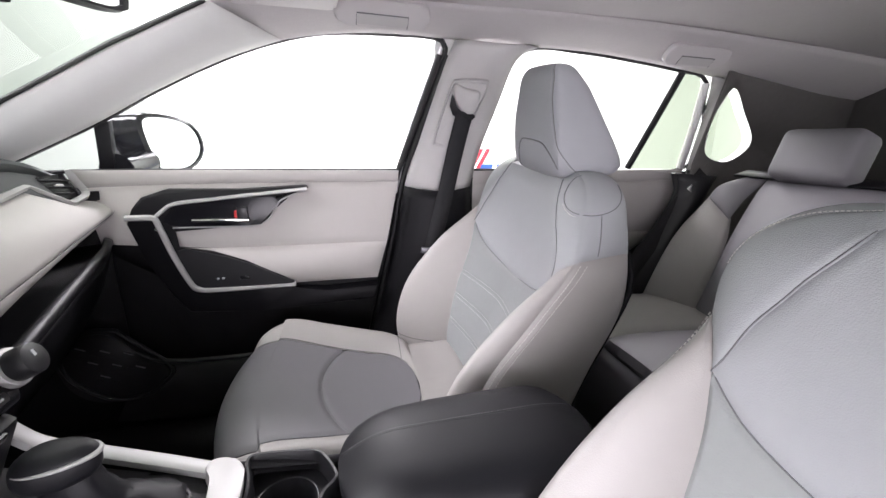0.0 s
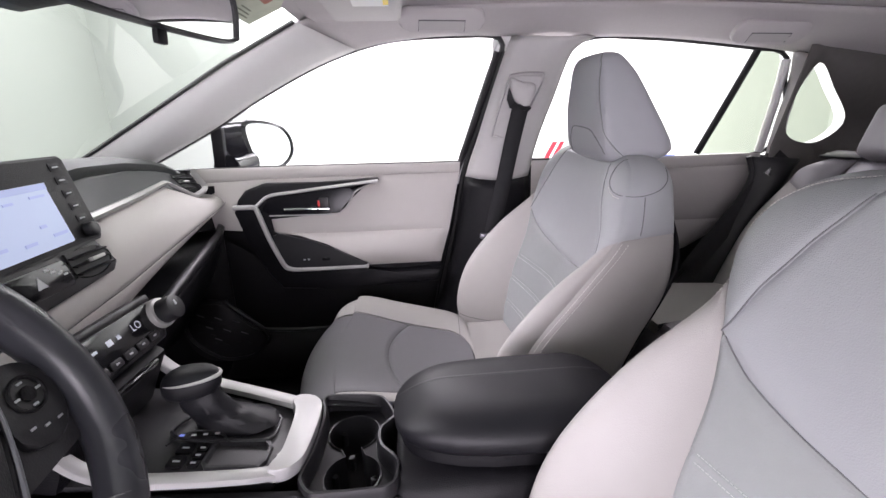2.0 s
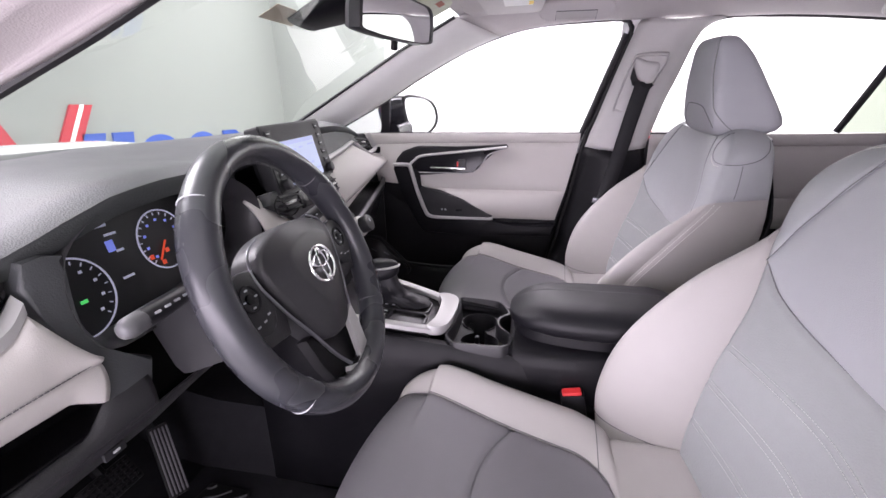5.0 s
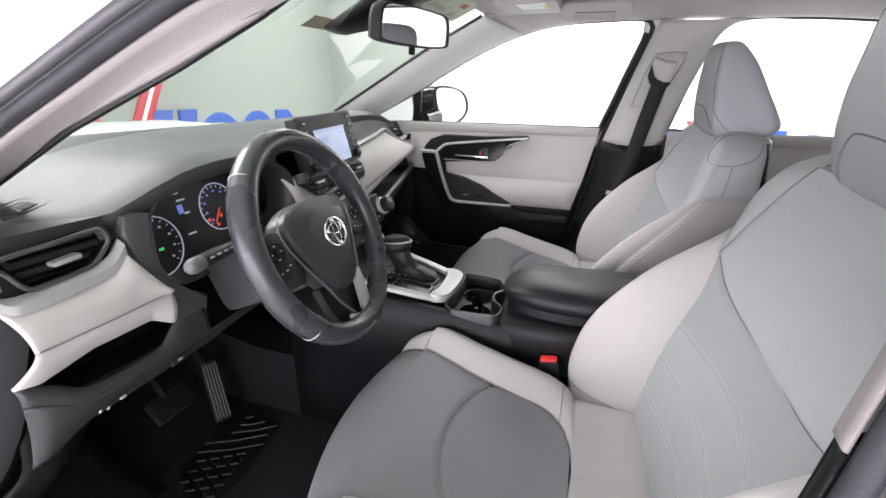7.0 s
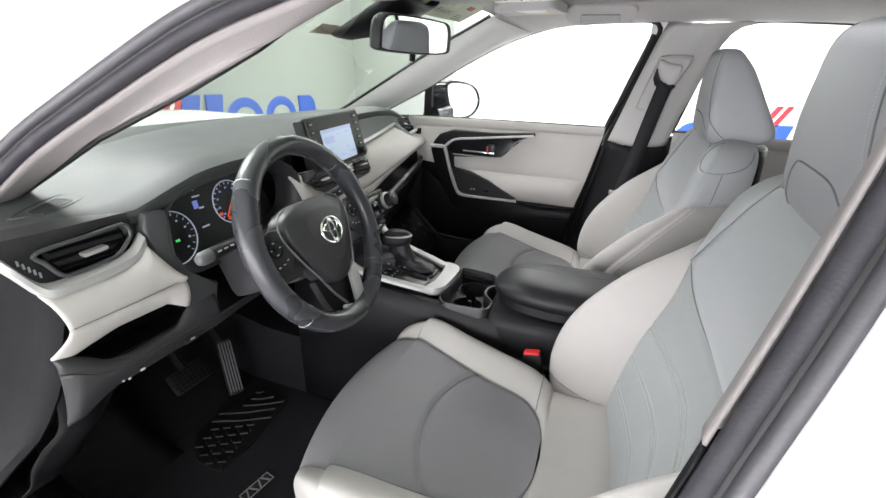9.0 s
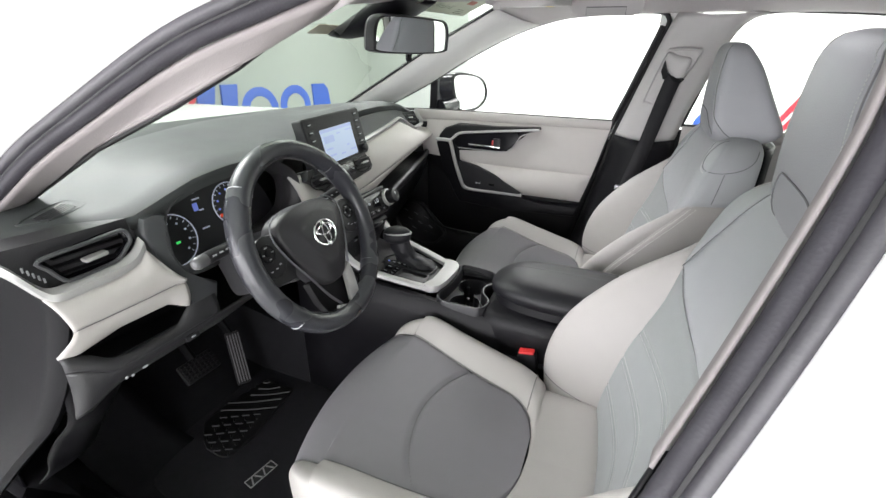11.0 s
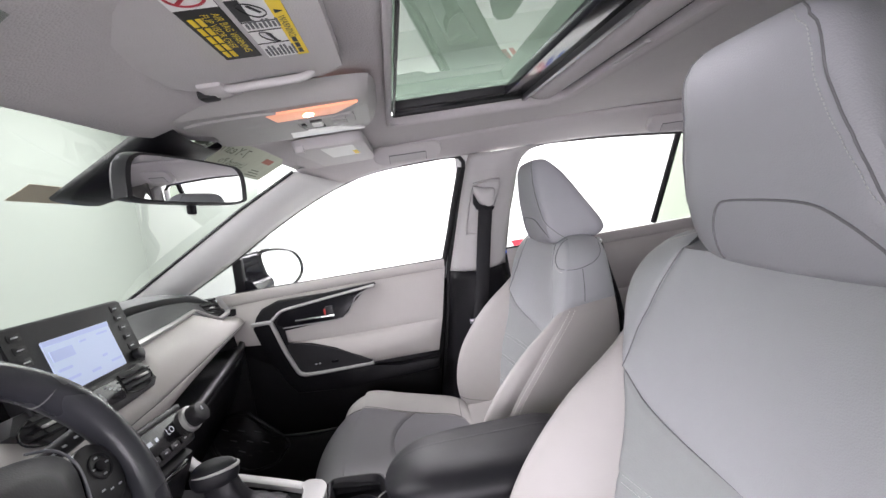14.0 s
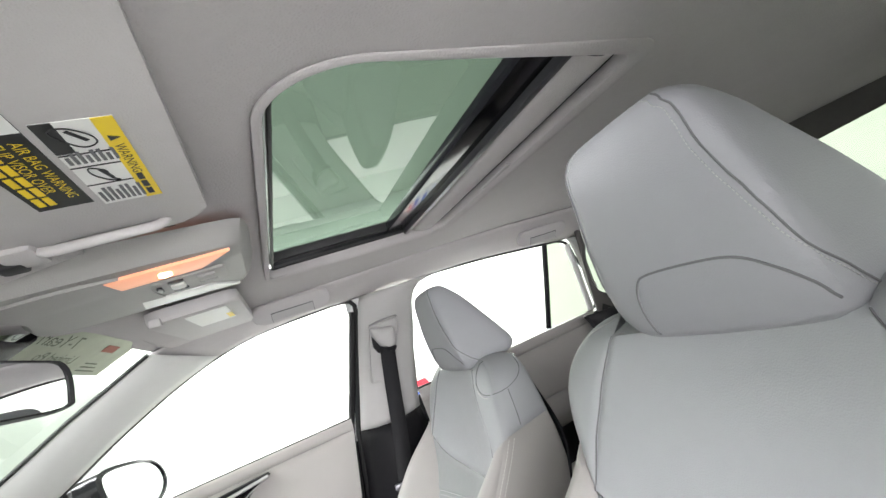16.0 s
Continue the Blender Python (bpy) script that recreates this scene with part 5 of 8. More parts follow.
# ---- instrument cluster ----
cluster = thing("instrument_cluster", "lit instrument cluster with two round dials under a hood", "gauge")
CL = axes((-0.245, -0.405, 1.030), (-0.074, 0.997, 0), (-0.20, 0, 1))
outline = [(-0.140, -0.060), (-0.145, 0.0), (-0.120, 0.045), (-0.03, 0.075), (0.06, 0.078), (0.13, 0.05), (0.165, 0.0), (0.16, -0.055), (0.05, -0.065), (-0.05, -0.065)]
part("cluster_face", plate_bm(smooth_loop(outline, 48), 0.004, CL @ pose(0, 0, -0.006)), DIAL, cluster)
mouth = smooth_loop([(-0.512, 1.072), (-0.488, 1.094), (-0.452, 1.113), (-0.391, 1.122), (-0.296, 1.122), (-0.220, 1.083), (-0.208, 1.033), (-0.235, 0.985), (-0.33, 0.965), (-0.422, 0.958), (-0.490, 0.958), (-0.514, 0.985), (-0.522, 1.031)], 48)
inner = []
for y, z in mouth:
    d = Vector((0, y + 0.385, z - 1.035))
    inner.append(Vector((-0.247 + 0.03 * (z - 1.03), -0.388 + d.y * 0.94, 1.033 + d.z * 0.86)))
hood_rows = [[Vector((-0.205, y * 1.015 + 0.006, (z - 1.03) * 1.02 + 1.03)) for y, z in mouth], [Vector((-0.190, y, z)) for y, z in mouth], [Vector((-0.198, (y + 0.385) * 0.96 - 0.385, (z - 1.035) * 0.96 + 1.035)) for y, z in mouth], inner]
loft("cluster_hood", hood_rows, PANEL, cluster, "black hood round the dials", closed=True, thick=0.002)
def dial(cx, cy, r, marks):
    d = new("dial")
    d.parent = cluster
    part("dial_ring", ring_bm(r, 0.0012, CL @ pose(cx, cy, 0.0), 48, 6), WHITELIT, d)
    for k in range(marks):
        a = radians(225 - 270 * k / (marks - 1))
        part("dial_mark", box_bm(0.004, 0.0012, 0.001, 0, m=CL @ pose(cx + math.cos(a) * r * 0.88, cy + math.sin(a) * r * 0.88, -0.0012, 0, 0, math.degrees(a))), WHITELIT, d)
        if k % 2 == 0:
            part("dial_figure", box_bm(0.0038, 0.0034, 0.001, 0, m=CL @ pose(cx + math.cos(a) * r * 0.70, cy + math.sin(a) * r * 0.68, -0.0012)), WHITELIT if cx < 0 else BLUELIT, d)
    return d
left_dial = dial(-0.079, -0.020, 0.046, 17)
right_dial = dial(0.063, 0.008, 0.041, 17)
part("needle", box_bm(0.030, 0.0018, 0.002, 0, m=CL @ pose(0.054, -0.006, 0.001, 0, 0, 232)), REDLIT, right_dial)
for x, y, mat in ((0.034, -0.010, REDLIT), (0.050, -0.022, REDLIT), (0.062, -0.008, REDLIT)):
    part("warning_light", box_bm(0.006, 0.006, 0.001, 0, m=CL @ pose(x, y, -0.0005)), mat, right_dial)
part("warning_light", box_bm(0.008, 0.004, 0.001, 0, m=CL @ pose(-0.072, -0.026, -0.0005)), GREENLIT, left_dial)
for x, y, w, h in ((-0.020, 0.050, 0.024, 0.007), (-0.008, 0.036, 0.016, 0.003), (-0.014, 0.022, 0.010, 0.014), (-0.004, 0.014, 0.010, 0.003), (-0.008, -0.02, 0.016, 0.003)):
    part("display_bar", box_bm(w, h, 0.001, 0, m=CL @ pose(x, y, -0.0012)), BLUELIT if h > 0.008 else WHITELIT, cluster)

# ---- touch screen ----
unit = thing("touch_screen", "upright touch screen unit with black bezel and lit display", "screen")
SC = axes((-0.2012, -0.0390, 1.1255), (-0.074, 0.997, 0.035), (-0.22, -0.05, 1))
part("bezel", plate_bm(rounded(0.250, 0.122, 0.006), 0.024, SC @ pose(0, 0, -0.022), 0.003), SATIN, unit)
part("bezel_glass", plate_bm(rounded(0.243, 0.115, 0.004), 0.003, SC @ pose(0, 0, 0.001)), BLACK, unit)
part("display", plate_bm(rounded(0.138, 0.080, 0.002), 0.002, SC @ pose(-0.002, -0.011, 0.0035)), SCREEN, unit)
part("display_header", box_bm(0.138, 0.008, 0.001, 0, m=SC @ pose(-0.002, 0.025, 0.006)), SCREEN_D, unit)
for x, y, w, h in ((-0.044, 0.004, 0.042, 0.016), (-0.052, -0.018, 0.026, 0.004), (-0.048, -0.034, 0.032, 0.004), (0.0, 0.012, 0.014, 0.003), (0.045, 0.014, 0.024, 0.003), (0.03, -0.022, 0.010, 0.004), (0.050, -0.036, 0.024, 0.004), (0.0, -0.038, 0.018, 0.004)):
    part("menu_bar", box_bm(w, h, 0.001, 0, m=SC @ pose(x, y, 0.006)), SCREEN_D, unit)
for s in (-1, 1):
    for k in range(5):
        part("button", plate_bm(rounded(0.020, 0.011, 0.002), 0.002, SC @ pose(s * 0.101, 0.046 - 0.018 * k, 0.003), 0.0008), BLACK, unit)
        part("button_mark", box_bm(0.010, 0.0018, 0.0006, 0, m=SC @ pose(s * 0.101, 0.046 - 0.018 * k, 0.0053)), MARK, unit)
    part("knob", disc_bm(0.010, 0.014, SC @ pose(s * 0.101, -0.044, 0.008), 24, 0.002), SATIN, unit)
part("unit_back", plate_bm(rounded(0.16, 0.10, 0.01), 0.05, SC @ pose(0.02, -0.006, -0.07)), BLACK, unit)

# centre vents under the screen
cv = thing("centre_vents", "black centre air vents under the touch screen", "vent")
CV = axes((-0.186, -0.050, 1.045), (-0.074, 0.997, 0.0), (-0.30, 0, 1))
part("vent_housing", plate_bm([(-0.078, -0.038), (0.134, -0.026), (0.150, -0.014), (0.128, 0.030), (-0.130, 0.030), (-0.146, 0.010)], 0.05, CV @ pose(0, 0, -0.048), 0.004), SATIN, cv)
for s in (-1, 1):
    part("vent_well", plate_bm([(s * x, y) for x, y in ((0.058, -0.014), (0.128 if s > 0 else 0.098, -0.014), (0.118, 0.020), (0.058, 0.020))][::s], 0.004, CV @ pose(0, 0, 0.001)), INK, cv)
    for k in range(3):
        part("slat", box_bm(0.070, 0.002, 0.012, 0, m=CV @ pose(s * 0.094, -0.010 + 0.011 * k, 0.006, 20)), BLACK, cv)
    part("vent_tab", box_bm(0.026, 0.005, 0.010, 0.002, m=CV @ pose(s * 0.098, 0.002, 0.012)), SILVER, cv)
    part("vent_frame", ring_bm(1, 0.05, CV @ pose(s * 0.097, 0.0, 0.003) @ Matrix.Diagonal((0.043, 0.021, 0.02, 1)), 24, 6), GLOSS, cv)
part("switch_strip", plate_bm(rounded(0.100, 0.034, 0.004), 0.006, CV @ pose(0.0, -0.002, 0.0), 0.002), GLOSS, cv)
part("hazard_mark", plate_bm([(-0.008, -0.006), (0.008, -0.006), (0.0, 0.008)], 0.001, CV @ pose(0.0, -0.002, 0.006)), MARK, cv)
for k in range(4):
    part("switch_mark", box_bm(0.007, 0.0026, 0.001, 0, m=CV @ pose(0.018 + 0.008 * k, 0.010 - 0.004 * k, 0.0062)), MARK, cv)

FIGURE = glowing("white_figure", (0.7, 0.74, 0.8), 0.16)
# climate panel with its two end knobs
cl = thing("climate_panel", "climate control panel with lit figures and silver ringed end knobs", "panel")
CP = axes((-0.150, -0.022, 0.935), (0, 1, 0), (-0.42, 0, 1))
part("panel_face", plate_bm(rounded(0.225, 0.062, 0.008), 0.03, CP @ pose(0, 0, -0.028), 0.003), GLOSS, cl)
part("panel_brow", box_bm(0.235, 0.012, 0.034, 0.004, m=CP @ pose(0, 0.036, -0.010)), SATIN, cl)
for x in (-0.072, 0.056):
    letters("lit_figure", "LO", 0.016, CP @ pose(x, 0.004, 0.0032), FIGURE, cl)
for x, w, h in ((-0.030, 0.006, 0.010), (-0.016, 0.008, 0.004), (0.012, 0.010, 0.008), (0.030, 0.006, 0.006)):
    part("lit_figure", box_bm(w, h, 0.001, 0, m=CP @ pose(x, 0.010, 0.0025)), FIGURE, cl)
for k in range(7):
    part("button", plate_bm(rounded(0.022, 0.011, 0.003), 0.002, CP @ pose(-0.084 + 0.028 * k, -0.018, 0.0025), 0.001), SATIN, cl)
    part("button_mark", box_bm(0.006, 0.0024, 0.001, 0, m=CP @ pose(-0.084 + 0.028 * k, -0.018, 0.0048)), MARK, cl)
for s in (-1, 1):
    m0 = CP @ pose(s * 0.122, 0.004, 0.004)
    part("knob_ring", disc_bm(0.025, 0.034, m0 @ pose(0, 0, -0.010), 36, 0.004), SILVER, cl)
    kb = part("temperature_knob", disc_bm(0.020, 0.030, m0 @ pose(0, 0, 0.015), 36, 0.004), SATIN, cl)
    part("knob_mark", box_bm(0.004, 0.008, 0.001, 0, m=m0 @ pose(0, 0.006, 0.0305)), MARK, kb)
# lower centre stack
part("lower_centre_panel", box_bm(0.10, 0.20, 0.10, 0.012, m=pose(-0.20, -0.02, 0.865, 0, 24)), BLACK, dash, "black lower centre stack")
part("tray_slot", box_bm(0.03, 0.15, 0.012, 0.004, m=pose(-0.150, -0.02, 0.885, 0, 24)), GLOSS, dash)
part("warning_glyph", disc_bm(0.005, 0.002, pose(-0.146, -0.075, 0.890, 0, 66)), AMBER, dash)

# ---- steering wheel ----
wheel = thing("steering_wheel", "black leather steering wheel with worn rim and silver spoke trim", "steering wheel")
WZ = Vector((0.9236, 0.0687, 0.3772))
WM = axes((-0.0202, -0.3701, 1.0155), (-0.0674, 0.9976, -0.0168), (-0.3774, -0.0099, 0.926))
RIM = 0.1566
rows = []
for i in range(120):
    a = 2 * math.pi * i / 120
    t = 0.0168 + 0.0012 * max(0, -math.sin(a))
    grip = 1 + 0.14 * (math.exp(-((a - 0.55) / 0.25) ** 2) + math.exp(-((a - math.pi + 0.55) / 0.25) ** 2))
    rows.append([WM @ Vector(((RIM + t * math.cos(b)) * math.cos(a), (RIM + t * math.cos(b)) * math.sin(a), t * 1.12 * grip * math.sin(b))) for b in (2 * math.pi * j / 16 for j in range(16))])
rows.append(rows[0])
loft("rim", rows, WHEEL, wheel, "worn black leather rim", closed=True)
for deg in (44, 136, 221, 319):
    part("rim_seam", ring_bm(0.0182, 0.0007, WM @ pose(0, 0, 0, 0, 0, deg) @ pose(RIM, 0, 0, 90), 24, 5), SEAM if deg in (44, 319) else MARK, wheel)
for a0, a1 in ((-41, 44), (136, 221)):
    stitches("rim_stitch", [WM @ Vector(((RIM - 0.0150) * math.cos(radians(a0 + (a1 - a0) * k / 30)), (RIM - 0.0150) * math.sin(radians(a0 + (a1 - a0) * k / 30)), 0.006)) for k in range(31)], SEAM, wheel, 0.006, 0.004, 0.0007)
# airbag cover
cover = smooth_loop([(-0.086, 0.022), (-0.078, 0.044), (-0.045, 0.058), (0.0, 0.062), (0.045, 0.058), (0.078, 0.044), (0.086, 0.022), (0.072, -0.018), (0.050, -0.058), (0.028, -0.085), (0.0, -0.092), (-0.028, -0.085), (-0.050, -0.058), (-0.072, -0.018)], 64)
rows = []
for f, d in ((1.0, -0.030), (1.0, 0.000), (0.975, 0.006), (0.94, 0.008), (0.66, 0.0165), (0.62, 0.0185), (0.55, 0.0195), (0.3, 0.0202), (0.0, 0.0204)):
    rows.append([WM @ Vector((x * f, y * f + 0.008 * (1 - f), d)) for x, y in cover])
loft("airbag_cover", rows, PANEL, wheel, "satin black airbag cover", closed=True)
emb = new("emblem")
emb.parent = wheel
EM = WM @ pose(0.003, -0.001, 0.0215)
part("emblem_ring", ring_bm(1, 0.075, EM @ Matrix.Diagonal((0.0285, 0.0225, 0.022, 1)), 48, 8), CHROME, emb)
part("emblem_oval", ring_bm(1, 0.13, EM @ pose(0, 0.006, 0) @ Matrix.Diagonal((0.0205, 0.0085, 0.014, 1)), 40, 8), CHROME, emb)
part("emblem_bar", ring_bm(1, 0.22, EM @ pose(0, -0.002, 0) @ Matrix.Diagonal((0.0078, 0.0195, 0.014, 1)), 40, 8), CHROME, emb)
# silver lines round the cover, running into the lower spoke
for s in (-1, 1):
    way = [(0.060, 0.060, -0.002), (0.086, 0.048, -0.001), (0.095, 0.022, 0.0), (0.080, -0.020, 0.001), (0.056, -0.064, 0.002)] + ([(0.034, -0.106, 0.002), (0.014, -0.133, 0.002)] if s < 0 else [(0.050, -0.076, 0.002)])
    line = [WM @ Vector((s * p.x, p.y, p.z)) for p in curve(way, 50)]
    tube("silver_line", line, lambda t: 0.0012 + 0.0014 * t, DARKCHROME, wheel, "thin silver trim line", k=8)
    spoke = [(0.070, 0.036), (0.150, 0.030), (0.152, -0.010), (0.142, -0.044), (0.075, -0.050), (0.06, 0.0)]
    part("spoke", plate_bm([(s * x, y) for x, y in (spoke[::-1] if s > 0 else spoke)], 0.020, WM @ pose(0, 0, -0.026), 0.005), PANEL, wheel)
    pad = part("switch_pad", plate_bm(smooth_loop([(s * x, y) for x, y in ((0.094, 0.030), (0.122, 0.036), (0.138, 0.020), (0.137, -0.010), (0.122, -0.030), (0.092, -0.022))][::-s], 30), 0.006, WM @ pose(0, 0, -0.006), 0.002), SATIN, wheel)
    part("switch_ring", ring_bm(0.0135, 0.0016, WM @ pose(s * 0.116, 0.010, 0.0005), 30, 6), BLACK, pad)
    part("switch_key", disc_bm(0.006, 0.003, WM @ pose(s * 0.116, 0.010, 0.001), 20, 0.001), BLACK, pad)
    for x, y in ((0.116, 0.0195), (0.116, 0.0005), (0.1065, 0.010), (0.1255, 0.010), (0.102, -0.013), (0.112, -0.017), (0.124, -0.018)):
        part("switch_mark", box_bm(0.0045, 0.0018, 0.0008, 0, m=WM @ pose(s * x, y, 0.0008)), MARK, pad)
    if s < 0:
        continue
    fang = [(0.028, -0.086), (0.050, -0.074), (0.050, -0.100), (0.042, -0.140), (0.026, -0.156), (-0.008, -0.154), (-0.030, -0.140), (-0.022, -0.132), (-0.002, -0.142), (0.014, -0.138), (0.020, -0.115)]
    part("silver_fang", plate_bm([(s * x, y) for x, y in (fang[::-1] if s > 0 else fang)], 0.008, WM @ pose(0, 0, -0.003), 0.002), SILVER, wheel, "satin silver lower spoke trim")
part("lower_spoke", plate_bm([(-0.056, -0.070), (0.056, -0.070), (0.050, -0.110), (0.034, -0.150), (-0.034, -0.150), (-0.050, -0.110)][::-1], 0.014, WM @ pose(0, 0, -0.024), 0.004), BLACK, wheel)
part("column_shroud", box_bm(0.115, 0.10, 0.17, 0.02, m=WM @ pose(0, -0.015, -0.115)), PANEL, wheel, "black steering column shroud")
STALK_GREY = material("stalk_end_grey", (0.10, 0.10, 0.105), 0.4, 0, 0.1, 40)
for c0, c1 in ((Vector((-0.105, -0.305, 1.022)), Vector((-0.090, -0.205, 1.046))), (Vector((-0.112, -0.435, 1.020)), Vector((-0.100, -0.530, 1.020)))):
    stalk = new("stalk")
    stalk.parent = wheel
    d = (c1 - c0).normalized()
    tube("stalk_arm", [c0, c0.lerp(c1, 0.35), c0.lerp(c1, 0.7), c1], lambda t: 0.0075 + 0.0030 * min(1, t * 1.6), SATIN, stalk, k=14)
    end = c1 + d * 0.006
    rows = [[p for p in ring] for ring in tube_rows([c1 - d * 0.001, c1 + d * 0.004, c1 + d * 0.014, c1 + d * 0.020, c1 + d * 0.023], lambda t: 0.0105 - 0.006 * max(0, t - 0.6) / 0.4, 16)]
    loft("stalk_tip", rows, STALK_GREY if c1.y < -0.4 else SATIN, stalk, "grey rounded stalk end" if c1.y < -0.4 else "", closed=True, caps=True)
    for k in range(4):
        part("stalk_mark", box_bm(0.007, 0.0025, 0.001, 0, m=axes(c0.lerp(c1, 0.46 + 0.14 * k) + WZ * 0.0106, (0, 1, 0), (-0.447, 0, 0.894))), MARK, stalk)
# ---- centre console ----
con = thing("centre_console", "black centre console with silver trim, cup holders and padded armrest", "console")
CON_Y = -0.022


# tall sides from the dash to the armrest
rows = []
for x, w, zt in ((-0.30, 0.115, 0.80), (-0.20, 0.115, 0.80), (-0.05, 0.112, 0.785), (0.10, 0.108, 0.770), (0.22, 0.106, 0.757), (0.30, 0.092, 0.745), (0.62, 0.088, 0.745)):
    rows.append([(x, CON_Y - w - 0.012, 0.40), (x, CON_Y - w - 0.006, zt - 0.05), (x, CON_Y - w, zt - 0.012), (x, CON_Y - w + 0.008, zt), (x, CON_Y - w + 0.02, zt),
                 (x, CON_Y + w - 0.02, zt), (x, CON_Y + w - 0.008, zt), (x, CON_Y + w, zt - 0.012), (x, CON_Y + w + 0.006, zt - 0.05), (x, CON_Y + w + 0.012, 0.40)])
left = [[r[k] for k in range(5)] for r in rows]
right = [[r[k] for k in range(5, 10)] for r in rows]
loft("side_wall", left, BLACK, con, "black plastic console side", thick=0.006)
loft("side_wall", right, BLACK, con, "black plastic console side", thick=0.006)
mesh("tunnel_floor", [(-0.30, CON_Y - 0.12, 0.68), (0.62, CON_Y - 0.12, 0.66), (0.62, CON_Y + 0.12, 0.66), (-0.30, CON_Y + 0.12, 0.68)], [(0, 1, 2, 3)], BLACK, con).modifiers.new("thickness", "SOLIDIFY").thickness = 0.01
# gear panel, slightly sloping
GP = axes((-0.05, CON_Y, 0.797), (1, 0, -0.13), (0, 1, 0))


def on_panel(x, y, lift=0.0):
    return Vector((x, y, 0.797 - 0.13 * (x + 0.05) + lift))


def panel_ring(points, lift):
    return [on_panel(x, y, lift) for x, y in points]


part("gear_panel", plate_bm([(-0.16, -0.085), (0.116, -0.072), (0.114, 0.03), (0.106, 0.078), (-0.03, 0.112), (-0.16, 0.125)], 0.012, GP @ pose(0, 0, -0.020), 0.002), PANEL, con)
# open phone tray: a proud rim and sunk walls
tray = [(-0.024, -0.074), (0.036, -0.072), (0.042, -0.060), (0.042, -0.036), (0.036, -0.028), (-0.026, -0.030), (-0.030, -0.038), (-0.030, -0.066)]
big = [(0.005 + (x - 0.005) * 1.12, -0.051 + (y + 0.051) * 1.14) for x, y in tray]
loft("phone_tray", [panel_ring(big, -0.008), panel_ring(big, -0.002), panel_ring(tray, -0.001), panel_ring([(0.005 + (x - 0.005) * 0.94, -0.051 + (y + 0.051) * 0.92) for x, y in tray], -0.028), [on_panel(0.005, -0.051, -0.028)] * 8], PANEL, con, "open black phone tray", closed=True, smooth=False)
part("tray_ledge", plate_bm([(-0.085, -0.080), (0.054, -0.078), (0.060, -0.030), (0.046, -0.022), (-0.085, -0.024)], 0.004, GP @ pose(0.05, -CON_Y, -0.0125), 0.0015), PANEL, con, "satin black switch ledge")
for k, (x, y) in enumerate(((-0.066, -0.041), (-0.066, -0.066), (-0.044, -0.040), (-0.044, -0.054), (-0.044, -0.068))):
    w = 0.020 if k < 2 else 0.014
    part("button", plate_bm(rounded(w, 0.019 if k < 2 else 0.011, 0.002), 0.0030, GP @ pose(x + 0.05, y - CON_Y, -0.0062), 0.0008), BLACK, con)
    part("button_mark", box_bm(w * 0.45, 0.0026, 0.0008, 0, m=GP @ pose(x + 0.05, y - CON_Y, -0.0028)), MARK, con)
# silver frame: two arms rising to the dashboard, and the rear bridge
ARMS = {1: [(-0.185, 0.085, 0.905), (-0.165, 0.090, 0.872), (-0.140, 0.096, 0.838), (-0.112, 0.104, 0.817), (-0.083, 0.101, 0.8075), (0.010, 0.073, 0.7945), (0.056, 0.060, 0.7860), (0.070, 0.054, 0.7825)],
        -1: [(-0.185, -0.122, 0.905), (-0.165, -0.120, 0.872), (-0.140, -0.115, 0.835), (-0.10, -0.110, 0.812), (-0.04, -0.106, 0.8025), (0.030, -0.097, 0.7915), (0.060, -0.089, 0.7855), (0.072, -0.084, 0.7820)]}
for s in (-1, 1):
    pts = curve(ARMS[s], 40)
    rws = []
    for k, p in enumerate(pts):
        t = (pts[min(k + 1, 39)] - pts[max(k - 1, 0)]).normalized()
        acr = Vector((0, 1, 0)) - t * t.y
        acr.normalize()
        up = t.cross(acr)
        if up.z < 0:
            up = -up
        w = 0.011 if s > 0 else 0.009
        rws.append([p - acr * w - up * 0.006, p - acr * w + up * 0.0025, p - acr * w * 0.8 + up * 0.004, p + acr * w * 0.8 + up * 0.004, p + acr * w + up * 0.0025, p + acr * w - up * 0.006])
    loft("silver_arm", rws, SILVER, con, "satin silver console trim", closed=True, caps=True)
part("silver_bridge", plate_bm(smooth_loop([(0.056, -0.094), (0.074, -0.094), (0.088, -0.082), (0.096, -0.062), (0.0995, -0.012), (0.0985, 0.036), (0.092, 0.056), (0.074, 0.068), (0.056, 0.066), (0.050, 0.052), (0.060, 0.030), (0.064, -0.012), (0.064, -0.062), (0.058, -0.080)], 70), 0.020, axes((0, 0, 0.7705), (1, 0, -0.13), (0, 1, 0)) @ pose(0, 0, 0.013), 0.0025), SILVER, con, "satin silver console trim")
# cup holder tray
ch = new("cup_tray")
ch.parent = con
ring = smooth_loop([(0.094, 0.070), (0.098, 0.084), (0.112, 0.088), (0.150, 0.084), (0.188, 0.076), (0.204, 0.060), (0.219, 0.024), (0.216, 0.010), (0.204, -0.004), (0.199, -0.020), (0.204, -0.044), (0.222, -0.066), (0.228, -0.080), (0.226, -0.108), (0.214, -0.122), (0.190, -0.125), (0.130, -0.125), (0.112, -0.121), (0.098, -0.104), (0.094, -0.085), (0.101, -0.040), (0.102, 0.030)], 110)
CUP = Vector((0.156, -0.022))


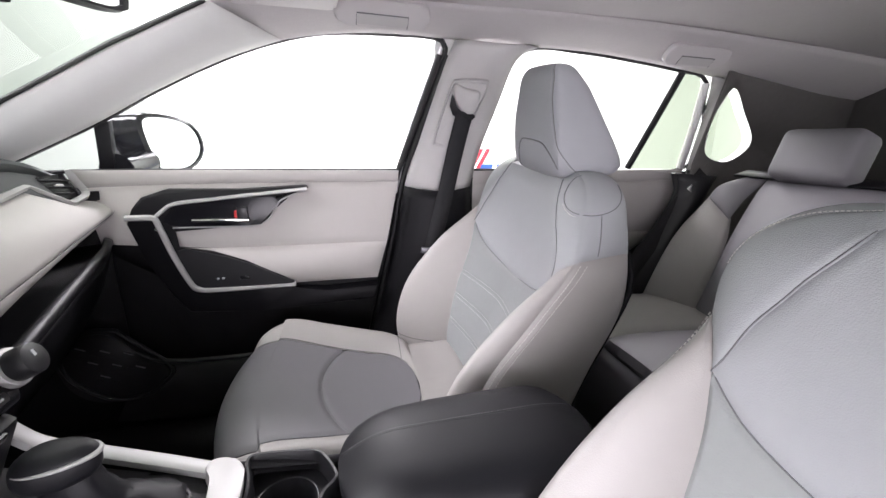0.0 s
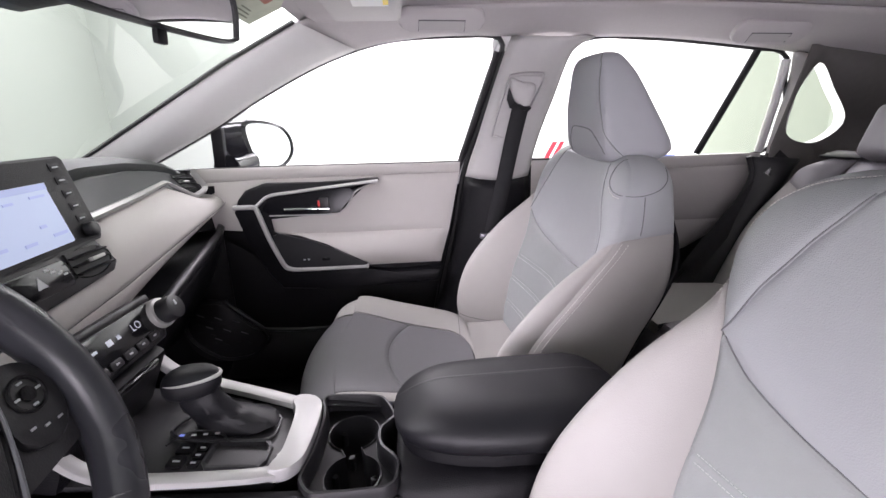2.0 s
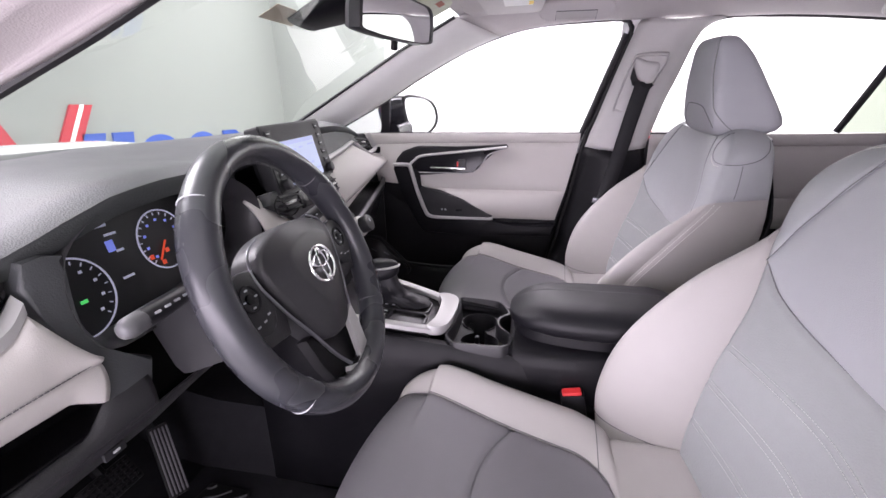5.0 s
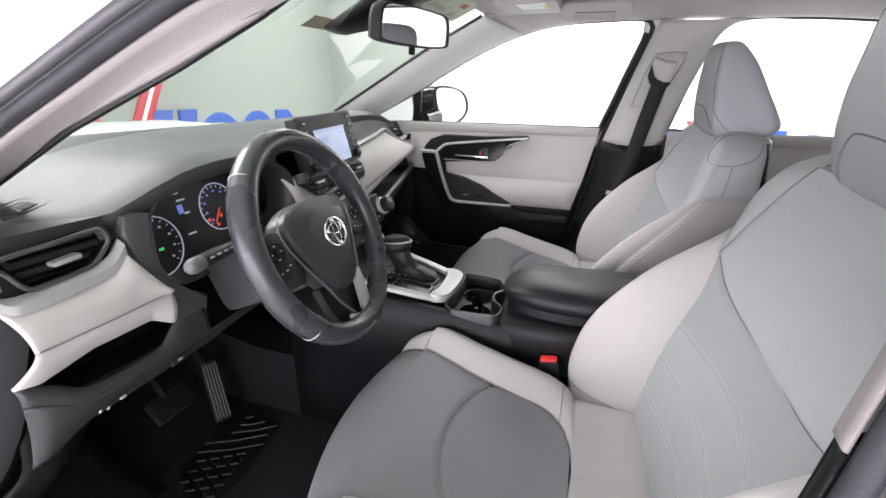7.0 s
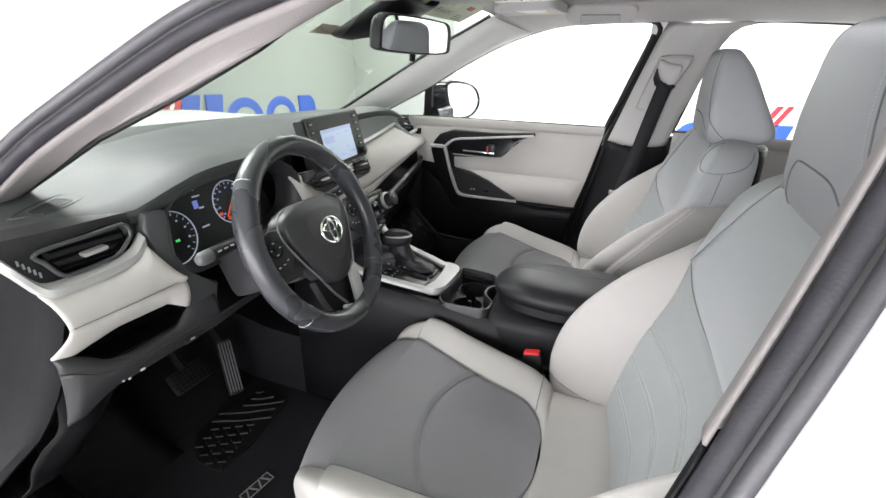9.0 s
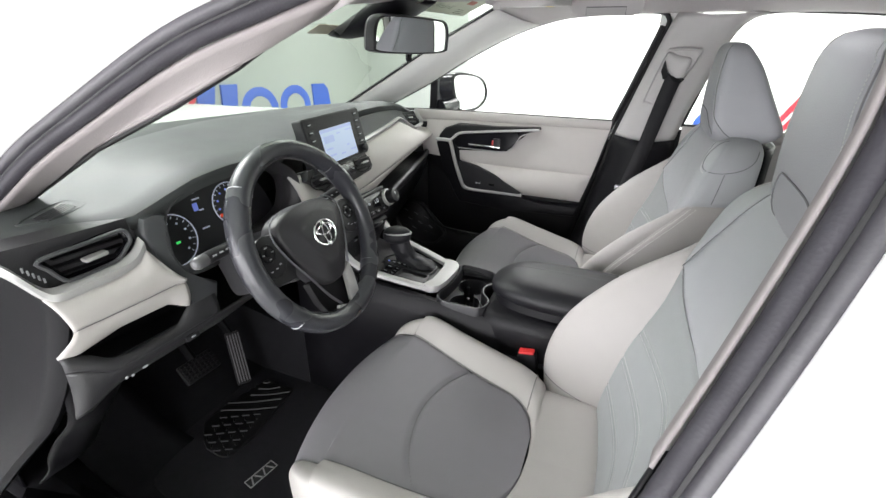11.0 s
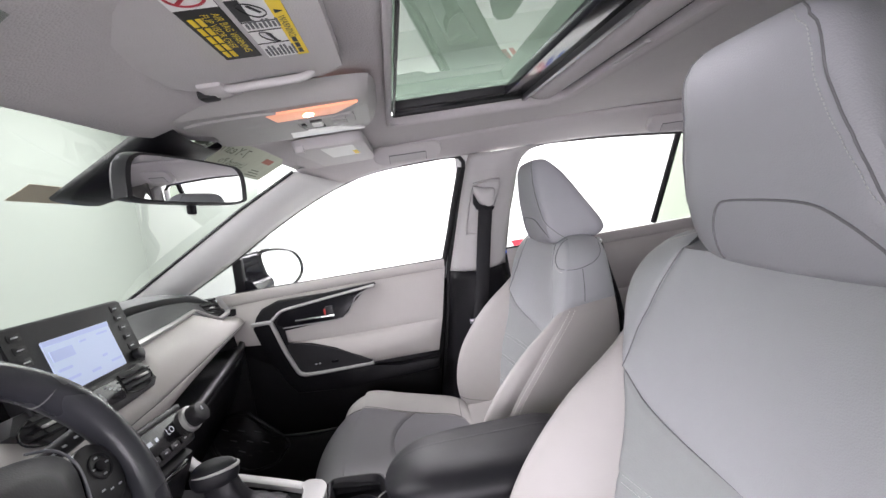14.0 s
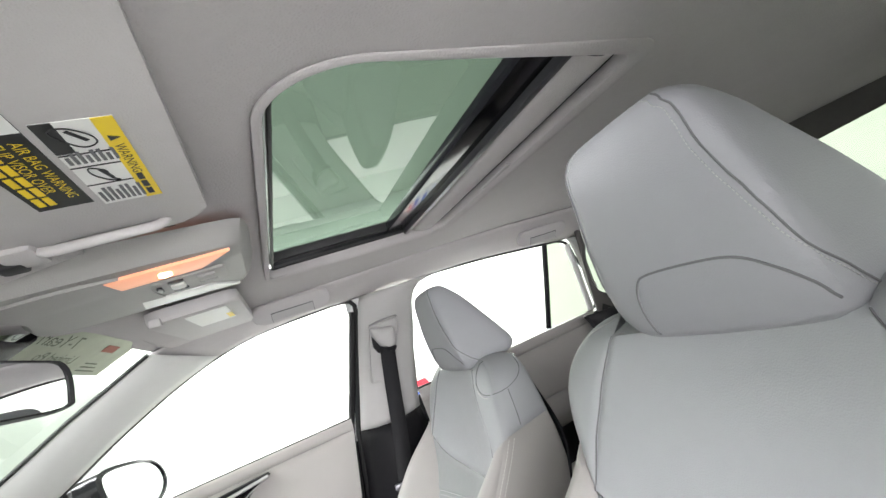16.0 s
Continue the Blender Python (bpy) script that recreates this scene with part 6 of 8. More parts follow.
def shrink(pts, d):
    """The outline moved inwards by about d."""
    out = []
    for k, (x, y) in enumerate(pts):
        a, b = Vector(pts[k - 1]), Vector(pts[(k + 1) % len(pts)])
        n = Vector((a.y - b.y, b.x - a.x)).normalized()
        if n.dot(CUP - Vector((x, y))) < 0:
            n = -n
        out.append((x + n.x * d, y + n.y * d))
    return out


inn = shrink(ring, 0.009)
loft("tray_rim", [[Vector((x, y, 0.735)) for x, y in shrink(ring, -0.003)], [Vector((x, y, 0.772)) for x, y in ring], [Vector((x, y, 0.778)) for x, y in shrink(ring, 0.002)], [Vector((x, y, 0.7785)) for x, y in shrink(ring, 0.0055)], [Vector((x, y, 0.774)) for x, y in shrink(ring, 0.008)], [Vector((x, y, 0.745)) for x, y in inn]], SATIN, ch, "black cup holder tray", closed=True)
# two cup wells joined by a slot, sunk into a deck
eight = []
for s in (-1, 1):
    for k in range(33):
        a = radians(22 + 316 * k / 32)
        eight.append((CUP.x - 0.004 * s + s * 0.0385 * math.sin(a), CUP.y - 0.004 + s * (0.044 - 0.0385 * math.cos(a))))
deck = bmesh.new()
loops = []
for pts in (inn, eight):
    vs = [deck.verts.new((x, y, 0.749)) for x, y in pts]
    loops.append([deck.edges.new((vs[k], vs[(k + 1) % len(vs)])) for k in range(len(vs))])
bmesh.ops.triangle_fill(deck, use_beauty=True, edges=loops[0] + loops[1])
bmesh.ops.recalc_face_normals(deck, faces=deck.faces)
part("tray_deck", deck, BLACK, ch, smooth=False)
loft("cup_well", [[Vector((CUP.x + (x - CUP.x) * f, CUP.y + (y - CUP.y) * f, z)) for x, y in eight] for f, z in ((1.03, 0.748), (1.025, 0.7525), (0.99, 0.7525), (0.975, 0.745), (0.93, 0.682))], SATIN, ch, "deep black cup well", closed=True)
mesh("tray_floor", [Vector((CUP.x + (x - CUP.x) * 0.94, CUP.y + (y - CUP.y) * 0.94, 0.684)) for x, y in eight], [tuple(range(len(eight)))], BLACK, ch)
for y in (-0.070, 0.018):
    for a in (20, 140, 260):
        part("cup_finger", box_bm(0.010, 0.009, 0.024, 0.003, m=pose(CUP.x + 0.033 * math.cos(radians(a)), y + 0.033 * math.sin(radians(a)), 0.722, 0, 0, a)), SATIN, ch)
# armrest lid: blunt rounded front, padded top over a thin lower shell
lid, under, line_pts = [], [], []
for i in range(40):
    t = i / 39
    x = 0.2195 + 0.328 * (1 - math.cos(math.pi * t)) / 2
    w = float(np.interp(x, [0.2195, 0.2215, 0.226, 0.234, 0.246, 0.268, 0.30, 0.35, 0.42, 0.50, 0.525, 0.540, 0.5475], [0.012, 0.028, 0.044, 0.058, 0.070, 0.082, 0.092, 0.099, 0.101, 0.100, 0.090, 0.065, 0.03]))
    top = 0.848 - 0.030 * max(0.0, (0.30 - x) / 0.08) ** 2 - 0.012 * max(0.0, (x - 0.48) / 0.07) ** 2
    low = 0.793 + 0.006 * max(0.0, (0.33 - x) / 0.10) ** 1.5
    mid = CON_Y + 0.003
    zz = low + 0.017
    row = []
    for j in range(32):
        an = 2 * math.pi * j / 32
        c, s_ = math.cos(an), math.sin(an)
        if s_ > 0:
            row.append(Vector((x, mid + w * math.copysign(abs(c) ** 0.55, c), zz + (top - zz) * abs(s_) ** 0.8)))
        else:
            row.append(Vector((x, mid + (w - 0.004) * math.copysign(abs(c) ** 0.35, c), zz - (zz - low) * abs(s_) ** 0.6 - 0.0015)))
    lid.append(row)
    if 2 < i < 36:
        line_pts.append(Vector((x, mid + 0.018, top - 0.0006)))
    wu = max(0.01, w - 0.014)
    under.append([Vector((x + 0.012, mid + wu, 0.66)), Vector((x + 0.008, mid + wu - 0.001, 0.76)), Vector((x + 0.008, mid + wu - 0.006, 0.792)), Vector((x + 0.008, mid - wu + 0.006, 0.792)), Vector((x + 0.008, mid - wu + 0.001, 0.76)), Vector((x + 0.012, mid - wu, 0.66))])
armrest = new("armrest")
armrest.parent = con
loft("armrest_pad", lid, ARM, armrest, "padded black leather armrest lid", closed=True, caps=True)
tube("armrest_seam", line_pts, 0.0008, INK, armrest, k=5)
stitches("armrest_stitch", [p + Vector((0, 0.004, 0.0002)) for p in line_pts], SEAM, armrest, 0.0045, 0.003, 0.0005)
loft("console_shoulder", [[Vector((x, CON_Y + y * k, z)) for y, z in ((-0.124, 0.60), (-0.120, 0.740), (-0.114, 0.762), (-0.098, 0.772), (0.098, 0.772), (0.114, 0.762), (0.120, 0.740), (0.124, 0.60))] for x, k in ((0.222, 0.80), (0.232, 0.84), (0.26, 0.86), (0.34, 0.87), (0.60, 0.87))], BLACK, con, "smooth black console shoulder", thick=0.004)
loft("armrest_box", under, BLACK, con, "black console box under the armrest", thick=0.004)

# gear lever
gear = thing("gear_lever", "black leather gear lever with silver edge and gaiter", "gear lever")
rws = []
for z, rx, ry, dx, dy in ((0.786, 0.058, 0.033, 0.022, 0.016), (0.795, 0.055, 0.031, 0.018, 0.016), (0.799, 0.046, 0.027, 0.010, 0.014), (0.808, 0.041, 0.025, 0.004, 0.012), (0.811, 0.035, 0.023, -0.004, 0.010), (0.822, 0.031, 0.021, -0.009, 0.006), (0.828, 0.031, 0.023, -0.012, 0.003), (0.842, 0.029, 0.021, -0.018, 0.001), (0.868, 0.027, 0.019, -0.022, 0.0)):
    rws.append([Vector((-0.040 + dx + rx * math.copysign(abs(math.cos(2 * math.pi * j / 48)) ** 0.8, math.cos(2 * math.pi * j / 48)) * (1 + 0.035 * math.sin(7 * 2 * math.pi * j / 48 + 260 * z)), 0.004 + dy + ry * math.copysign(abs(math.sin(2 * math.pi * j / 48)) ** 0.8, math.sin(2 * math.pi * j / 48)) * (1 + 0.035 * math.sin(9 * 2 * math.pi * j / 48 + 190 * z)), z)) for j in range(48)])
loft("gaiter", rws, ARM, gear, "creased black leather gaiter", closed=True)
surround = [(-0.100, -0.010), (-0.080, 0.040), (-0.060, 0.054), (0.030, 0.034), (0.042, 0.020), (0.040, -0.018), (0.020, -0.024), (-0.060, -0.026)]
tube("gaiter_surround", [on_panel(x, y, -0.003) for x, y in smooth_loop(surround, 40) + [smooth_loop(surround, 40)[0]]], 0.0026, SATIN, gear, "satin black gaiter surround", k=6)
rws = []
KN = pose(-0.064, 0.001, 0.873, 0, 4, 0) @ Matrix.Diagonal((0.88, 0.86, 0.90, 1))
for t in range(17):
    la = math.pi * (t / 16 - 0.5)
    rr = max(0.02, math.cos(la)) ** 0.58
    lift = math.copysign(abs(math.sin(la)) ** 0.85, la)
    rws.append([KN @ Vector((0.046 * rr * math.copysign(abs(math.cos(2 * math.pi * j / 32)) ** 0.85, math.cos(2 * math.pi * j / 32)), 0.029 * rr * math.sin(2 * math.pi * j / 32) * (1 - 0.20 * math.cos(2 * math.pi * j / 32)), 0.021 * lift * (1.3 if la < 0 else 1.12) + 0.006 * math.cos(2 * math.pi * j / 32) * rr)) for j in range(32)])
loft("lever_knob", rws, ARM, gear, "black leather lever knob", closed=True, caps=True)
tube("knob_trim", [KN @ Vector((0.0448 * math.cos(a), 0.0283 * math.sin(a) * (1 - 0.20 * math.cos(a)), 0.008 + 0.006 * math.cos(a))) for a in [radians(-135 + 270 * k / 29) for k in range(30)]], lambda t: 0.0010 + 0.0020 * math.sin(math.pi * t), SILVER, gear, "silver edge")
gate = [(-0.092, -0.028), (-0.080, -0.006), (-0.058, 0.004), (-0.030, -0.002), (-0.014, -0.018)]
tube("gate_edge", curve([on_panel(x, y - 0.012, -0.001) for x, y in gate], 24), 0.0016, SATIN, gear)
for k in range(4):
    part("gate_mark", box_bm(0.006, 0.0035, 0.001, 0, m=GP @ pose(-0.030 + 0.015 * k, 0.000 + 0.002 * k, 0.001)), MARK if k else BLUELIT, gear)

# belt buckle beside the driver's seat
bk = thing("seat_belt_buckle", "black seat belt buckle with a red button", "buckle")
BM = axes((0.343, -0.144, 0.680), (1, 0, 0.18), (0, 1, 0))
part("buckle_body", box_bm(0.042, 0.024, 0.06, 0.005, m=BM), BLACK, bk)
part("buckle_button", box_bm(0.034, 0.018, 0.014, 0.003, m=BM @ pose(0, 0, 0.028)), RED, bk, "red release button")
part("buckle_stalk", box_bm(0.026, 0.012, 0.12, 0.004, m=BM @ pose(0.01, 0, -0.085)), BLACK, bk)

# pedals and mats
for nm, pm, sx, sy, lab in (("accelerator_pedal", axes((-0.540, -0.196, 0.452), (0.35, 0.92, -0.12), (-0.44, 0.27, 0.86)), 0.042, 0.165, "ribbed black accelerator pedal"),
                            ("brake_pedal", axes((-0.562, -0.305, 0.492), (0.05, 1, 0.02), (-0.62, 0.05, 0.78)), 0.105, 0.060, "black rubber brake pedal")):
    pd = thing(nm, lab, "pedal")
    part("pedal_pad", box_bm(sx, sy, 0.014, 0.006, m=pm), RUBBER, pd)
    if nm[0] == "a":
        for k in range(5):
            part("pedal_rib", box_bm(0.0032, sy * 0.92, 0.004, 0.001, m=pm @ pose(-0.016 + 0.008 * k, 0, 0.008)), GREY_D, pd)
    else:
        for k in range(5):
            for q in range(8):
                part("pedal_stud", box_bm(0.008, 0.006, 0.004, 0.001, m=pm @ pose(-0.042 + 0.012 * q, -0.022 + 0.011 * k, 0.008)), BLACK, pd)
    root = pm @ Vector((0, sy * 0.4, -0.005))
    tube("pedal_arm", [root, root + Vector((-0.10, 0, 0.14)), root + Vector((-0.16, 0, 0.28))], 0.012, BLACK, pd)
mat_ob = thing("floor_mat", "black carpet floor mat with a rubber heel pad", "mat")
ring = smooth_loop([(-0.640, -0.372), (-0.655, -0.330), (-0.664, -0.240), (-0.650, -0.216), (-0.600, -0.216), (-0.562, -0.210), (-0.538, -0.150), (-0.520, -0.116), (-0.480, -0.108), (-0.292, -0.121), (-0.05, -0.14), (0.0, -0.2), (0.02, -0.40), (-0.02, -0.54), (-0.20, -0.57), (-0.44, -0.555), (-0.470, -0.500), (-0.500, -0.436)], 110)
part("mat_carpet", plate_bm(ring, 0.012, Matrix.Translation((0, 0, 0.352)), 0.004), MATCLOTH, mat_ob)
heel = [(-0.466, -0.166), (-0.360, -0.172), (-0.347, -0.250), (-0.333, -0.350), (-0.343, -0.428), (-0.362, -0.436), (-0.418, -0.432), (-0.449, -0.416), (-0.494, -0.374), (-0.498, -0.327), (-0.490, -0.295)]
pad_ob = part("heel_pad", plate_bm(heel[::-1], 0.006, Matrix.Translation((0, 0, 0.364)), 0.002), RUBBER, mat_ob, "moulded black rubber heel pad")
for (x0, y0), (x1, y1) in (((-0.464, -0.184), (-0.447, -0.174)), ((-0.455, -0.211), (-0.402, -0.181)), ((-0.457, -0.242), (-0.360, -0.184)), ((-0.494, -0.293), (-0.363, -0.217)), ((-0.489, -0.322), (-0.350, -0.248))):
    a, b = Vector((x0, y0, 0.371)), Vector((x1, y1, 0.371))
    tube("heel_rib", [a, a.lerp(b, 0.5) + Vector((0.002, -0.004, 0)), b], 0.0028, RIB, pad_ob, k=6)
# chevron studs over the lower half, slanting with the ribs
def inside(x, y):
    hit = False
    for (ax, ay), (bx, by) in zip(heel, heel[1:] + heel[:1]):
        if (ay > y) != (by > y) and x < (bx - ax) * (y - ay) / (by - ay) + ax:
            hit = not hit
    return hit


for r in range(6):
    for q in range(7):
        x, y = -0.486 + 0.026 * q + 0.006 * r, -0.356 + 0.016 * q - 0.030 * r
        if not (inside(x - 0.010, y - 0.004) and inside(x + 0.012, y + 0.006)) or y > -0.262 + 0.55 * (x + 0.36):
            continue
        part("heel_stud", box_bm(0.019, 0.0036, 0.005, 0.001, m=pose(x, y, 0.3715, 0, 0, 29)), RIB, pad_ob)
        if inside(x + 0.010, y - 0.016):
            part("heel_stud", box_bm(0.013, 0.0030, 0.004, 0.001, m=pose(x + 0.009, y - 0.011, 0.3710, 0, 0, -38)), RUBBER, pad_ob)
BADGE = pose(-0.228, -0.432, 0.3665, 0, 0, 80)
plate = part("mat_badge", box_bm(0.075, 0.026, 0.003, 0.001, m=BADGE), INK, mat_ob, "small plain metal badge")
for y in (-0.0125, 0.0125):
    part("badge_edge", box_bm(0.076, 0.0022, 0.002, 0.0005, m=BADGE @ pose(0, y, 0.002)), SILVER, plate)
for x in (-0.037, 0.037):
    part("badge_edge", box_bm(0.0022, 0.026, 0.002, 0.0005, m=BADGE @ pose(x, 0, 0.002)), SILVER, plate)
for k in range(4):
    part("badge_bar", box_bm(0.0035, 0.021, 0.002, 0.0005, m=BADGE @ pose(-0.024 + 0.016 * k, 0, 0.002, 0, 0, 24 if k % 2 else -24)), SILVER, plate)
# footrest beside the mat
rows = [[Vector((x, y, z)) for y in (-0.60, -0.56, -0.46, -0.42)] for x, z in ((-0.80, 0.60), (-0.70, 0.475), (-0.60, 0.395), (-0.50, 0.362), (-0.44, 0.354))]
tagged(loft("footrest", rows, CARPET, None, thick=0.01), "black carpeted footrest beside the pedals", "footrest", kind="structure")
# ---- passenger front door ----
door = thing("door_1", "passenger door with pale leather upper, black lower trim and silver pull", "door", kind="structure")
DY = 0.705


def door_pt(x, z, inset=0.0):
    return Vector((x, DY + 0.012 * max(0, (0.9 - z) / 0.3) - inset, z))


def zone(name, a, b, mat, label, bulge=0.01, seam=0.002, n=30, m=16, inset=0.0, low=None):
    return pillow(name, [door_pt(x, z, inset) for x, z in a], [door_pt(x, z, inset if low is None else low) for x, z in b], mat, door, label, bulge, seam, n, m, out=(0, -1, 0))


zone("belt_rail", [(-0.36, 1.128), (-0.1, 1.126), (0.41, 1.118)], [(-0.36, 1.088), (-0.1, 1.092), (0.408, 1.088)], LIGHT_LIT, "pale soft belt rail", 0.006)
zone("upper_trim", [(-0.34, 1.088), (-0.1, 1.092), (0.408, 1.088)], [(-0.31, 0.955), (-0.02, 0.93), (0.37, 0.925)], LIGHT_LIT, "pale grey leather door upper", 0.012, low=0.022)
zone("elbow_trim", [(-0.18, 0.94), (-0.02, 0.93), (0.37, 0.925)], [(-0.14, 0.82), (0.12, 0.822), (0.34, 0.820)], LIGHT_LIT, "pale grey leather elbow pad", 0.018, inset=0.022, low=0.022)
zone("lower_trim", [(-0.38, 0.98), (-0.16, 0.84), (0.12, 0.822), (0.345, 0.82)], [(-0.50, 0.42), (-0.2, 0.38), (0.1, 0.38), (0.26, 0.40)], BLACK, "black plastic lower door trim", 0.012)
# raised pull frame
frame_out = [(-0.243, 1.004), (-0.228, 1.040), (-0.205, 1.066), (-0.155, 1.083), (0.0, 1.079), (0.165, 1.085), (0.170, 1.078), (0.130, 1.064), (0.100, 1.050), (0.070, 1.002), (0.036, 0.988), (-0.150, 0.990),
             (-0.146, 0.937), (-0.072, 0.926), (0.006, 0.898), (0.086, 0.853), (0.122, 0.829), (0.10, 0.812), (0.20, 0.80), (0.34, 0.806), (0.33, 0.765), (0.034, 0.758), (-0.138, 0.770), (-0.17, 0.815), (-0.216, 0.913)]
DM = axes((0, DY + 0.008, 0), (1, 0, 0), (0, 0, 1))
part("pull_frame", plate_bm(frame_out[::-1], 0.050, DM, 0.008, 3), BLACK, door, "black plastic pull and armrest frame")
sil = curve([(0.168, DY - 0.043, 1.078), (0.05, DY - 0.046, 1.068), (-0.06, DY - 0.047, 1.058), (-0.135, DY - 0.050, 1.050), (-0.160, DY - 0.055, 1.035), (-0.175, DY - 0.058, 1.022)], 40)
def ribbon(name, pts, w, mat, parent, label, up=(0, 0, 1), d=0.006):
    rws = []
    for k, p in enumerate(pts):
        t = (pts[min(k + 1, len(pts) - 1)] - pts[max(k - 1, 0)]).normalized()
        out = Vector((0, -1, 0))
        acr = t.cross(out).normalized()
        rws.append([p + acr * w - out * d, p + acr * w, p + acr * w * 0.5 + out * d * 0.6, p - acr * w * 0.5 + out * d * 0.6, p - acr * w, p - acr * w - out * d])
    return loft(name, rws, mat, parent, label, closed=True, caps=True)
ribbon("silver_line", sil, 0.0045, SILVER, door, "satin silver pull trim")
sil2 = curve([(-0.235, DY - 0.062, 1.022), (-0.180, DY - 0.062, 1.020), (-0.172, DY - 0.060, 1.005), (-0.150, DY - 0.055, 0.92), (-0.124, DY - 0.050, 0.848), (-0.108, DY - 0.048, 0.832), (-0.06, DY - 0.046, 0.828), (0.122, DY - 0.044, 0.827)], 60)
ribbon("silver_line", sil2, 0.0065, SILVER, door, "satin silver pull trim")
edge_line = curve([(x, DY - 0.0435, z) for x, z in ((0.166, 1.0755), (0.130, 1.0635), (0.101, 1.049), (0.086, 1.026), (0.068, 1.003), (0.036, 0.9895), (-0.05, 0.990), (-0.146, 0.992))], 60)
tube("frame_edge", edge_line, 0.0022, SILVER, door, "thin silver frame edge", k=6)
part("handle_cup", plate_bm(smooth_loop([(-0.150, 1.000), (-0.145, 1.035), (-0.115, 1.047), (0.088, 1.060), (0.060, 1.004), (0.032, 0.992)], 40)[::-1], 0.003, axes((0, DY - 0.043, 0), (1, 0, 0), (0, 0, 1))), GLOSS, door, "gloss black handle recess")
part("door_handle", box_bm(0.128, 0.016, 0.009, 0.004, m=pose(-0.036, DY - 0.052, 1.008, 0, 2)), CHROME, door, "chrome door handle")
part("lock_surround", box_bm(0.026, 0.010, 0.032, 0.003, m=pose(0.012, DY - 0.050, 1.022)), SATIN, door)
part("lock_tab", box_bm(0.006, 0.012, 0.018, 0.002, m=pose(-0.002, DY - 0.052, 1.022)), RED, door, "red lock marker")
part("switch_panel", plate_bm(smooth_loop([(-0.143, 0.934), (-0.072, 0.924), (0.006, 0.896), (0.086, 0.852), (0.115, 0.832), (-0.10, 0.836)], 40)[::-1], 0.004, axes((0, DY - 0.043, 0), (1, 0, 0), (0, 0, 1)), 0.001), SATIN, door, "satin black switch panel")
for x in (-0.062, -0.050, 0.0):
    part("switch_mark", box_bm(0.006, 0.002, 0.004, 0, m=pose(x, DY - 0.0482, 0.858)), MARK, door)
part("window_switch", box_bm(0.022, 0.006, 0.008, 0.002, m=pose(0.0, DY - 0.049, 0.856)), GLOSS, door)
# map pocket and speaker
spk = smooth_loop([(-0.455, 0.69), (-0.43, 0.735), (-0.33, 0.738), (-0.277, 0.69), (-0.21, 0.62), (-0.246, 0.56), (-0.363, 0.545), (-0.43, 0.59)], 50)
part("speaker_grille", plate_bm(spk[::-1], 0.022, axes((0, 0.685, 0), (1, 0, 0), (0, 0, 1)), 0.006), SATIN, door, "black speaker grille")
rim_line = curve([(-0.431, 0.660, 0.728), (-0.394, 0.660, 0.742), (-0.316, 0.660, 0.743), (-0.293, 0.660, 0.725), (-0.200, 0.660, 0.628), (-0.225, 0.660, 0.585), (-0.262, 0.660, 0.557), (-0.345, 0.660, 0.555), (-0.418, 0.660, 0.612), (-0.438, 0.660, 0.67), (-0.431, 0.660, 0.728)], 60)
tube("speaker_rim", rim_line, 0.005, SATIN, door, k=8)
for k in range(7):
    part("speaker_slot", box_bm(0.022, 0.002, 0.003, 0.0005, m=pose(-0.39 + 0.050 * (k % 3) + 0.02 * (k // 3), 0.660, 0.70 - 0.040 * (k // 3) - 0.012 * (k % 3), 0, 25)), GREY_D, door)
for k in range(14):
    x, z = -0.40 + 0.035 * (k % 5), 0.60 + 0.035 * (k // 5) + 0.008 * (k % 2)
    part("grille_slot", box_bm(0.016, 0.002, 0.0025, 0, m=pose(x, 0.6625, z, 0, 20)), INK, door)
zone("map_pocket", [(-0.26, 0.66), (-0.2, 0.640), (-0.02, 0.632), (0.31, 0.650)], [(-0.36, 0.47), (-0.2, 0.45), (-0.02, 0.45), (0.27, 0.46)], SATIN, "black map pocket", 0.030, 0.0, inset=0.035)
zone("pocket_lip", [(-0.42, 0.735), (-0.33, 0.742), (-0.26, 0.672), (-0.2, 0.648), (-0.02, 0.640), (0.31, 0.658)], [(-0.42, 0.728), (-0.325, 0.733), (-0.255, 0.660), (-0.2, 0.636), (-0.02, 0.628), (0.31, 0.646)], SATIN, "map pocket lip", 0.004, 0.0, inset=0.055)
# window: glass, frame, divider
pts = [(-0.275, 1.12), (0.41, 1.112), (0.455, 1.22), (0.495, 1.33), (0.525, 1.41), (0.50, 1.437), (0.40, 1.440), (0.25, 1.434), (0.141, 1.414), (0.016, 1.370), (-0.136, 1.30), (-0.266, 1.235)]
gl = mesh("pane", [side(x, z, 1, -0.03) for x, z in pts], [tuple(range(len(pts)))], WINDOW, door)
face_cabin(gl)
tri = [(-0.52, 1.12), (-0.30, 1.12), (-0.29, 1.225), (-0.43, 1.16)]
gl = mesh("corner_pane", [side(x, z, 1, -0.03) for x, z in tri], [(0, 1, 2, 3)], WINDOW, door)
face_cabin(gl)
part("window_post", box_bm(0.032, 0.02, 0.14, 0.004, m=pose(-0.283, 0.735, 1.175, 12, 8)), BLACK, door, "black window post")
edge = curve([side(x, z, 1, -0.020) for x, z in ((0.41, 1.10), (0.455, 1.22), (0.495, 1.33), (0.525, 1.41), (0.505, 1.441), (0.40, 1.445), (0.25, 1.440), (0.141, 1.420), (0.016, 1.378), (-0.136, 1.309), (-0.266, 1.241), (-0.43, 1.165), (-0.56, 1.108))], 70)
tube("window_seal", edge, 0.007, RUBBER, door)
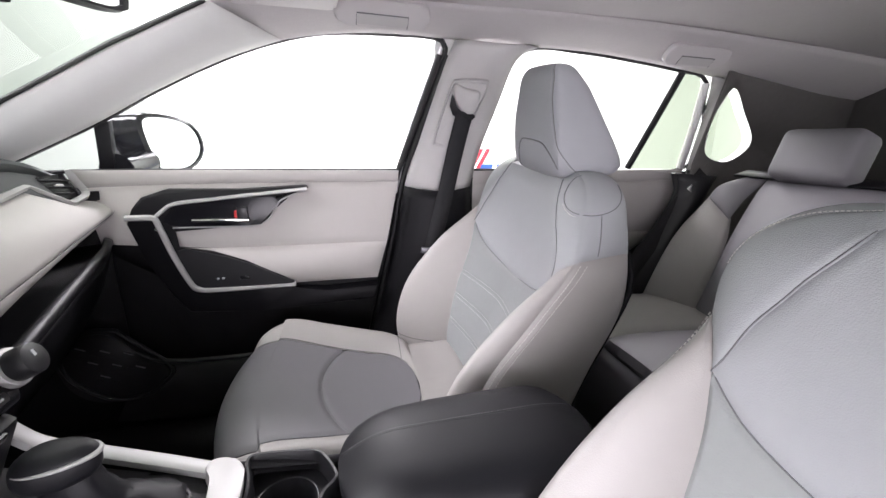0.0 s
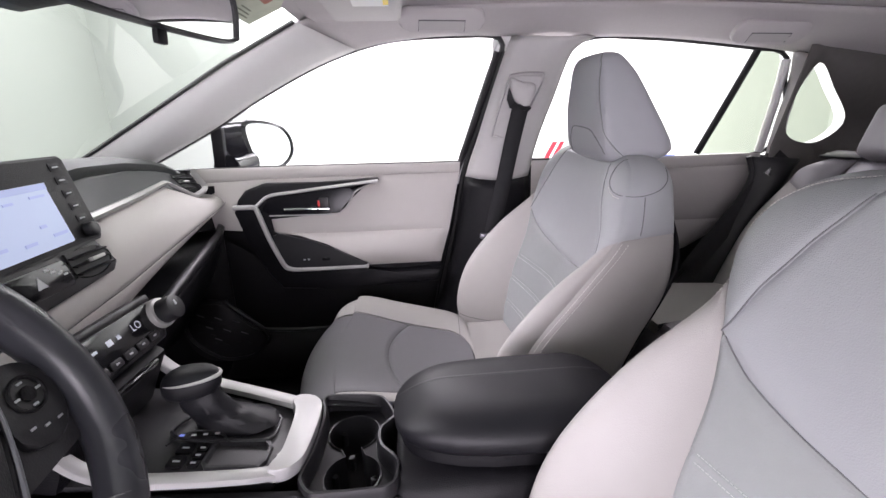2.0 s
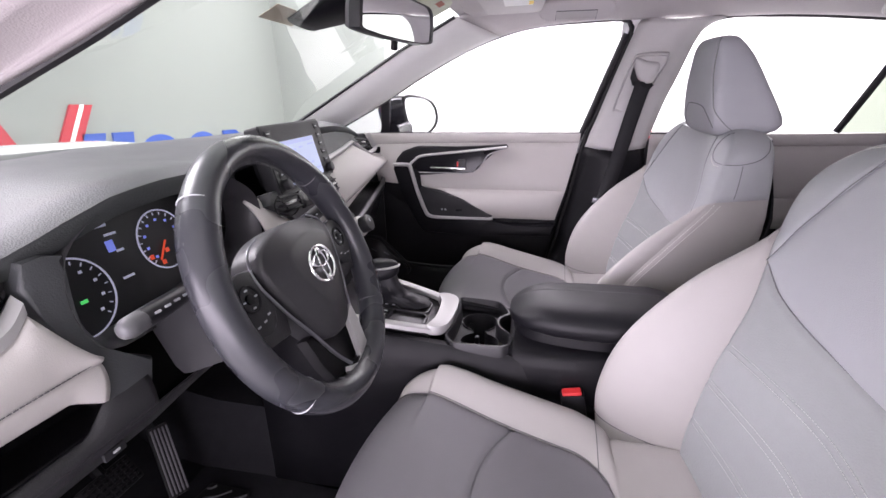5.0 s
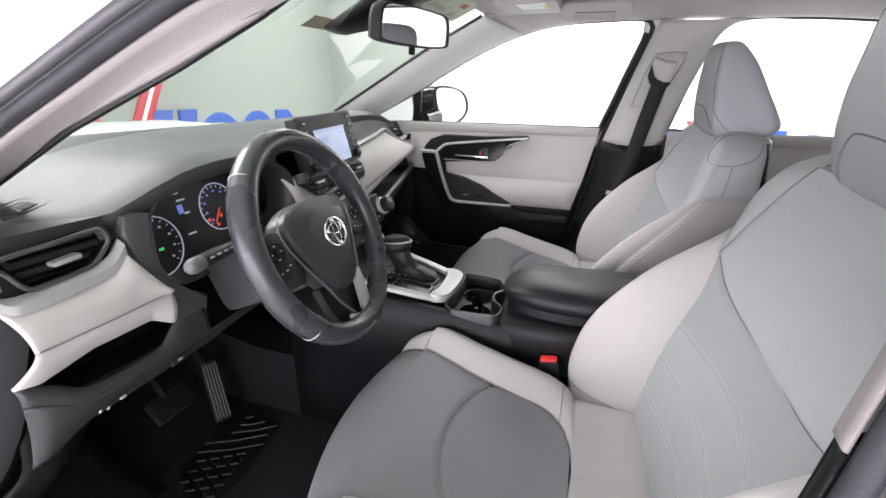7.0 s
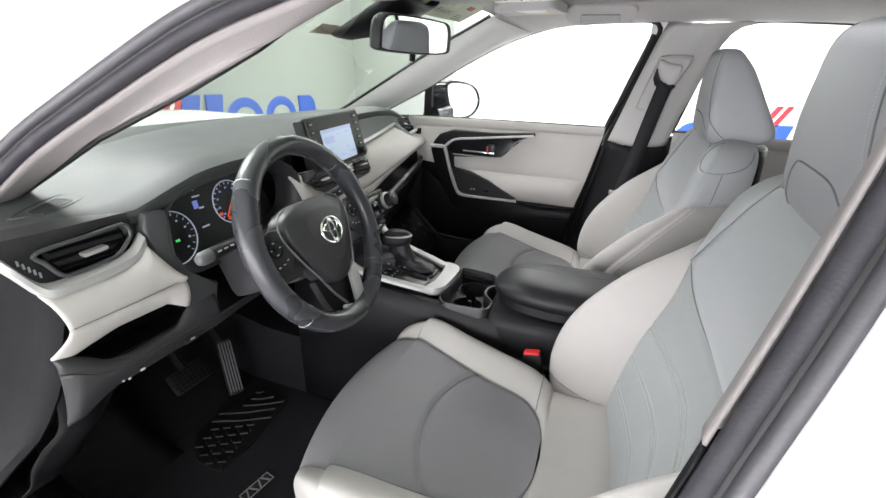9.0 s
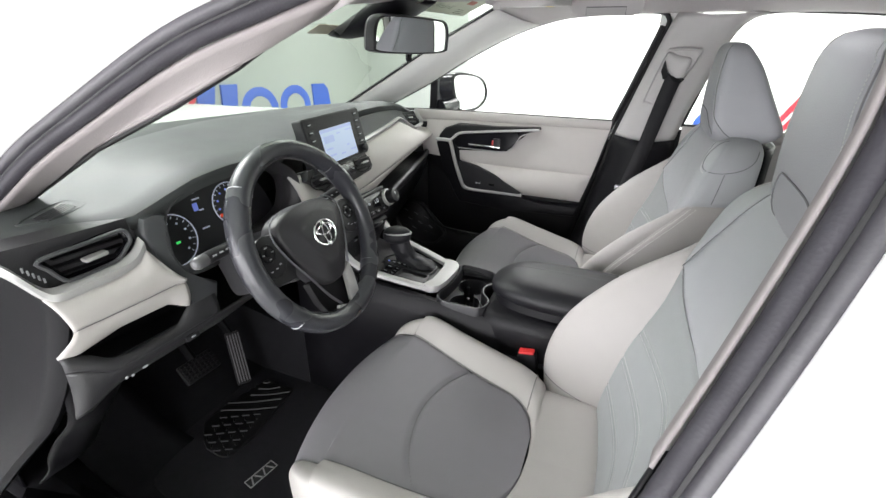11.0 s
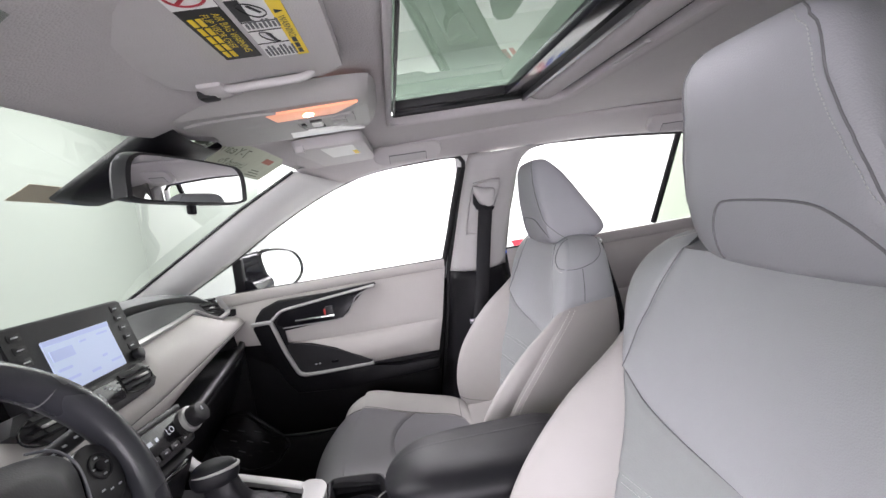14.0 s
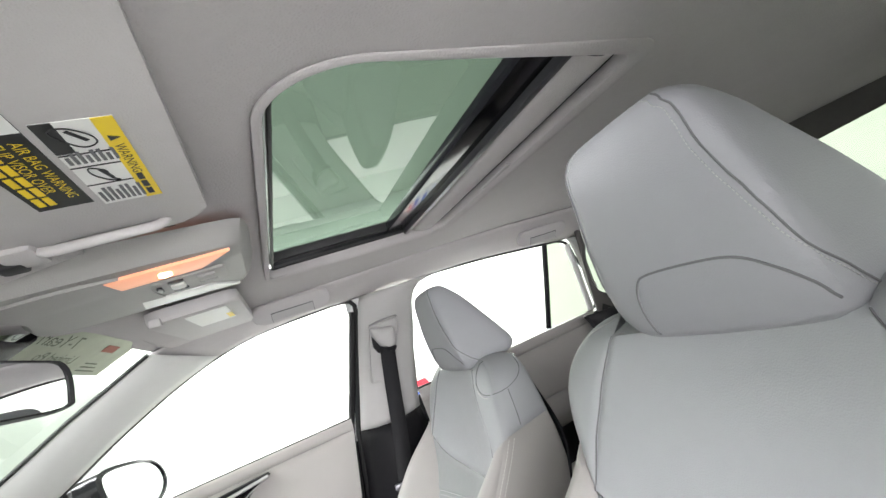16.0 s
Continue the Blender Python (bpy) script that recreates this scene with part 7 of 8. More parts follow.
tube("painted_frame", [p + Vector((0.022, 0.012, 0.0)) for p in curve([side(x, z, 1, -0.02) for x, z in ((0.41, 1.08), (0.455, 1.22), (0.495, 1.33), (0.528, 1.415))], 20)], 0.012, PAINT, door, "white painted door frame")
tube("window_seal", curve([side(x, z, 1, -0.006) for x, z in ((-0.56, 1.118), (-0.3, 1.125), (0.0, 1.122), (0.41, 1.116))], 20), 0.005, RUBBER, door)

# ---- passenger rear door ----
rdoor = thing("door_2", "rear passenger door with grey leather upper and divided window", "door", kind="structure")
def rz(x, z, i=0.0):
    return Vector((x, 0.72 - i, z))
pillow("belt_rail", [rz(0.63, 1.112), rz(1.0, 1.108), rz(1.37, 1.106)], [rz(0.63, 1.072), rz(1.0, 1.070), rz(1.365, 1.070)], LIGHT, rdoor, "pale soft belt rail", 0.006, 0.002, out=(0, -1, 0))
pillow("upper_trim", [rz(0.63, 1.072), rz(1.0, 1.070), rz(1.365, 1.070)], [rz(0.63, 0.91), rz(1.0, 0.905), rz(1.30, 0.90)], LIGHT, rdoor, "pale grey leather door upper", 0.012, 0.002, out=(0, -1, 0))
pillow("elbow_trim", [rz(0.63, 0.91), rz(1.0, 0.905), rz(1.30, 0.90)], [rz(0.64, 0.80), rz(0.9, 0.80), rz(1.15, 0.80)], LIGHT, rdoor, "pale grey leather elbow pad", 0.02, 0.002, out=(0, -1, 0))
pillow("lower_trim", [rz(0.63, 0.80), rz(1.0, 0.80), rz(1.30, 0.86)], [rz(0.66, 0.40), rz(0.9, 0.40), rz(1.15, 0.45)], BLACK, rdoor, "black plastic lower door trim", 0.012, 0.0, out=(0, -1, 0))
pts = [(0.628, 1.112), (1.375, 1.105), (1.366, 1.33), (1.33, 1.386), (1.256, 1.398), (1.038, 1.421), (0.90, 1.431), (0.77, 1.434), (0.708, 1.399), (0.668, 1.286)]
front = [(0.628, 1.112), (1.176, 1.108), (1.256, 1.398)] + pts[5:]
gl = mesh("pane", [side(x, z, 1, -0.03) for x, z in front], [tuple(range(len(front)))], WINDOW, rdoor)
face_cabin(gl)
fixed = [(1.176, 1.108), (1.375, 1.105), (1.366, 1.33), (1.33, 1.386), (1.256, 1.398)]
gl = mesh("fixed_pane", [side(x, z, 1, -0.03) for x, z in fixed], [tuple(range(len(fixed)))], PRIVACY, rdoor)
face_cabin(gl)
tube("window_seal", curve([side(x, z, 1, -0.02) for x, z in pts + pts[:1]], 70), 0.006, RUBBER, rdoor)
tube("window_post", [side(1.172, 1.11, 1, -0.025), side(1.215, 1.25, 1, -0.025), side(1.258, 1.398, 1, -0.025)], 0.010, BLACK, rdoor, "black window divider")
tube("painted_frame", [side(1.376, 1.11, 1, -0.02), side(1.366, 1.25, 1, -0.02), side(1.35, 1.37, 1, -0.02)], 0.012, PAINT, rdoor, "white painted door frame")
tube("rear_seal", [side(1.40, 0.90, 1, 0.0), side(1.402, 1.11, 1, -0.0), side(1.392, 1.25, 1, 0.0), side(1.372, 1.385, 1, 0.0)], 0.014, RUBBER, rdoor)

# ---- driver's door opening: seal and painted body edge ----
op = thing("door_opening", "driver's door opening with black rubber seal and white painted edge", "opening", kind="structure")


def opening(off, grow):
    """The opening's outline moved outwards by off and widened by grow."""
    out = []
    pts = [Vector((x, 0, z)) for x, z in [(-0.62, 0.52), (-0.60, 0.70), (-0.57, 0.88)] + D_TOP]
    for k, p in enumerate(pts):
        t = (pts[min(k + 1, len(pts) - 1)] - pts[max(k - 1, 0)]).normalized()
        nrm = Vector((-t.z, 0, t.x))
        if nrm.dot(p - Vector((0.1, 0, 0.9))) < 0:
            nrm = -nrm
        q = p + nrm * grow
        out.append(dside(q.x, q.z, off))
    return curve(out, 110)


tube("door_seal", opening(0.004, 0.0105), 0.0085, SEAL, op, "grey-black rubber door seal", k=12)
loft("seal_flange", [opening(0.005, 0.013), opening(0.008, 0.017), opening(0.012, 0.020)], RUBBER, op, "black rubber seal groove", thick=0.004)
tube("outer_seal", opening(0.013, 0.0255), 0.0075, SEAL2, op, "outer door seal, greyed in colour by the light on it", k=12)
loft("body_edge", [opening(0.012, 0.030), opening(0.022, 0.033), opening(0.044, 0.044), opening(0.070, 0.080), opening(0.07, 0.17)], PAINT, op, "white painted body edge", thick=0.004)


# ---- driver's side rear door, shut ----
rd = thing("door_3", "shut rear door on the driver side with green tinted glass", "door", kind="structure")
sill_line = [dside(x, 1.085, -0.015) for x in (0.70, 1.0, 1.3, 1.48)]
roof_line = [dside(x, z, -0.015) for x, z in ((0.74, 1.345), (1.0, 1.345), (1.25, 1.325), (1.36, 1.30))]
face_cabin(loft("door_pane", [curve(sill_line, 12), curve(roof_line, 12)], PRIVACY, rd, "green tinted door glass"))
loft("inner_panel", [curve(sill_line, 12), curve([p + Vector((0, 0.01, -0.04)) for p in sill_line], 12), curve([dside(x, 0.75, -0.03) for x in (0.66, 1.0, 1.25, 1.35)], 12), curve([dside(x, 0.40, -0.03) for x in (0.62, 0.9, 1.1, 1.2)], 12)], GREY_D, rd, "grey door panel", thick=0.006)
tube("window_divider", [dside(1.23, 1.33, -0.012), dside(1.35, 1.085, -0.012)], 0.010, RUBBER, rd, "black window divider")
tube("window_frame", curve([dside(0.70, 1.085, -0.012), dside(0.74, 1.345, -0.012), dside(1.0, 1.348, -0.012), dside(1.25, 1.328, -0.012), dside(1.36, 1.30, -0.012), dside(1.48, 1.085, -0.012)], 40), 0.010, RUBBER, rd, "black window frame")
# ---- sunroof ----
def roof_frame(x, y, drop=0.0):
    """A pose lying under the roof lining, its z axis pointing down into the cabin."""
    return axes((x, y, 1.460 + 0.083 * y - drop), (1, 0.07, 0.006), (0.07, -1, -0.083))


sun = thing("sunroof", "sunroof with dark green glass, black rails and half open cloth blind", "sunroof", kind="structure")
lx, ly = SX1 - SX0, SY1 - SY0


def lip(grow, wide, up):
    """A ring laid under the lining, wider round the rear end of the opening."""
    out = []
    for p, q in zip(sun_ring(grow, 0.0), sun_ring(wide, 0.0)):
        k = min(1.0, max(0.0, (p.x - SX1 + 0.16) / 0.12))
        c = p.lerp(q, k * k * (3 - 2 * k))
        out.append(Vector((c.x, c.y, roof_z(c.x, c.y) + up)))
    return out


loft("opening_trim", [lip(0.005, 0.024, 0.002), lip(0.0045, 0.022, -0.0012), lip(0.001, 0.014, -0.003), lip(-0.002, 0.002, -0.0025), lip(-0.004, -0.004, 0.001), sun_ring(-0.009, 0.014)], CLOTH, sun, "pale grey opening trim", closed=True, thick=0.0015)
loft("opening_seam", [lip(-0.0035, 0.0015, -0.0004), lip(-0.0045, -0.0005, 0.0016)], SEAM, sun, closed=True, thick=0.001)
loft("black_seal", [sun_ring(-0.012, 0.010, 0.02), sun_ring(-0.016, 0.012, 0.03), sun_ring(-0.020, 0.045, 0.05)], RUBBER, sun, "black rubber glass seal", closed=True, thick=0.003)
face_cabin(mesh("glass_panel", [SM @ Vector((x * (lx / 2 + 0.03), y * (ly / 2 + 0.06), 0.045)) for x, y in ((-1, -1), (1, -1), (1, 1), (-1, 1))], [(0, 1, 2, 3)], TINT, sun, "dark green tinted glass"))
part("side_rail", box_bm(lx - 0.06, 0.03, 0.02, 0.004, m=SM @ pose(-0.02, ly / 2 - 0.03, 0.03)), RUBBER, sun)
part("side_rail", box_bm(lx - 0.06, 0.012, 0.02, 0.004, m=SM @ pose(0.0, -ly / 2 - 0.055, 0.035)), RUBBER, sun)
for k in range(4):
    part("drain_rib", box_bm(lx - 0.10, 0.003, 0.006, 0.001, m=SM @ pose(-0.03, ly / 2 - 0.022 - 0.007 * k, 0.018 + 0.003 * k)), GLOSS, sun)
part("rear_rail", box_bm(0.076, ly + 0.02, 0.022, 0.005, m=SM @ pose(lx / 2 - 0.122, -0.01, 0.026)), GLOSS, sun, "black rear rail")
part("rail_step", box_bm(0.013, ly + 0.02, 0.030, 0.005, m=SM @ pose(lx / 2 - 0.104, -0.01, 0.018)), EDGE, sun)
rows = []
for k in range(9):
    t = k / 8
    x = lx / 2 - 0.092 + 0.088 * t
    z = 0.014 - 0.014 * math.sin(math.pi * min(1, t * 1.15)) ** 0.7
    rows.append([SM @ Vector((x, -ly / 2 + 0.014 + (ly - 0.028) * j / 12, z)) for j in range(13)])
loft("blind", rows, CLOTH, sun, "pale cloth sunroof blind", thick=0.004)
part("blind_grip", box_bm(0.012, 0.11, 0.006, 0.003, m=SM @ pose(lx / 2 - 0.012, 0.02, -0.003)), TRIM, sun)

# ---- sun visors ----
def visor(name, label, m, sx, sy):
    v = thing(name, label, "visor")
    part("visor_board", plate_bm(rounded(sx, sy, 0.026, 6), 0.022, m, 0.008, 3), VISOR, v)
    return v


VM = axes((0.213, -0.382, 1.4205), (1, 0.05, 0.004), (0.16, -1, -0.083))
dv = visor("sun_visor", "folded grey sun visor with airbag warning labels", VM, 0.185, 0.345)
part("visor_hinge", box_bm(0.03, 0.045, 0.02, 0.008, m=VM @ pose(-0.055, -0.165, 0.018)), VISOR, dv)
part("visor_clip", box_bm(0.020, 0.022, 0.016, 0.004, m=VM @ pose(-0.068, -0.178, 0.022)), INK, dv)
tube("visor_bar", curve([(0.163, -0.221, 1.413), (0.170, -0.226, 1.4065), (0.200, -0.231, 1.404), (0.235, -0.231, 1.404), (0.254, -0.228, 1.406), (0.262, -0.223, 1.413)], 30), 0.0048, VISOR, dv, "grey visor arm", k=10)
tube("visor_slot", curve([(0.176, -0.2165, 1.410), (0.21, -0.2175, 1.4085), (0.250, -0.2155, 1.410)], 16), 0.0035, SEAM, dv, "dark arm slot", k=8)
lab = thing("warning_label", "white, black and yellow airbag warning stickers on the visor", "label")
def stick(name, x0, x1, y0, y1, mat, lift=0.0, label=""):
    return part(name, box_bm(abs(x1 - x0), abs(y1 - y0), 0.0006, 0, m=VM @ pose((x0 + x1) / 2, (y0 + y1) / 2, 0.0226 + lift)), mat, lab, label, smooth=False)
# the label's own frame: x back, y outwards
lx0, lx1, ly0, ly1 = 0.027, 0.066, -0.094, 0.021
stick("label_sheet", lx0, lx1, ly0, ly1, WHITE)
stick("yellow_bar", lx1 - 0.011, lx1, ly0, ly1, YELLOW, 0.0004)
stick("black_end", lx0, lx0 + 0.010, ly1 - 0.034, ly1, INK, 0.0004)
for yy in (ly1 - 0.036, ly0 + 0.062, ly0 + 0.035):
    stick("rule_line", lx0, lx1 - 0.011, yy - 0.0005, yy + 0.0005, INK, 0.0005)
letters("warning_word", "WARNING", 0.0085, VM @ pose(lx1 - 0.0085, ly1 - 0.030, 0.0236, 0, 0, -90), INK, lab)
part("warning_triangle", plate_bm([(-0.003, -0.003), (0.003, -0.003), (0.0, 0.003)], 0.0004, VM @ pose(lx1 - 0.0055, ly1 - 0.022, 0.0234, 0, 0, -90)), INK, lab)
for k in range(3):
    stick("text_line", lx1 - 0.008, lx1 - 0.004, ly0 + 0.006 + 0.013 * k, ly0 + 0.016 + 0.013 * k, INK, 0.0008)
for row, (y0, y1) in enumerate(((ly0 + 0.003, ly0 + 0.031), (ly0 + 0.065, ly0 + 0.085))):
    for k in range(8):
        stick("text_line", lx0 + 0.002 + 0.0036 * k, lx0 + 0.0040 + 0.0036 * k, y0 + 0.002, y1 - (0.003 if k % 3 else 0.009), SEAM, 0.0006)
# pictograms as plain shapes
def outline_mark(points, x, y, turn):
    """A pictogram drawn as a thin closed outline with one dark bar."""
    m = VM @ pose(x, y, 0.0236, 0, 0, turn)
    tube("pictogram_line", [m @ Vector((a, b, 0)) for a, b in smooth_loop(points, 30) + [points[0]]], 0.0005, INK, lab, k=5)
    part("pictogram_bar", box_bm(0.014, 0.0025, 0.0004, 0, m=m @ pose(0, 0.002, 0)), INK, lab)


outline_mark([(-0.012, -0.004), (-0.009, 0.004), (0.004, 0.007), (0.012, 0.003), (0.011, -0.005), (0.0, -0.007)], 0.042, 0.005, -60)
outline_mark([(-0.012, -0.002), (-0.004, 0.004), (0.006, 0.001), (0.013, 0.004), (0.008, -0.002), (-0.004, -0.005)], 0.041, -0.045, -75)
mx0, mx1, my0, my1 = -0.011, 0.022, -0.086, 0.052
stick("label_sheet", mx0, mx1, my0, my1, INK)
stick("white_end", mx0, mx1, my1 - 0.036, my1, WHITE, 0.0004)
part("ban_ring", ring_bm(0.013, 0.0014, VM @ pose((mx0 + mx1) / 2, my1 - 0.018, 0.0236), 30, 5, 0.4), REDSIGN, lab)
part("ban_bar", box_bm(0.026, 0.003, 0.0006, 0, m=VM @ pose((mx0 + mx1) / 2, my1 - 0.018, 0.0236, 0, 0, 45)), REDSIGN, lab)
for k, words in enumerate(("AIR BAG WARNING", "FLIP VISOR OVER")):
    letters("warning_text", words, 0.0088, VM @ pose(mx1 - 0.0095 - 0.0085 * k, my1 - 0.044, 0.0238, 0, 0, -90), YELLOW, lab)
for k in range(2):
    for q in range(5):
        stick("text_line", mx1 - 0.0235 - 0.006 * k, mx1 - 0.0195 - 0.006 * k, my0 + 0.008 + 0.0165 * q, my0 + 0.021 + 0.0165 * q, YELLOW, 0.0006)
part("visor_slot", box_bm(0.100, 0.004, 0.004, 0.001, m=VM @ pose(0.010, -0.176, 0.0195)), SEAM, dv)
PM = axes((0.192, 0.330, 1.457), (1, 0.03, 0.0), (0.03, -1, -0.10))
pv_ = visor("sun_visor", "folded grey sun visor with a white paper label", PM, 0.145, 0.39)
part("paper_label", box_bm(0.066, 0.165, 0.0008, 0, m=PM @ pose(0.014, 0.085, 0.0226)), WHITE, pv_, "white paper label")
part("label_edge", box_bm(0.010, 0.062, 0.0008, 0, m=PM @ pose(0.042, 0.050, 0.0232)), YELLOW, pv_)
part("visor_clip", box_bm(0.018, 0.020, 0.014, 0.004, m=PM @ pose(-0.055, 0.190, 0.020)), VISOR, pv_)

# ---- overhead console with map lamps ----
oc = thing("overhead_console", "grey overhead console with lit map lamps and switches", "console")
RM = roof_frame(0.175, -0.030, 0.024)
out = smooth_loop([(-0.135, -0.10), (-0.12, 0.0), (-0.135, 0.10), (-0.05, 0.112), (0.10, 0.108), (0.128, 0.09), (0.132, 0.0), (0.128, -0.09), (0.10, -0.108), (-0.05, -0.112)], 60)
rows = [[RM @ Vector((x * f, y * f, d)) for x, y in out] for f, d in ((1.10, -0.012), (1.05, 0.004), (1.0, 0.012), (0.97, 0.016), (0.5, 0.018), (0.0, 0.018))]
loft("console_shell", rows, CONSOLE_DIM, oc, "pale grey plastic shell", closed=True)
part("glasses_lid", plate_bm(smooth_loop([(-0.120, -0.085), (-0.11, 0.0), (-0.120, 0.085), (0.01, 0.088), (0.015, 0.0), (0.01, -0.088)], 40), 0.004, RM @ pose(0, 0, 0.016), 0.002), CONSOLE_DIM, oc, "grey spectacle holder lid")
for s in (-1, 1):
    lens = part("lamp_lens", plate_bm([(-0.008, s * 0.044), (0.080, s * 0.050), (0.116, s * 0.096), (-0.014, s * 0.090)][::s], 0.005, RM @ pose(0, 0, 0.0155), 0.002), LAMPLIT if s > 0 else LENS, oc, "orange lit map lamp lens" if s > 0 else "map lamp lens")
    if s > 0:
        part("lamp_bulb", disc_bm(0.007, 0.003, RM @ pose(0.042, 0.070, 0.0215), 16), BULB, oc, "glowing bulb")
part("switch_bank", plate_bm(rounded(0.085, 0.062, 0.006), 0.004, RM @ pose(0.062, 0.005, 0.0165), 0.0015), CONSOLE_DIM, oc)
part("switch_key", plate_bm(rounded(0.016, 0.022, 0.003), 0.004, RM @ pose(0.045, 0.005, 0.0205), 0.001), WHITE, oc)
for x, y, w, h in ((0.045, 0.026, 0.018, 0.008), (0.045, -0.017, 0.018, 0.008), (0.024, 0.005, 0.006, 0.02), (0.080, 0.012, 0.022, 0.022), (0.080, -0.014, 0.022, 0.022)):
    part("switch_key", plate_bm(rounded(w, h, 0.002), 0.003, RM @ pose(x, y, 0.0205), 0.001), SATIN if w < 0.02 else CONSOLE_DIM, oc)

# ---- rear-view mirror on its pod ----
mir = thing("rear_view_mirror", "black framed rear-view mirror hanging from a sensor pod", "mirror")
MM = axes((0.018, -0.048, 1.350), (0.26, 0.963, 0.012), (0.125, 0.03, 1.0))
shape = smooth_loop([(-0.112, -0.018), (-0.104, 0.024), (-0.06, 0.033), (0.06, 0.033), (0.106, 0.026), (0.114, -0.014), (0.10, -0.029), (0.0, -0.033), (-0.10, -0.030)], 60)
rows = [[MM @ Vector((x * f, y * f, d)) for x, y in shape] for f, d in ((0.945, 0.002), (0.955, 0.0065), (1.02, 0.0065), (1.06, 0.0), (1.08, -0.008), (1.0, -0.022), (0.7, -0.034), (0.2, -0.038), (0.0, -0.038))]
loft("mirror_shell", rows, SATIN, mir, "black plastic mirror shell", closed=True)
part("mirror_face", plate_bm([(x * 0.96, y * 0.96) for x, y in shape], 0.002, MM @ pose(0, 0, 0.0025)), MIRROR, mir, "mirror glass")
part("dip_lever", box_bm(0.014, 0.016, 0.008, 0.003, m=MM @ pose(0.0, -0.042, -0.006)), BLACK, mir)
tube("mirror_arm", [MM @ Vector((0, 0.0, -0.03)), Vector((-0.05, -0.03, 1.39)), Vector((-0.06, -0.025, 1.405))], 0.010, BLACK, mir)
rows = []
for t in range(10):
    u = t / 9
    x = 0.03 - 0.20 * u
    w = 0.085 - 0.035 * u
    zc = 1.425 + 0.43 * (x - 0.0) * 0.95
    h = 0.030 * math.sin(math.pi * (0.25 + 0.75 * u)) + 0.006
    rows.append([Vector((x, -0.028 + w * math.cos(a), zc - h * max(0, math.sin(a)) ** 0.7)) for a in [math.pi * j / 14 for j in range(15)]])
loft("sensor_pod", rows, BLACK, mir, "black sensor pod behind the mirror", thick=0.003)

# ---- papers on the windscreen ----
def paper(name, label, a, b, c, mat):
    st = thing(name, label, "sticker")
    m = axes(a, b, c)
    return st, m
WSX = (0.0, 1.0, 0.03)
WSY = (0.918, 0.0, 0.395)
st, m = paper("windscreen_sticker", "beige paper sticker with faint printing on the windscreen", (-0.205, -0.105, 1.353), WSX, WSY, WHITE)
BEIGE = material("beige_paper", (0.42, 0.34, 0.27), 0.8, 0, 0.1, 60)
part("paper_sheet", box_bm(0.105, 0.042, 0.0008, 0, m=m @ pose(0.052, 0.02, -0.003)), BEIGE, st)
for k in range(3):
    part("print_line", box_bm(0.085 - 0.012 * k, 0.004, 0.0006, 0, m=m @ pose(0.052, 0.010 + 0.011 * k, -0.0039)), SEAM, st)
st, m = paper("windscreen_sticker", "pale green printed sheet seen reversed through the windscreen", (-0.047, 0.02, 1.4046), (0.0, 1.0, 0.046), (0.92, 0.0, 0.39), WHITE)
PALE = material("pale_green_sheet", (0.46, 0.50, 0.38), 0.7, 0, 0.25, 45)
FADED = material("faded_print", (0.16, 0.18, 0.13), 0.8, 0, 0.1, 60)
part("paper_sheet", box_bm(0.40, 0.092, 0.0008, 0, m=m @ pose(0.20, 0.047, -0.006)), PALE, st)
reverse = axes(m @ Vector((0.0, 0.0, -0.0050)), (0, -1, -0.046), (0.92, 0, 0.39))
letters("print_line", "7-Year/100", 0.037, reverse @ pose(-0.195, 0.056, 0), FADED, st)
letters("print_line", "Limited Po", 0.027, reverse @ pose(-0.245, 0.026, 0), FADED, st)
for k in range(3):
    part("print_bar", box_bm(0.07 - 0.012 * k, 0.003, 0.0004, 0, m=m @ pose(0.325 - 0.005 * k, 0.012 + 0.009 * k, -0.0050)), FADED, st)
part("red_block", box_bm(0.050, 0.017, 0.0006, 0, m=m @ pose(0.315, 0.068, -0.0050)), material("faded_red_print", (0.36, 0.13, 0.09), 0.8, 0, 0.2, 60), st)

# ---- grab handles ----
def grab(name, label, x0, x1, y, z):
    g = thing(name, label, "handle")
    m = axes(((x0 + x1) / 2, y, z), (1, 0.03, -0.02), (0.0, 0.62, -0.60))
    w = x1 - x0
    part("handle_plate", plate_bm(rounded(w, 0.058, 0.024, 6), 0.014, m @ pose(0, 0, -0.004) @ pose(0, 0, 0, 180), 0.006, 3), VISOR, g, "pale grey folded handle plate")
    low = m @ pose(0, 0, -0.013) @ pose(0, 0, 0, 180)
    part("grip_slot", plate_bm(rounded(w * 0.54, 0.022, 0.006), 0.006, low @ pose(0, -0.012, 0)), TRIM, g)
    tube("grip_edge", [low @ Vector((-w * 0.27, -0.026, 0.004)), low @ Vector((-w * 0.27, 0.0, 0.005)), low @ Vector((w * 0.27, 0.0, 0.005)), low @ Vector((w * 0.27, -0.026, 0.004))], 0.0016, SEAM, g, k=6)
    return g


grab("grab_handle", "pale grey grab handle above the front passenger door", 0.255, 0.450, 0.500, 1.458)
grab("grab_handle", "pale grey grab handle above the rear passenger door", 1.080, 1.280, 0.540, 1.424)

# ---- passenger seat belt ----
sb = thing("seat_belt", "black seat belt hanging from its pillar anchor", "seat belt")
AM = axes((0.562, 0.617, 1.270), (1, -0.20, 0), (0.06, -0.27, 1))
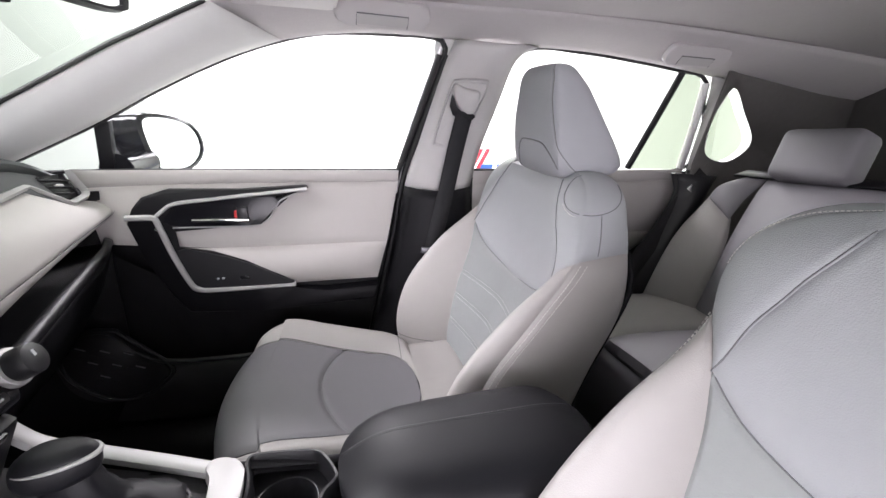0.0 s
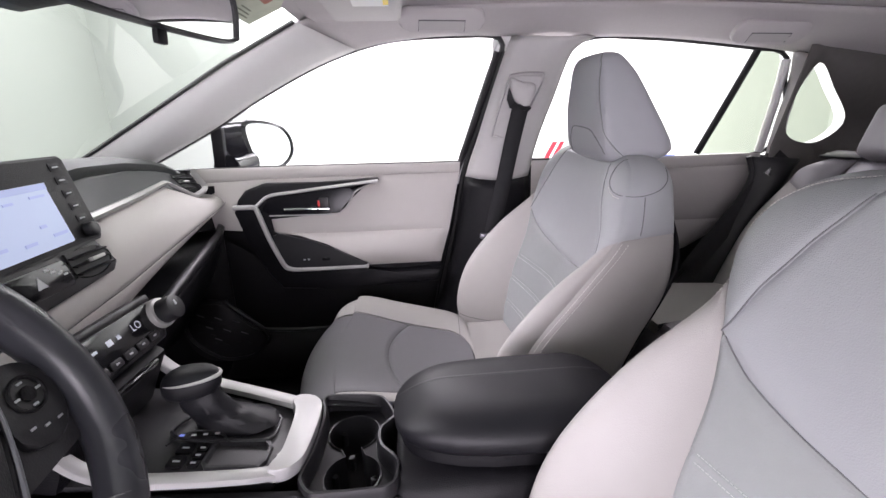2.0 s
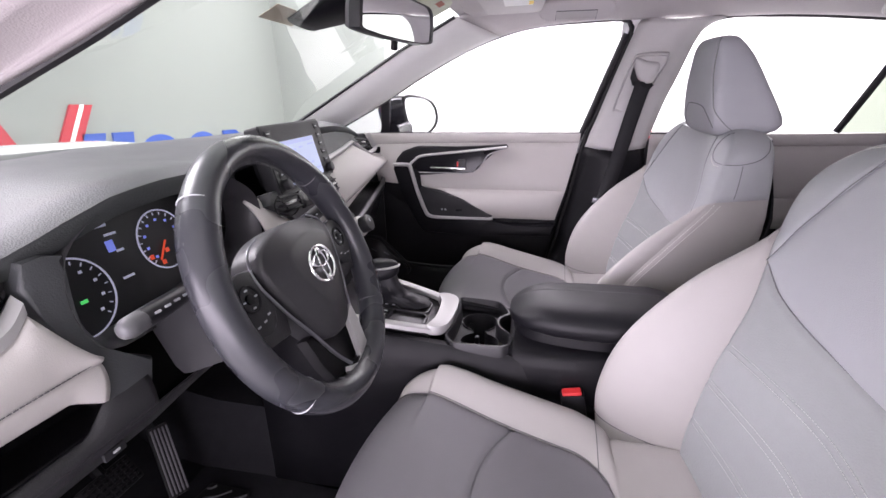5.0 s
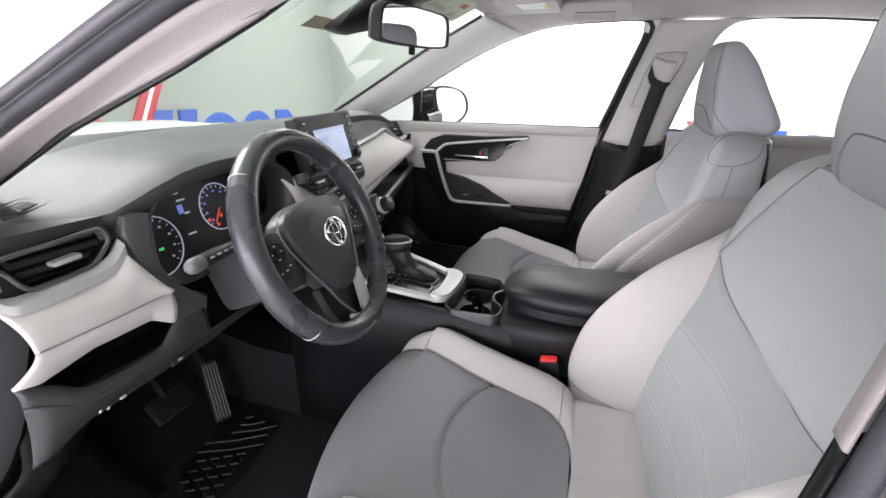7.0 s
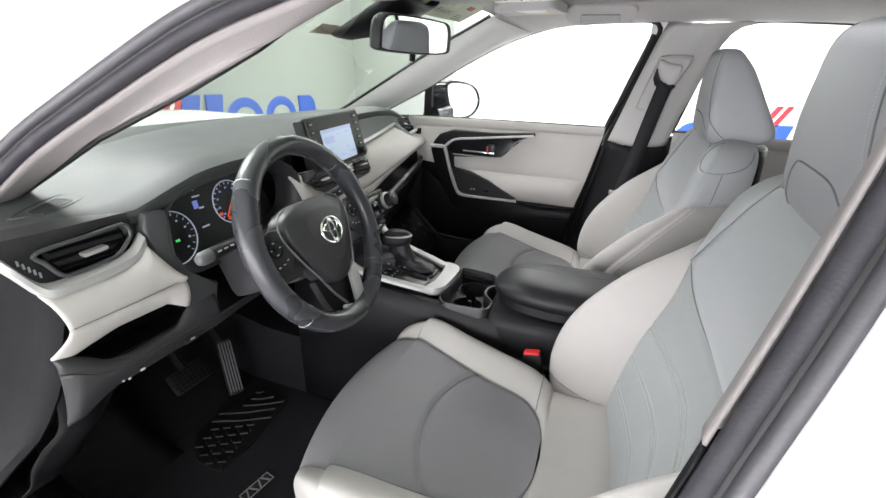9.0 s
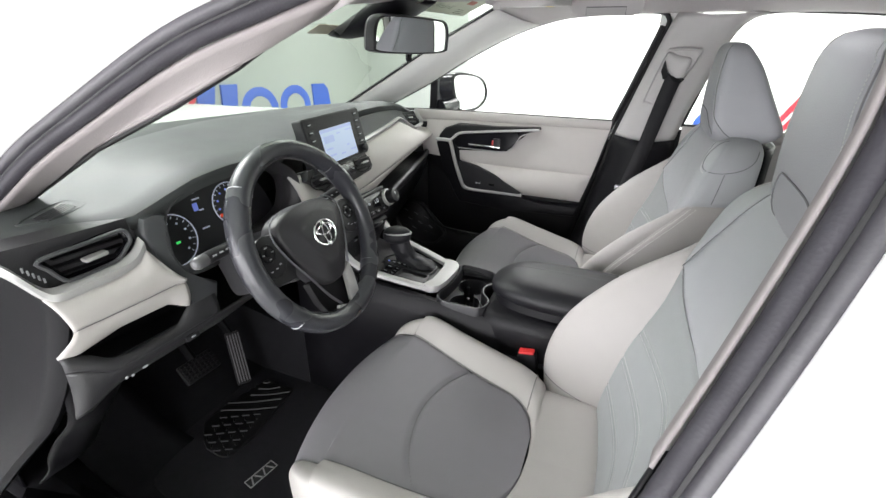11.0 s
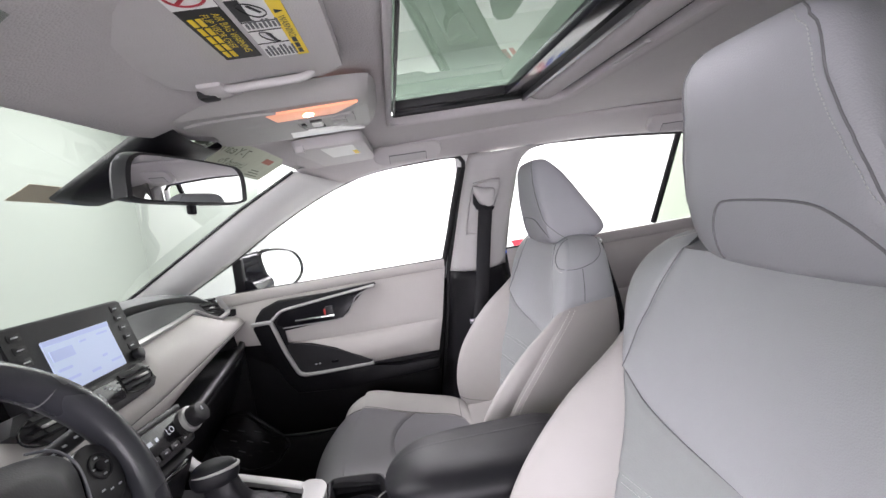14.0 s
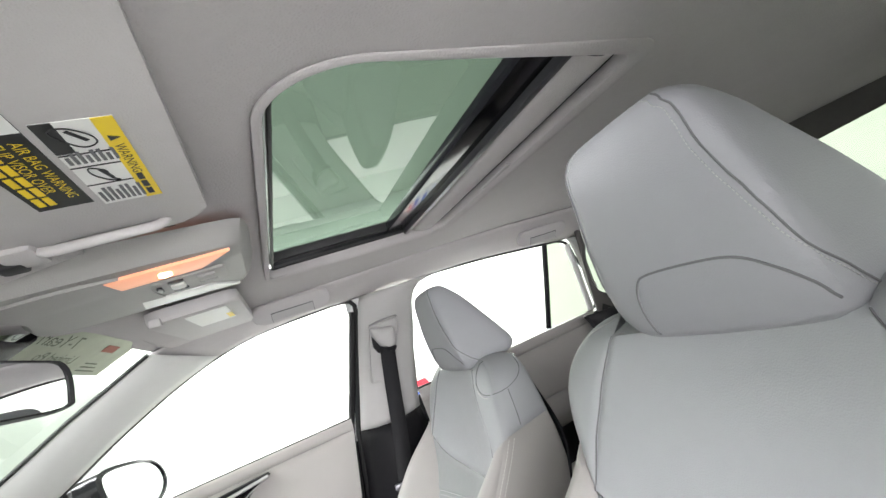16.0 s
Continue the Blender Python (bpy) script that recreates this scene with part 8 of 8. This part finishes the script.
# sunk slider track with a raised rim, the swelling loop cover and the black guide under it
TRACK = smooth_loop([(-0.012, 0.074), (0.052, 0.074), (0.064, 0.060), (0.030, -0.016), (-0.012, -0.086), (-0.066, -0.088), (-0.072, -0.074), (-0.030, 0.056)], 60)
loft("anchor_track", [[AM @ Vector((0.002 + (x - 0.002) * f, y * f, d)) for x, y in TRACK] for f, d in ((1.03, -0.008), (1.0, 0.0035), (0.965, 0.0045), (0.93, 0.0015), (0.90, -0.002), (0.5, -0.003), (0.0, -0.003))], TRIM, sb, "pale grey height adjuster track", closed=True)
COVER = smooth_loop([(-0.020, 0.066), (0.010, 0.056), (0.042, 0.048), (0.040, 0.020), (0.026, -0.006), (0.006, -0.004), (-0.012, 0.012), (-0.022, 0.036)], 40)
loft("anchor_cover", [[AM @ Vector((0.010 + (x - 0.010) * f, 0.026 + (y - 0.026) * f, d)) for x, y in COVER] for f, d in ((1.0, 0.0), (1.0, 0.008), (0.94, 0.013), (0.75, 0.017), (0.4, 0.019), (0.0, 0.019))], TRIM, sb, "pale grey anchor cover", closed=True)
part("anchor_loop", plate_bm([(-0.026, 0.044), (-0.032, 0.014), (-0.024, -0.008), (0.026, -0.018), (0.034, -0.010), (0.026, -0.004), (0.004, -0.004), (-0.014, 0.010), (-0.021, 0.034)], 0.012, AM @ pose(0, 0, 0.004), 0.002), BLACK, sb, "black belt loop")
web = curve([(0.566, 0.604, 1.268), (0.545, 0.626, 1.16), (0.520, 0.640, 1.03), (0.490, 0.640, 0.905), (0.475, 0.62, 0.80), (0.47, 0.60, 0.66)], 30)
loft("webbing", [[p + Vector((-0.022, 0, 0.003)), p + Vector((0.0, -0.002, 0)), p + Vector((0.022, 0, -0.003))] for p in web], BELT, sb, "black webbing", thick=0.002)
part("tongue", box_bm(0.055, 0.012, 0.016, 0.003, m=pose(0.482, 0.626, 0.905, 0, 8)), DARKCHROME, sb, "dull metal tongue")
rb = thing("seat_belt", "black rear seat belt beside the rear bench", "seat belt")
web = curve([(1.40, 0.66, 1.095), (1.32, 0.655, 1.0), (1.20, 0.64, 0.87), (1.10, 0.62, 0.76)], 24)
loft("webbing", [[p + Vector((-0.024, 0, 0.02)), p + Vector((0.024, -0.004, -0.02))] for p in web], BELT, rb, thick=0.002)
part("tongue", box_bm(0.05, 0.012, 0.022, 0.003, m=pose(1.345, 0.640, 1.045, 0, 35)), CHROME, rb)

# ---- door mirror ----
dm = thing("door_mirror", "black door mirror with white reflecting glass", "mirror")
# glass faces back and towards the driver
DMX = axes((-0.197, 0.915, 1.186), (0.485, 0.874, 0.0), (-0.03, 0.0, 1.0))
face = smooth_loop([(-0.062, -0.074), (-0.088, -0.02), (-0.102, 0.045), (-0.088, 0.070), (-0.03, 0.074), (0.045, 0.062), (0.085, 0.036), (0.100, -0.004), (0.088, -0.040), (0.05, -0.068), (0.0, -0.078)], 50)
rows = [[DMX @ Vector((x * f + sh, y * f, d)) for x, y in face] for f, d, sh in ((0.90, 0.001, 0.004), (0.93, 0.008, 0.003), (1.04, 0.005, 0), (1.07, -0.010, 0), (1.07, -0.05, -0.012), (0.95, -0.10, -0.026), (0.6, -0.14, -0.04), (0.0, -0.15, -0.04))]
loft("mirror_shell", rows, GLOSS, dm, "gloss black mirror housing", closed=True)
part("mirror_face", plate_bm([(x * 0.915 + 0.004, y * 0.915) for x, y in face], 0.002, DMX @ pose(0, 0, 0.0)), MIRROR, dm, "mirror glass")
tube("mirror_foot", [Vector((-0.27, 0.735, 1.125)), Vector((-0.265, 0.79, 1.125)), Vector((-0.25, 0.86, 1.14))], lambda t: 0.040 - 0.004 * t, GLOSS, dm, "black mirror foot", k=12)

# ---- rear bench ----
rs = thing("rear_bench", "grey and pale leather rear bench with headrest", "seat")
def RB(y, z, f=0.0):
    return Vector((1.30 + 0.42 * (z - 0.85) - f, y, z))
# the bench shares the front cushions' shade-darkened grey
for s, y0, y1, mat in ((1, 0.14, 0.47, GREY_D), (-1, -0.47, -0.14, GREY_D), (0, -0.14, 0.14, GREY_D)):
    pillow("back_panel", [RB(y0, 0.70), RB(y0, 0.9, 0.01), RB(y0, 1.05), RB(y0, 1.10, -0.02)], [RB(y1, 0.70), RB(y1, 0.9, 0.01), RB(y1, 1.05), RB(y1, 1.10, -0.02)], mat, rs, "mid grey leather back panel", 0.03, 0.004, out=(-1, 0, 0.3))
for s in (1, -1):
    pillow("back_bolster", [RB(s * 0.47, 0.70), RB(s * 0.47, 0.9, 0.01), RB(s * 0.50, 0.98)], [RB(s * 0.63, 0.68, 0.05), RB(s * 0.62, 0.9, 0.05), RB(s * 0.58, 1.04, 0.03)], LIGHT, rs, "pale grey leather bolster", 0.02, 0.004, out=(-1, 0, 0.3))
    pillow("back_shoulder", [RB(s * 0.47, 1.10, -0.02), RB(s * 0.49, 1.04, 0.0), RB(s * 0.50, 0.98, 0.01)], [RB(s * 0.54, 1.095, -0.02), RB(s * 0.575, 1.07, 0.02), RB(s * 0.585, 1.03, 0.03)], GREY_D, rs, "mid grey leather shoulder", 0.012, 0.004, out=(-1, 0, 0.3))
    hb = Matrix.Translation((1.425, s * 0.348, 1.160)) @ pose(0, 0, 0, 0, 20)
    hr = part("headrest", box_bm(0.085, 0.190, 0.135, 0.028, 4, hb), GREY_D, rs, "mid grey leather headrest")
arch = thing("rear_arch_trim", "satin black side trim between the rear door and the bench", "trim", kind="structure")
ahead = [Vector((x, 0.672, z)) for x, z in ((1.28, 1.100), (1.296, 1.024), (1.21, 0.88), (1.12, 0.754), (1.0, 0.63), (0.94, 0.50))]
behind = [Vector((x, 0.645, z)) for x, z in ((1.430, 1.090), (1.385, 1.004), (1.312, 0.856), (1.293, 0.76), (1.240, 0.56), (1.20, 0.46))]
loft("arch_panel", [[a.lerp(b, j / 10) + Vector((0, -0.028 * math.sin(math.pi * j / 10) ** 0.6, 0)) for j in range(11)] for a, b in zip(curve(ahead, 26), curve(behind, 26))], SATIN, arch, "black moulded wheel arch panel", thick=0.005)
tube("arch_lip", curve([p + Vector((0.004, -0.006, 0)) for p in ahead], 26), 0.008, RUBBER, arch, "black rubber lip")
back_top = [[Vector((1.405 + dx, y, 1.10 + dz)) for y in np.linspace(-0.56, 0.56, 15)] for dx, dz in ((0.0, 0.0), (0.05, 0.012), (0.12, 0.0), (0.14, -0.3))]
loft("back_rear", back_top, BLACK, rs, "black bench back", thick=0.005)
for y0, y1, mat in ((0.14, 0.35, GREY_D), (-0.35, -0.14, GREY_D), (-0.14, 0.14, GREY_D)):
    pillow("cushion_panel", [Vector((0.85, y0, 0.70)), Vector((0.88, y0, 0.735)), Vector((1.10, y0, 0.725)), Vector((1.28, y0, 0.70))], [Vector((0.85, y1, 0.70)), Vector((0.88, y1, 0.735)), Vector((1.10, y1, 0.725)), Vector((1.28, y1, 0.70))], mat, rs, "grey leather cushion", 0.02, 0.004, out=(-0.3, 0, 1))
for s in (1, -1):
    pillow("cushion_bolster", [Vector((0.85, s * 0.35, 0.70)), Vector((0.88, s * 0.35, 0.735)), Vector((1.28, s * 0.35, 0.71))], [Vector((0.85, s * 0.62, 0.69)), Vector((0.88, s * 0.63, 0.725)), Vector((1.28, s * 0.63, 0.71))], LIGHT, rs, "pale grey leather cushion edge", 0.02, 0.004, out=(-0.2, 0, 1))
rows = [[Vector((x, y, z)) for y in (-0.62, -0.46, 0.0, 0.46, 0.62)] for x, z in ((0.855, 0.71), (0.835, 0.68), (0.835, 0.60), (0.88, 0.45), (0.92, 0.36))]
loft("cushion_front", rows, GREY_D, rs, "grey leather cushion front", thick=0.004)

# ---- signs on the booth walls: plain shapes in the signs' colours ----
def wall_sign(m, unit, label):
    s = thing("wall_sign", label, "sign")
    u = unit
    bar = lambda nm, pts, mat: part(nm, plate_bm([(x * u, y * u) for x, y in pts], 0.02, m, 0), mat, s, smooth=False)
    # red slanted tick
    bar("red_stroke", [(0.9, 1.45), (1.25, 1.45), (0.45, 0.0), (0.1, 0.0)], REDSIGN)
    part("white_stripe", plate_bm([(x * u, y * u) for x, y in ((1.04, 1.45), (1.11, 1.45), (0.31, 0.0), (0.24, 0.0))], 0.004, m @ pose(0, 0, 0.0205), 0), WHITE, s, smooth=False)
    bar("red_stroke", [(-0.45, 1.2), (-0.1, 1.2), (0.35, 0.1), (0.1, 0.0)], REDSIGN)
    # blue block shapes
    bar("blue_stroke", [(0.80, 0), (1.10, 0), (1.35, 1.0), (0.95, 1.0)], BLUE)
    bar("blue_stroke", [(1.40, 0), (1.70, 0), (1.88, 1.0), (1.48, 1.0)], BLUE)
    for k in range(2):
        part("blue_ring", ring_bm(1, 0.26, m @ Matrix.Translation(((2.45 + 1.12 * k) * u, 0.46 * u, 0.0)) @ Matrix.Diagonal((0.42 * u, 0.37 * u, 0.03, 1)), 48, 6), BLUE, s)
    bar("blue_block", [(4.2, 0), (4.8, 0), (4.85, 0.45), (4.8, 0.78), (4.65, 0.92), (4.2, 0.92)], BLUE)
    part("blue_ring", ring_bm(1, 0.26, m @ Matrix.Translation((-0.75 * u, 0.5 * u, 0.0)) @ Matrix.Diagonal((0.42 * u, 0.40 * u, 0.03, 1)), 48, 6), BLUE, s)
    return s


wall_sign(axes((-3.298, 1.53, 0.59), (0, 1, 0), (0, 0, 1)), 0.503, "blue and red painted sign shapes on the front booth wall")
wall_sign(axes((1.74, 4.998, 0.40), (1, 0, 0), (0, 0, 1)), 0.45, "blue and red painted sign shapes on the side booth wall")
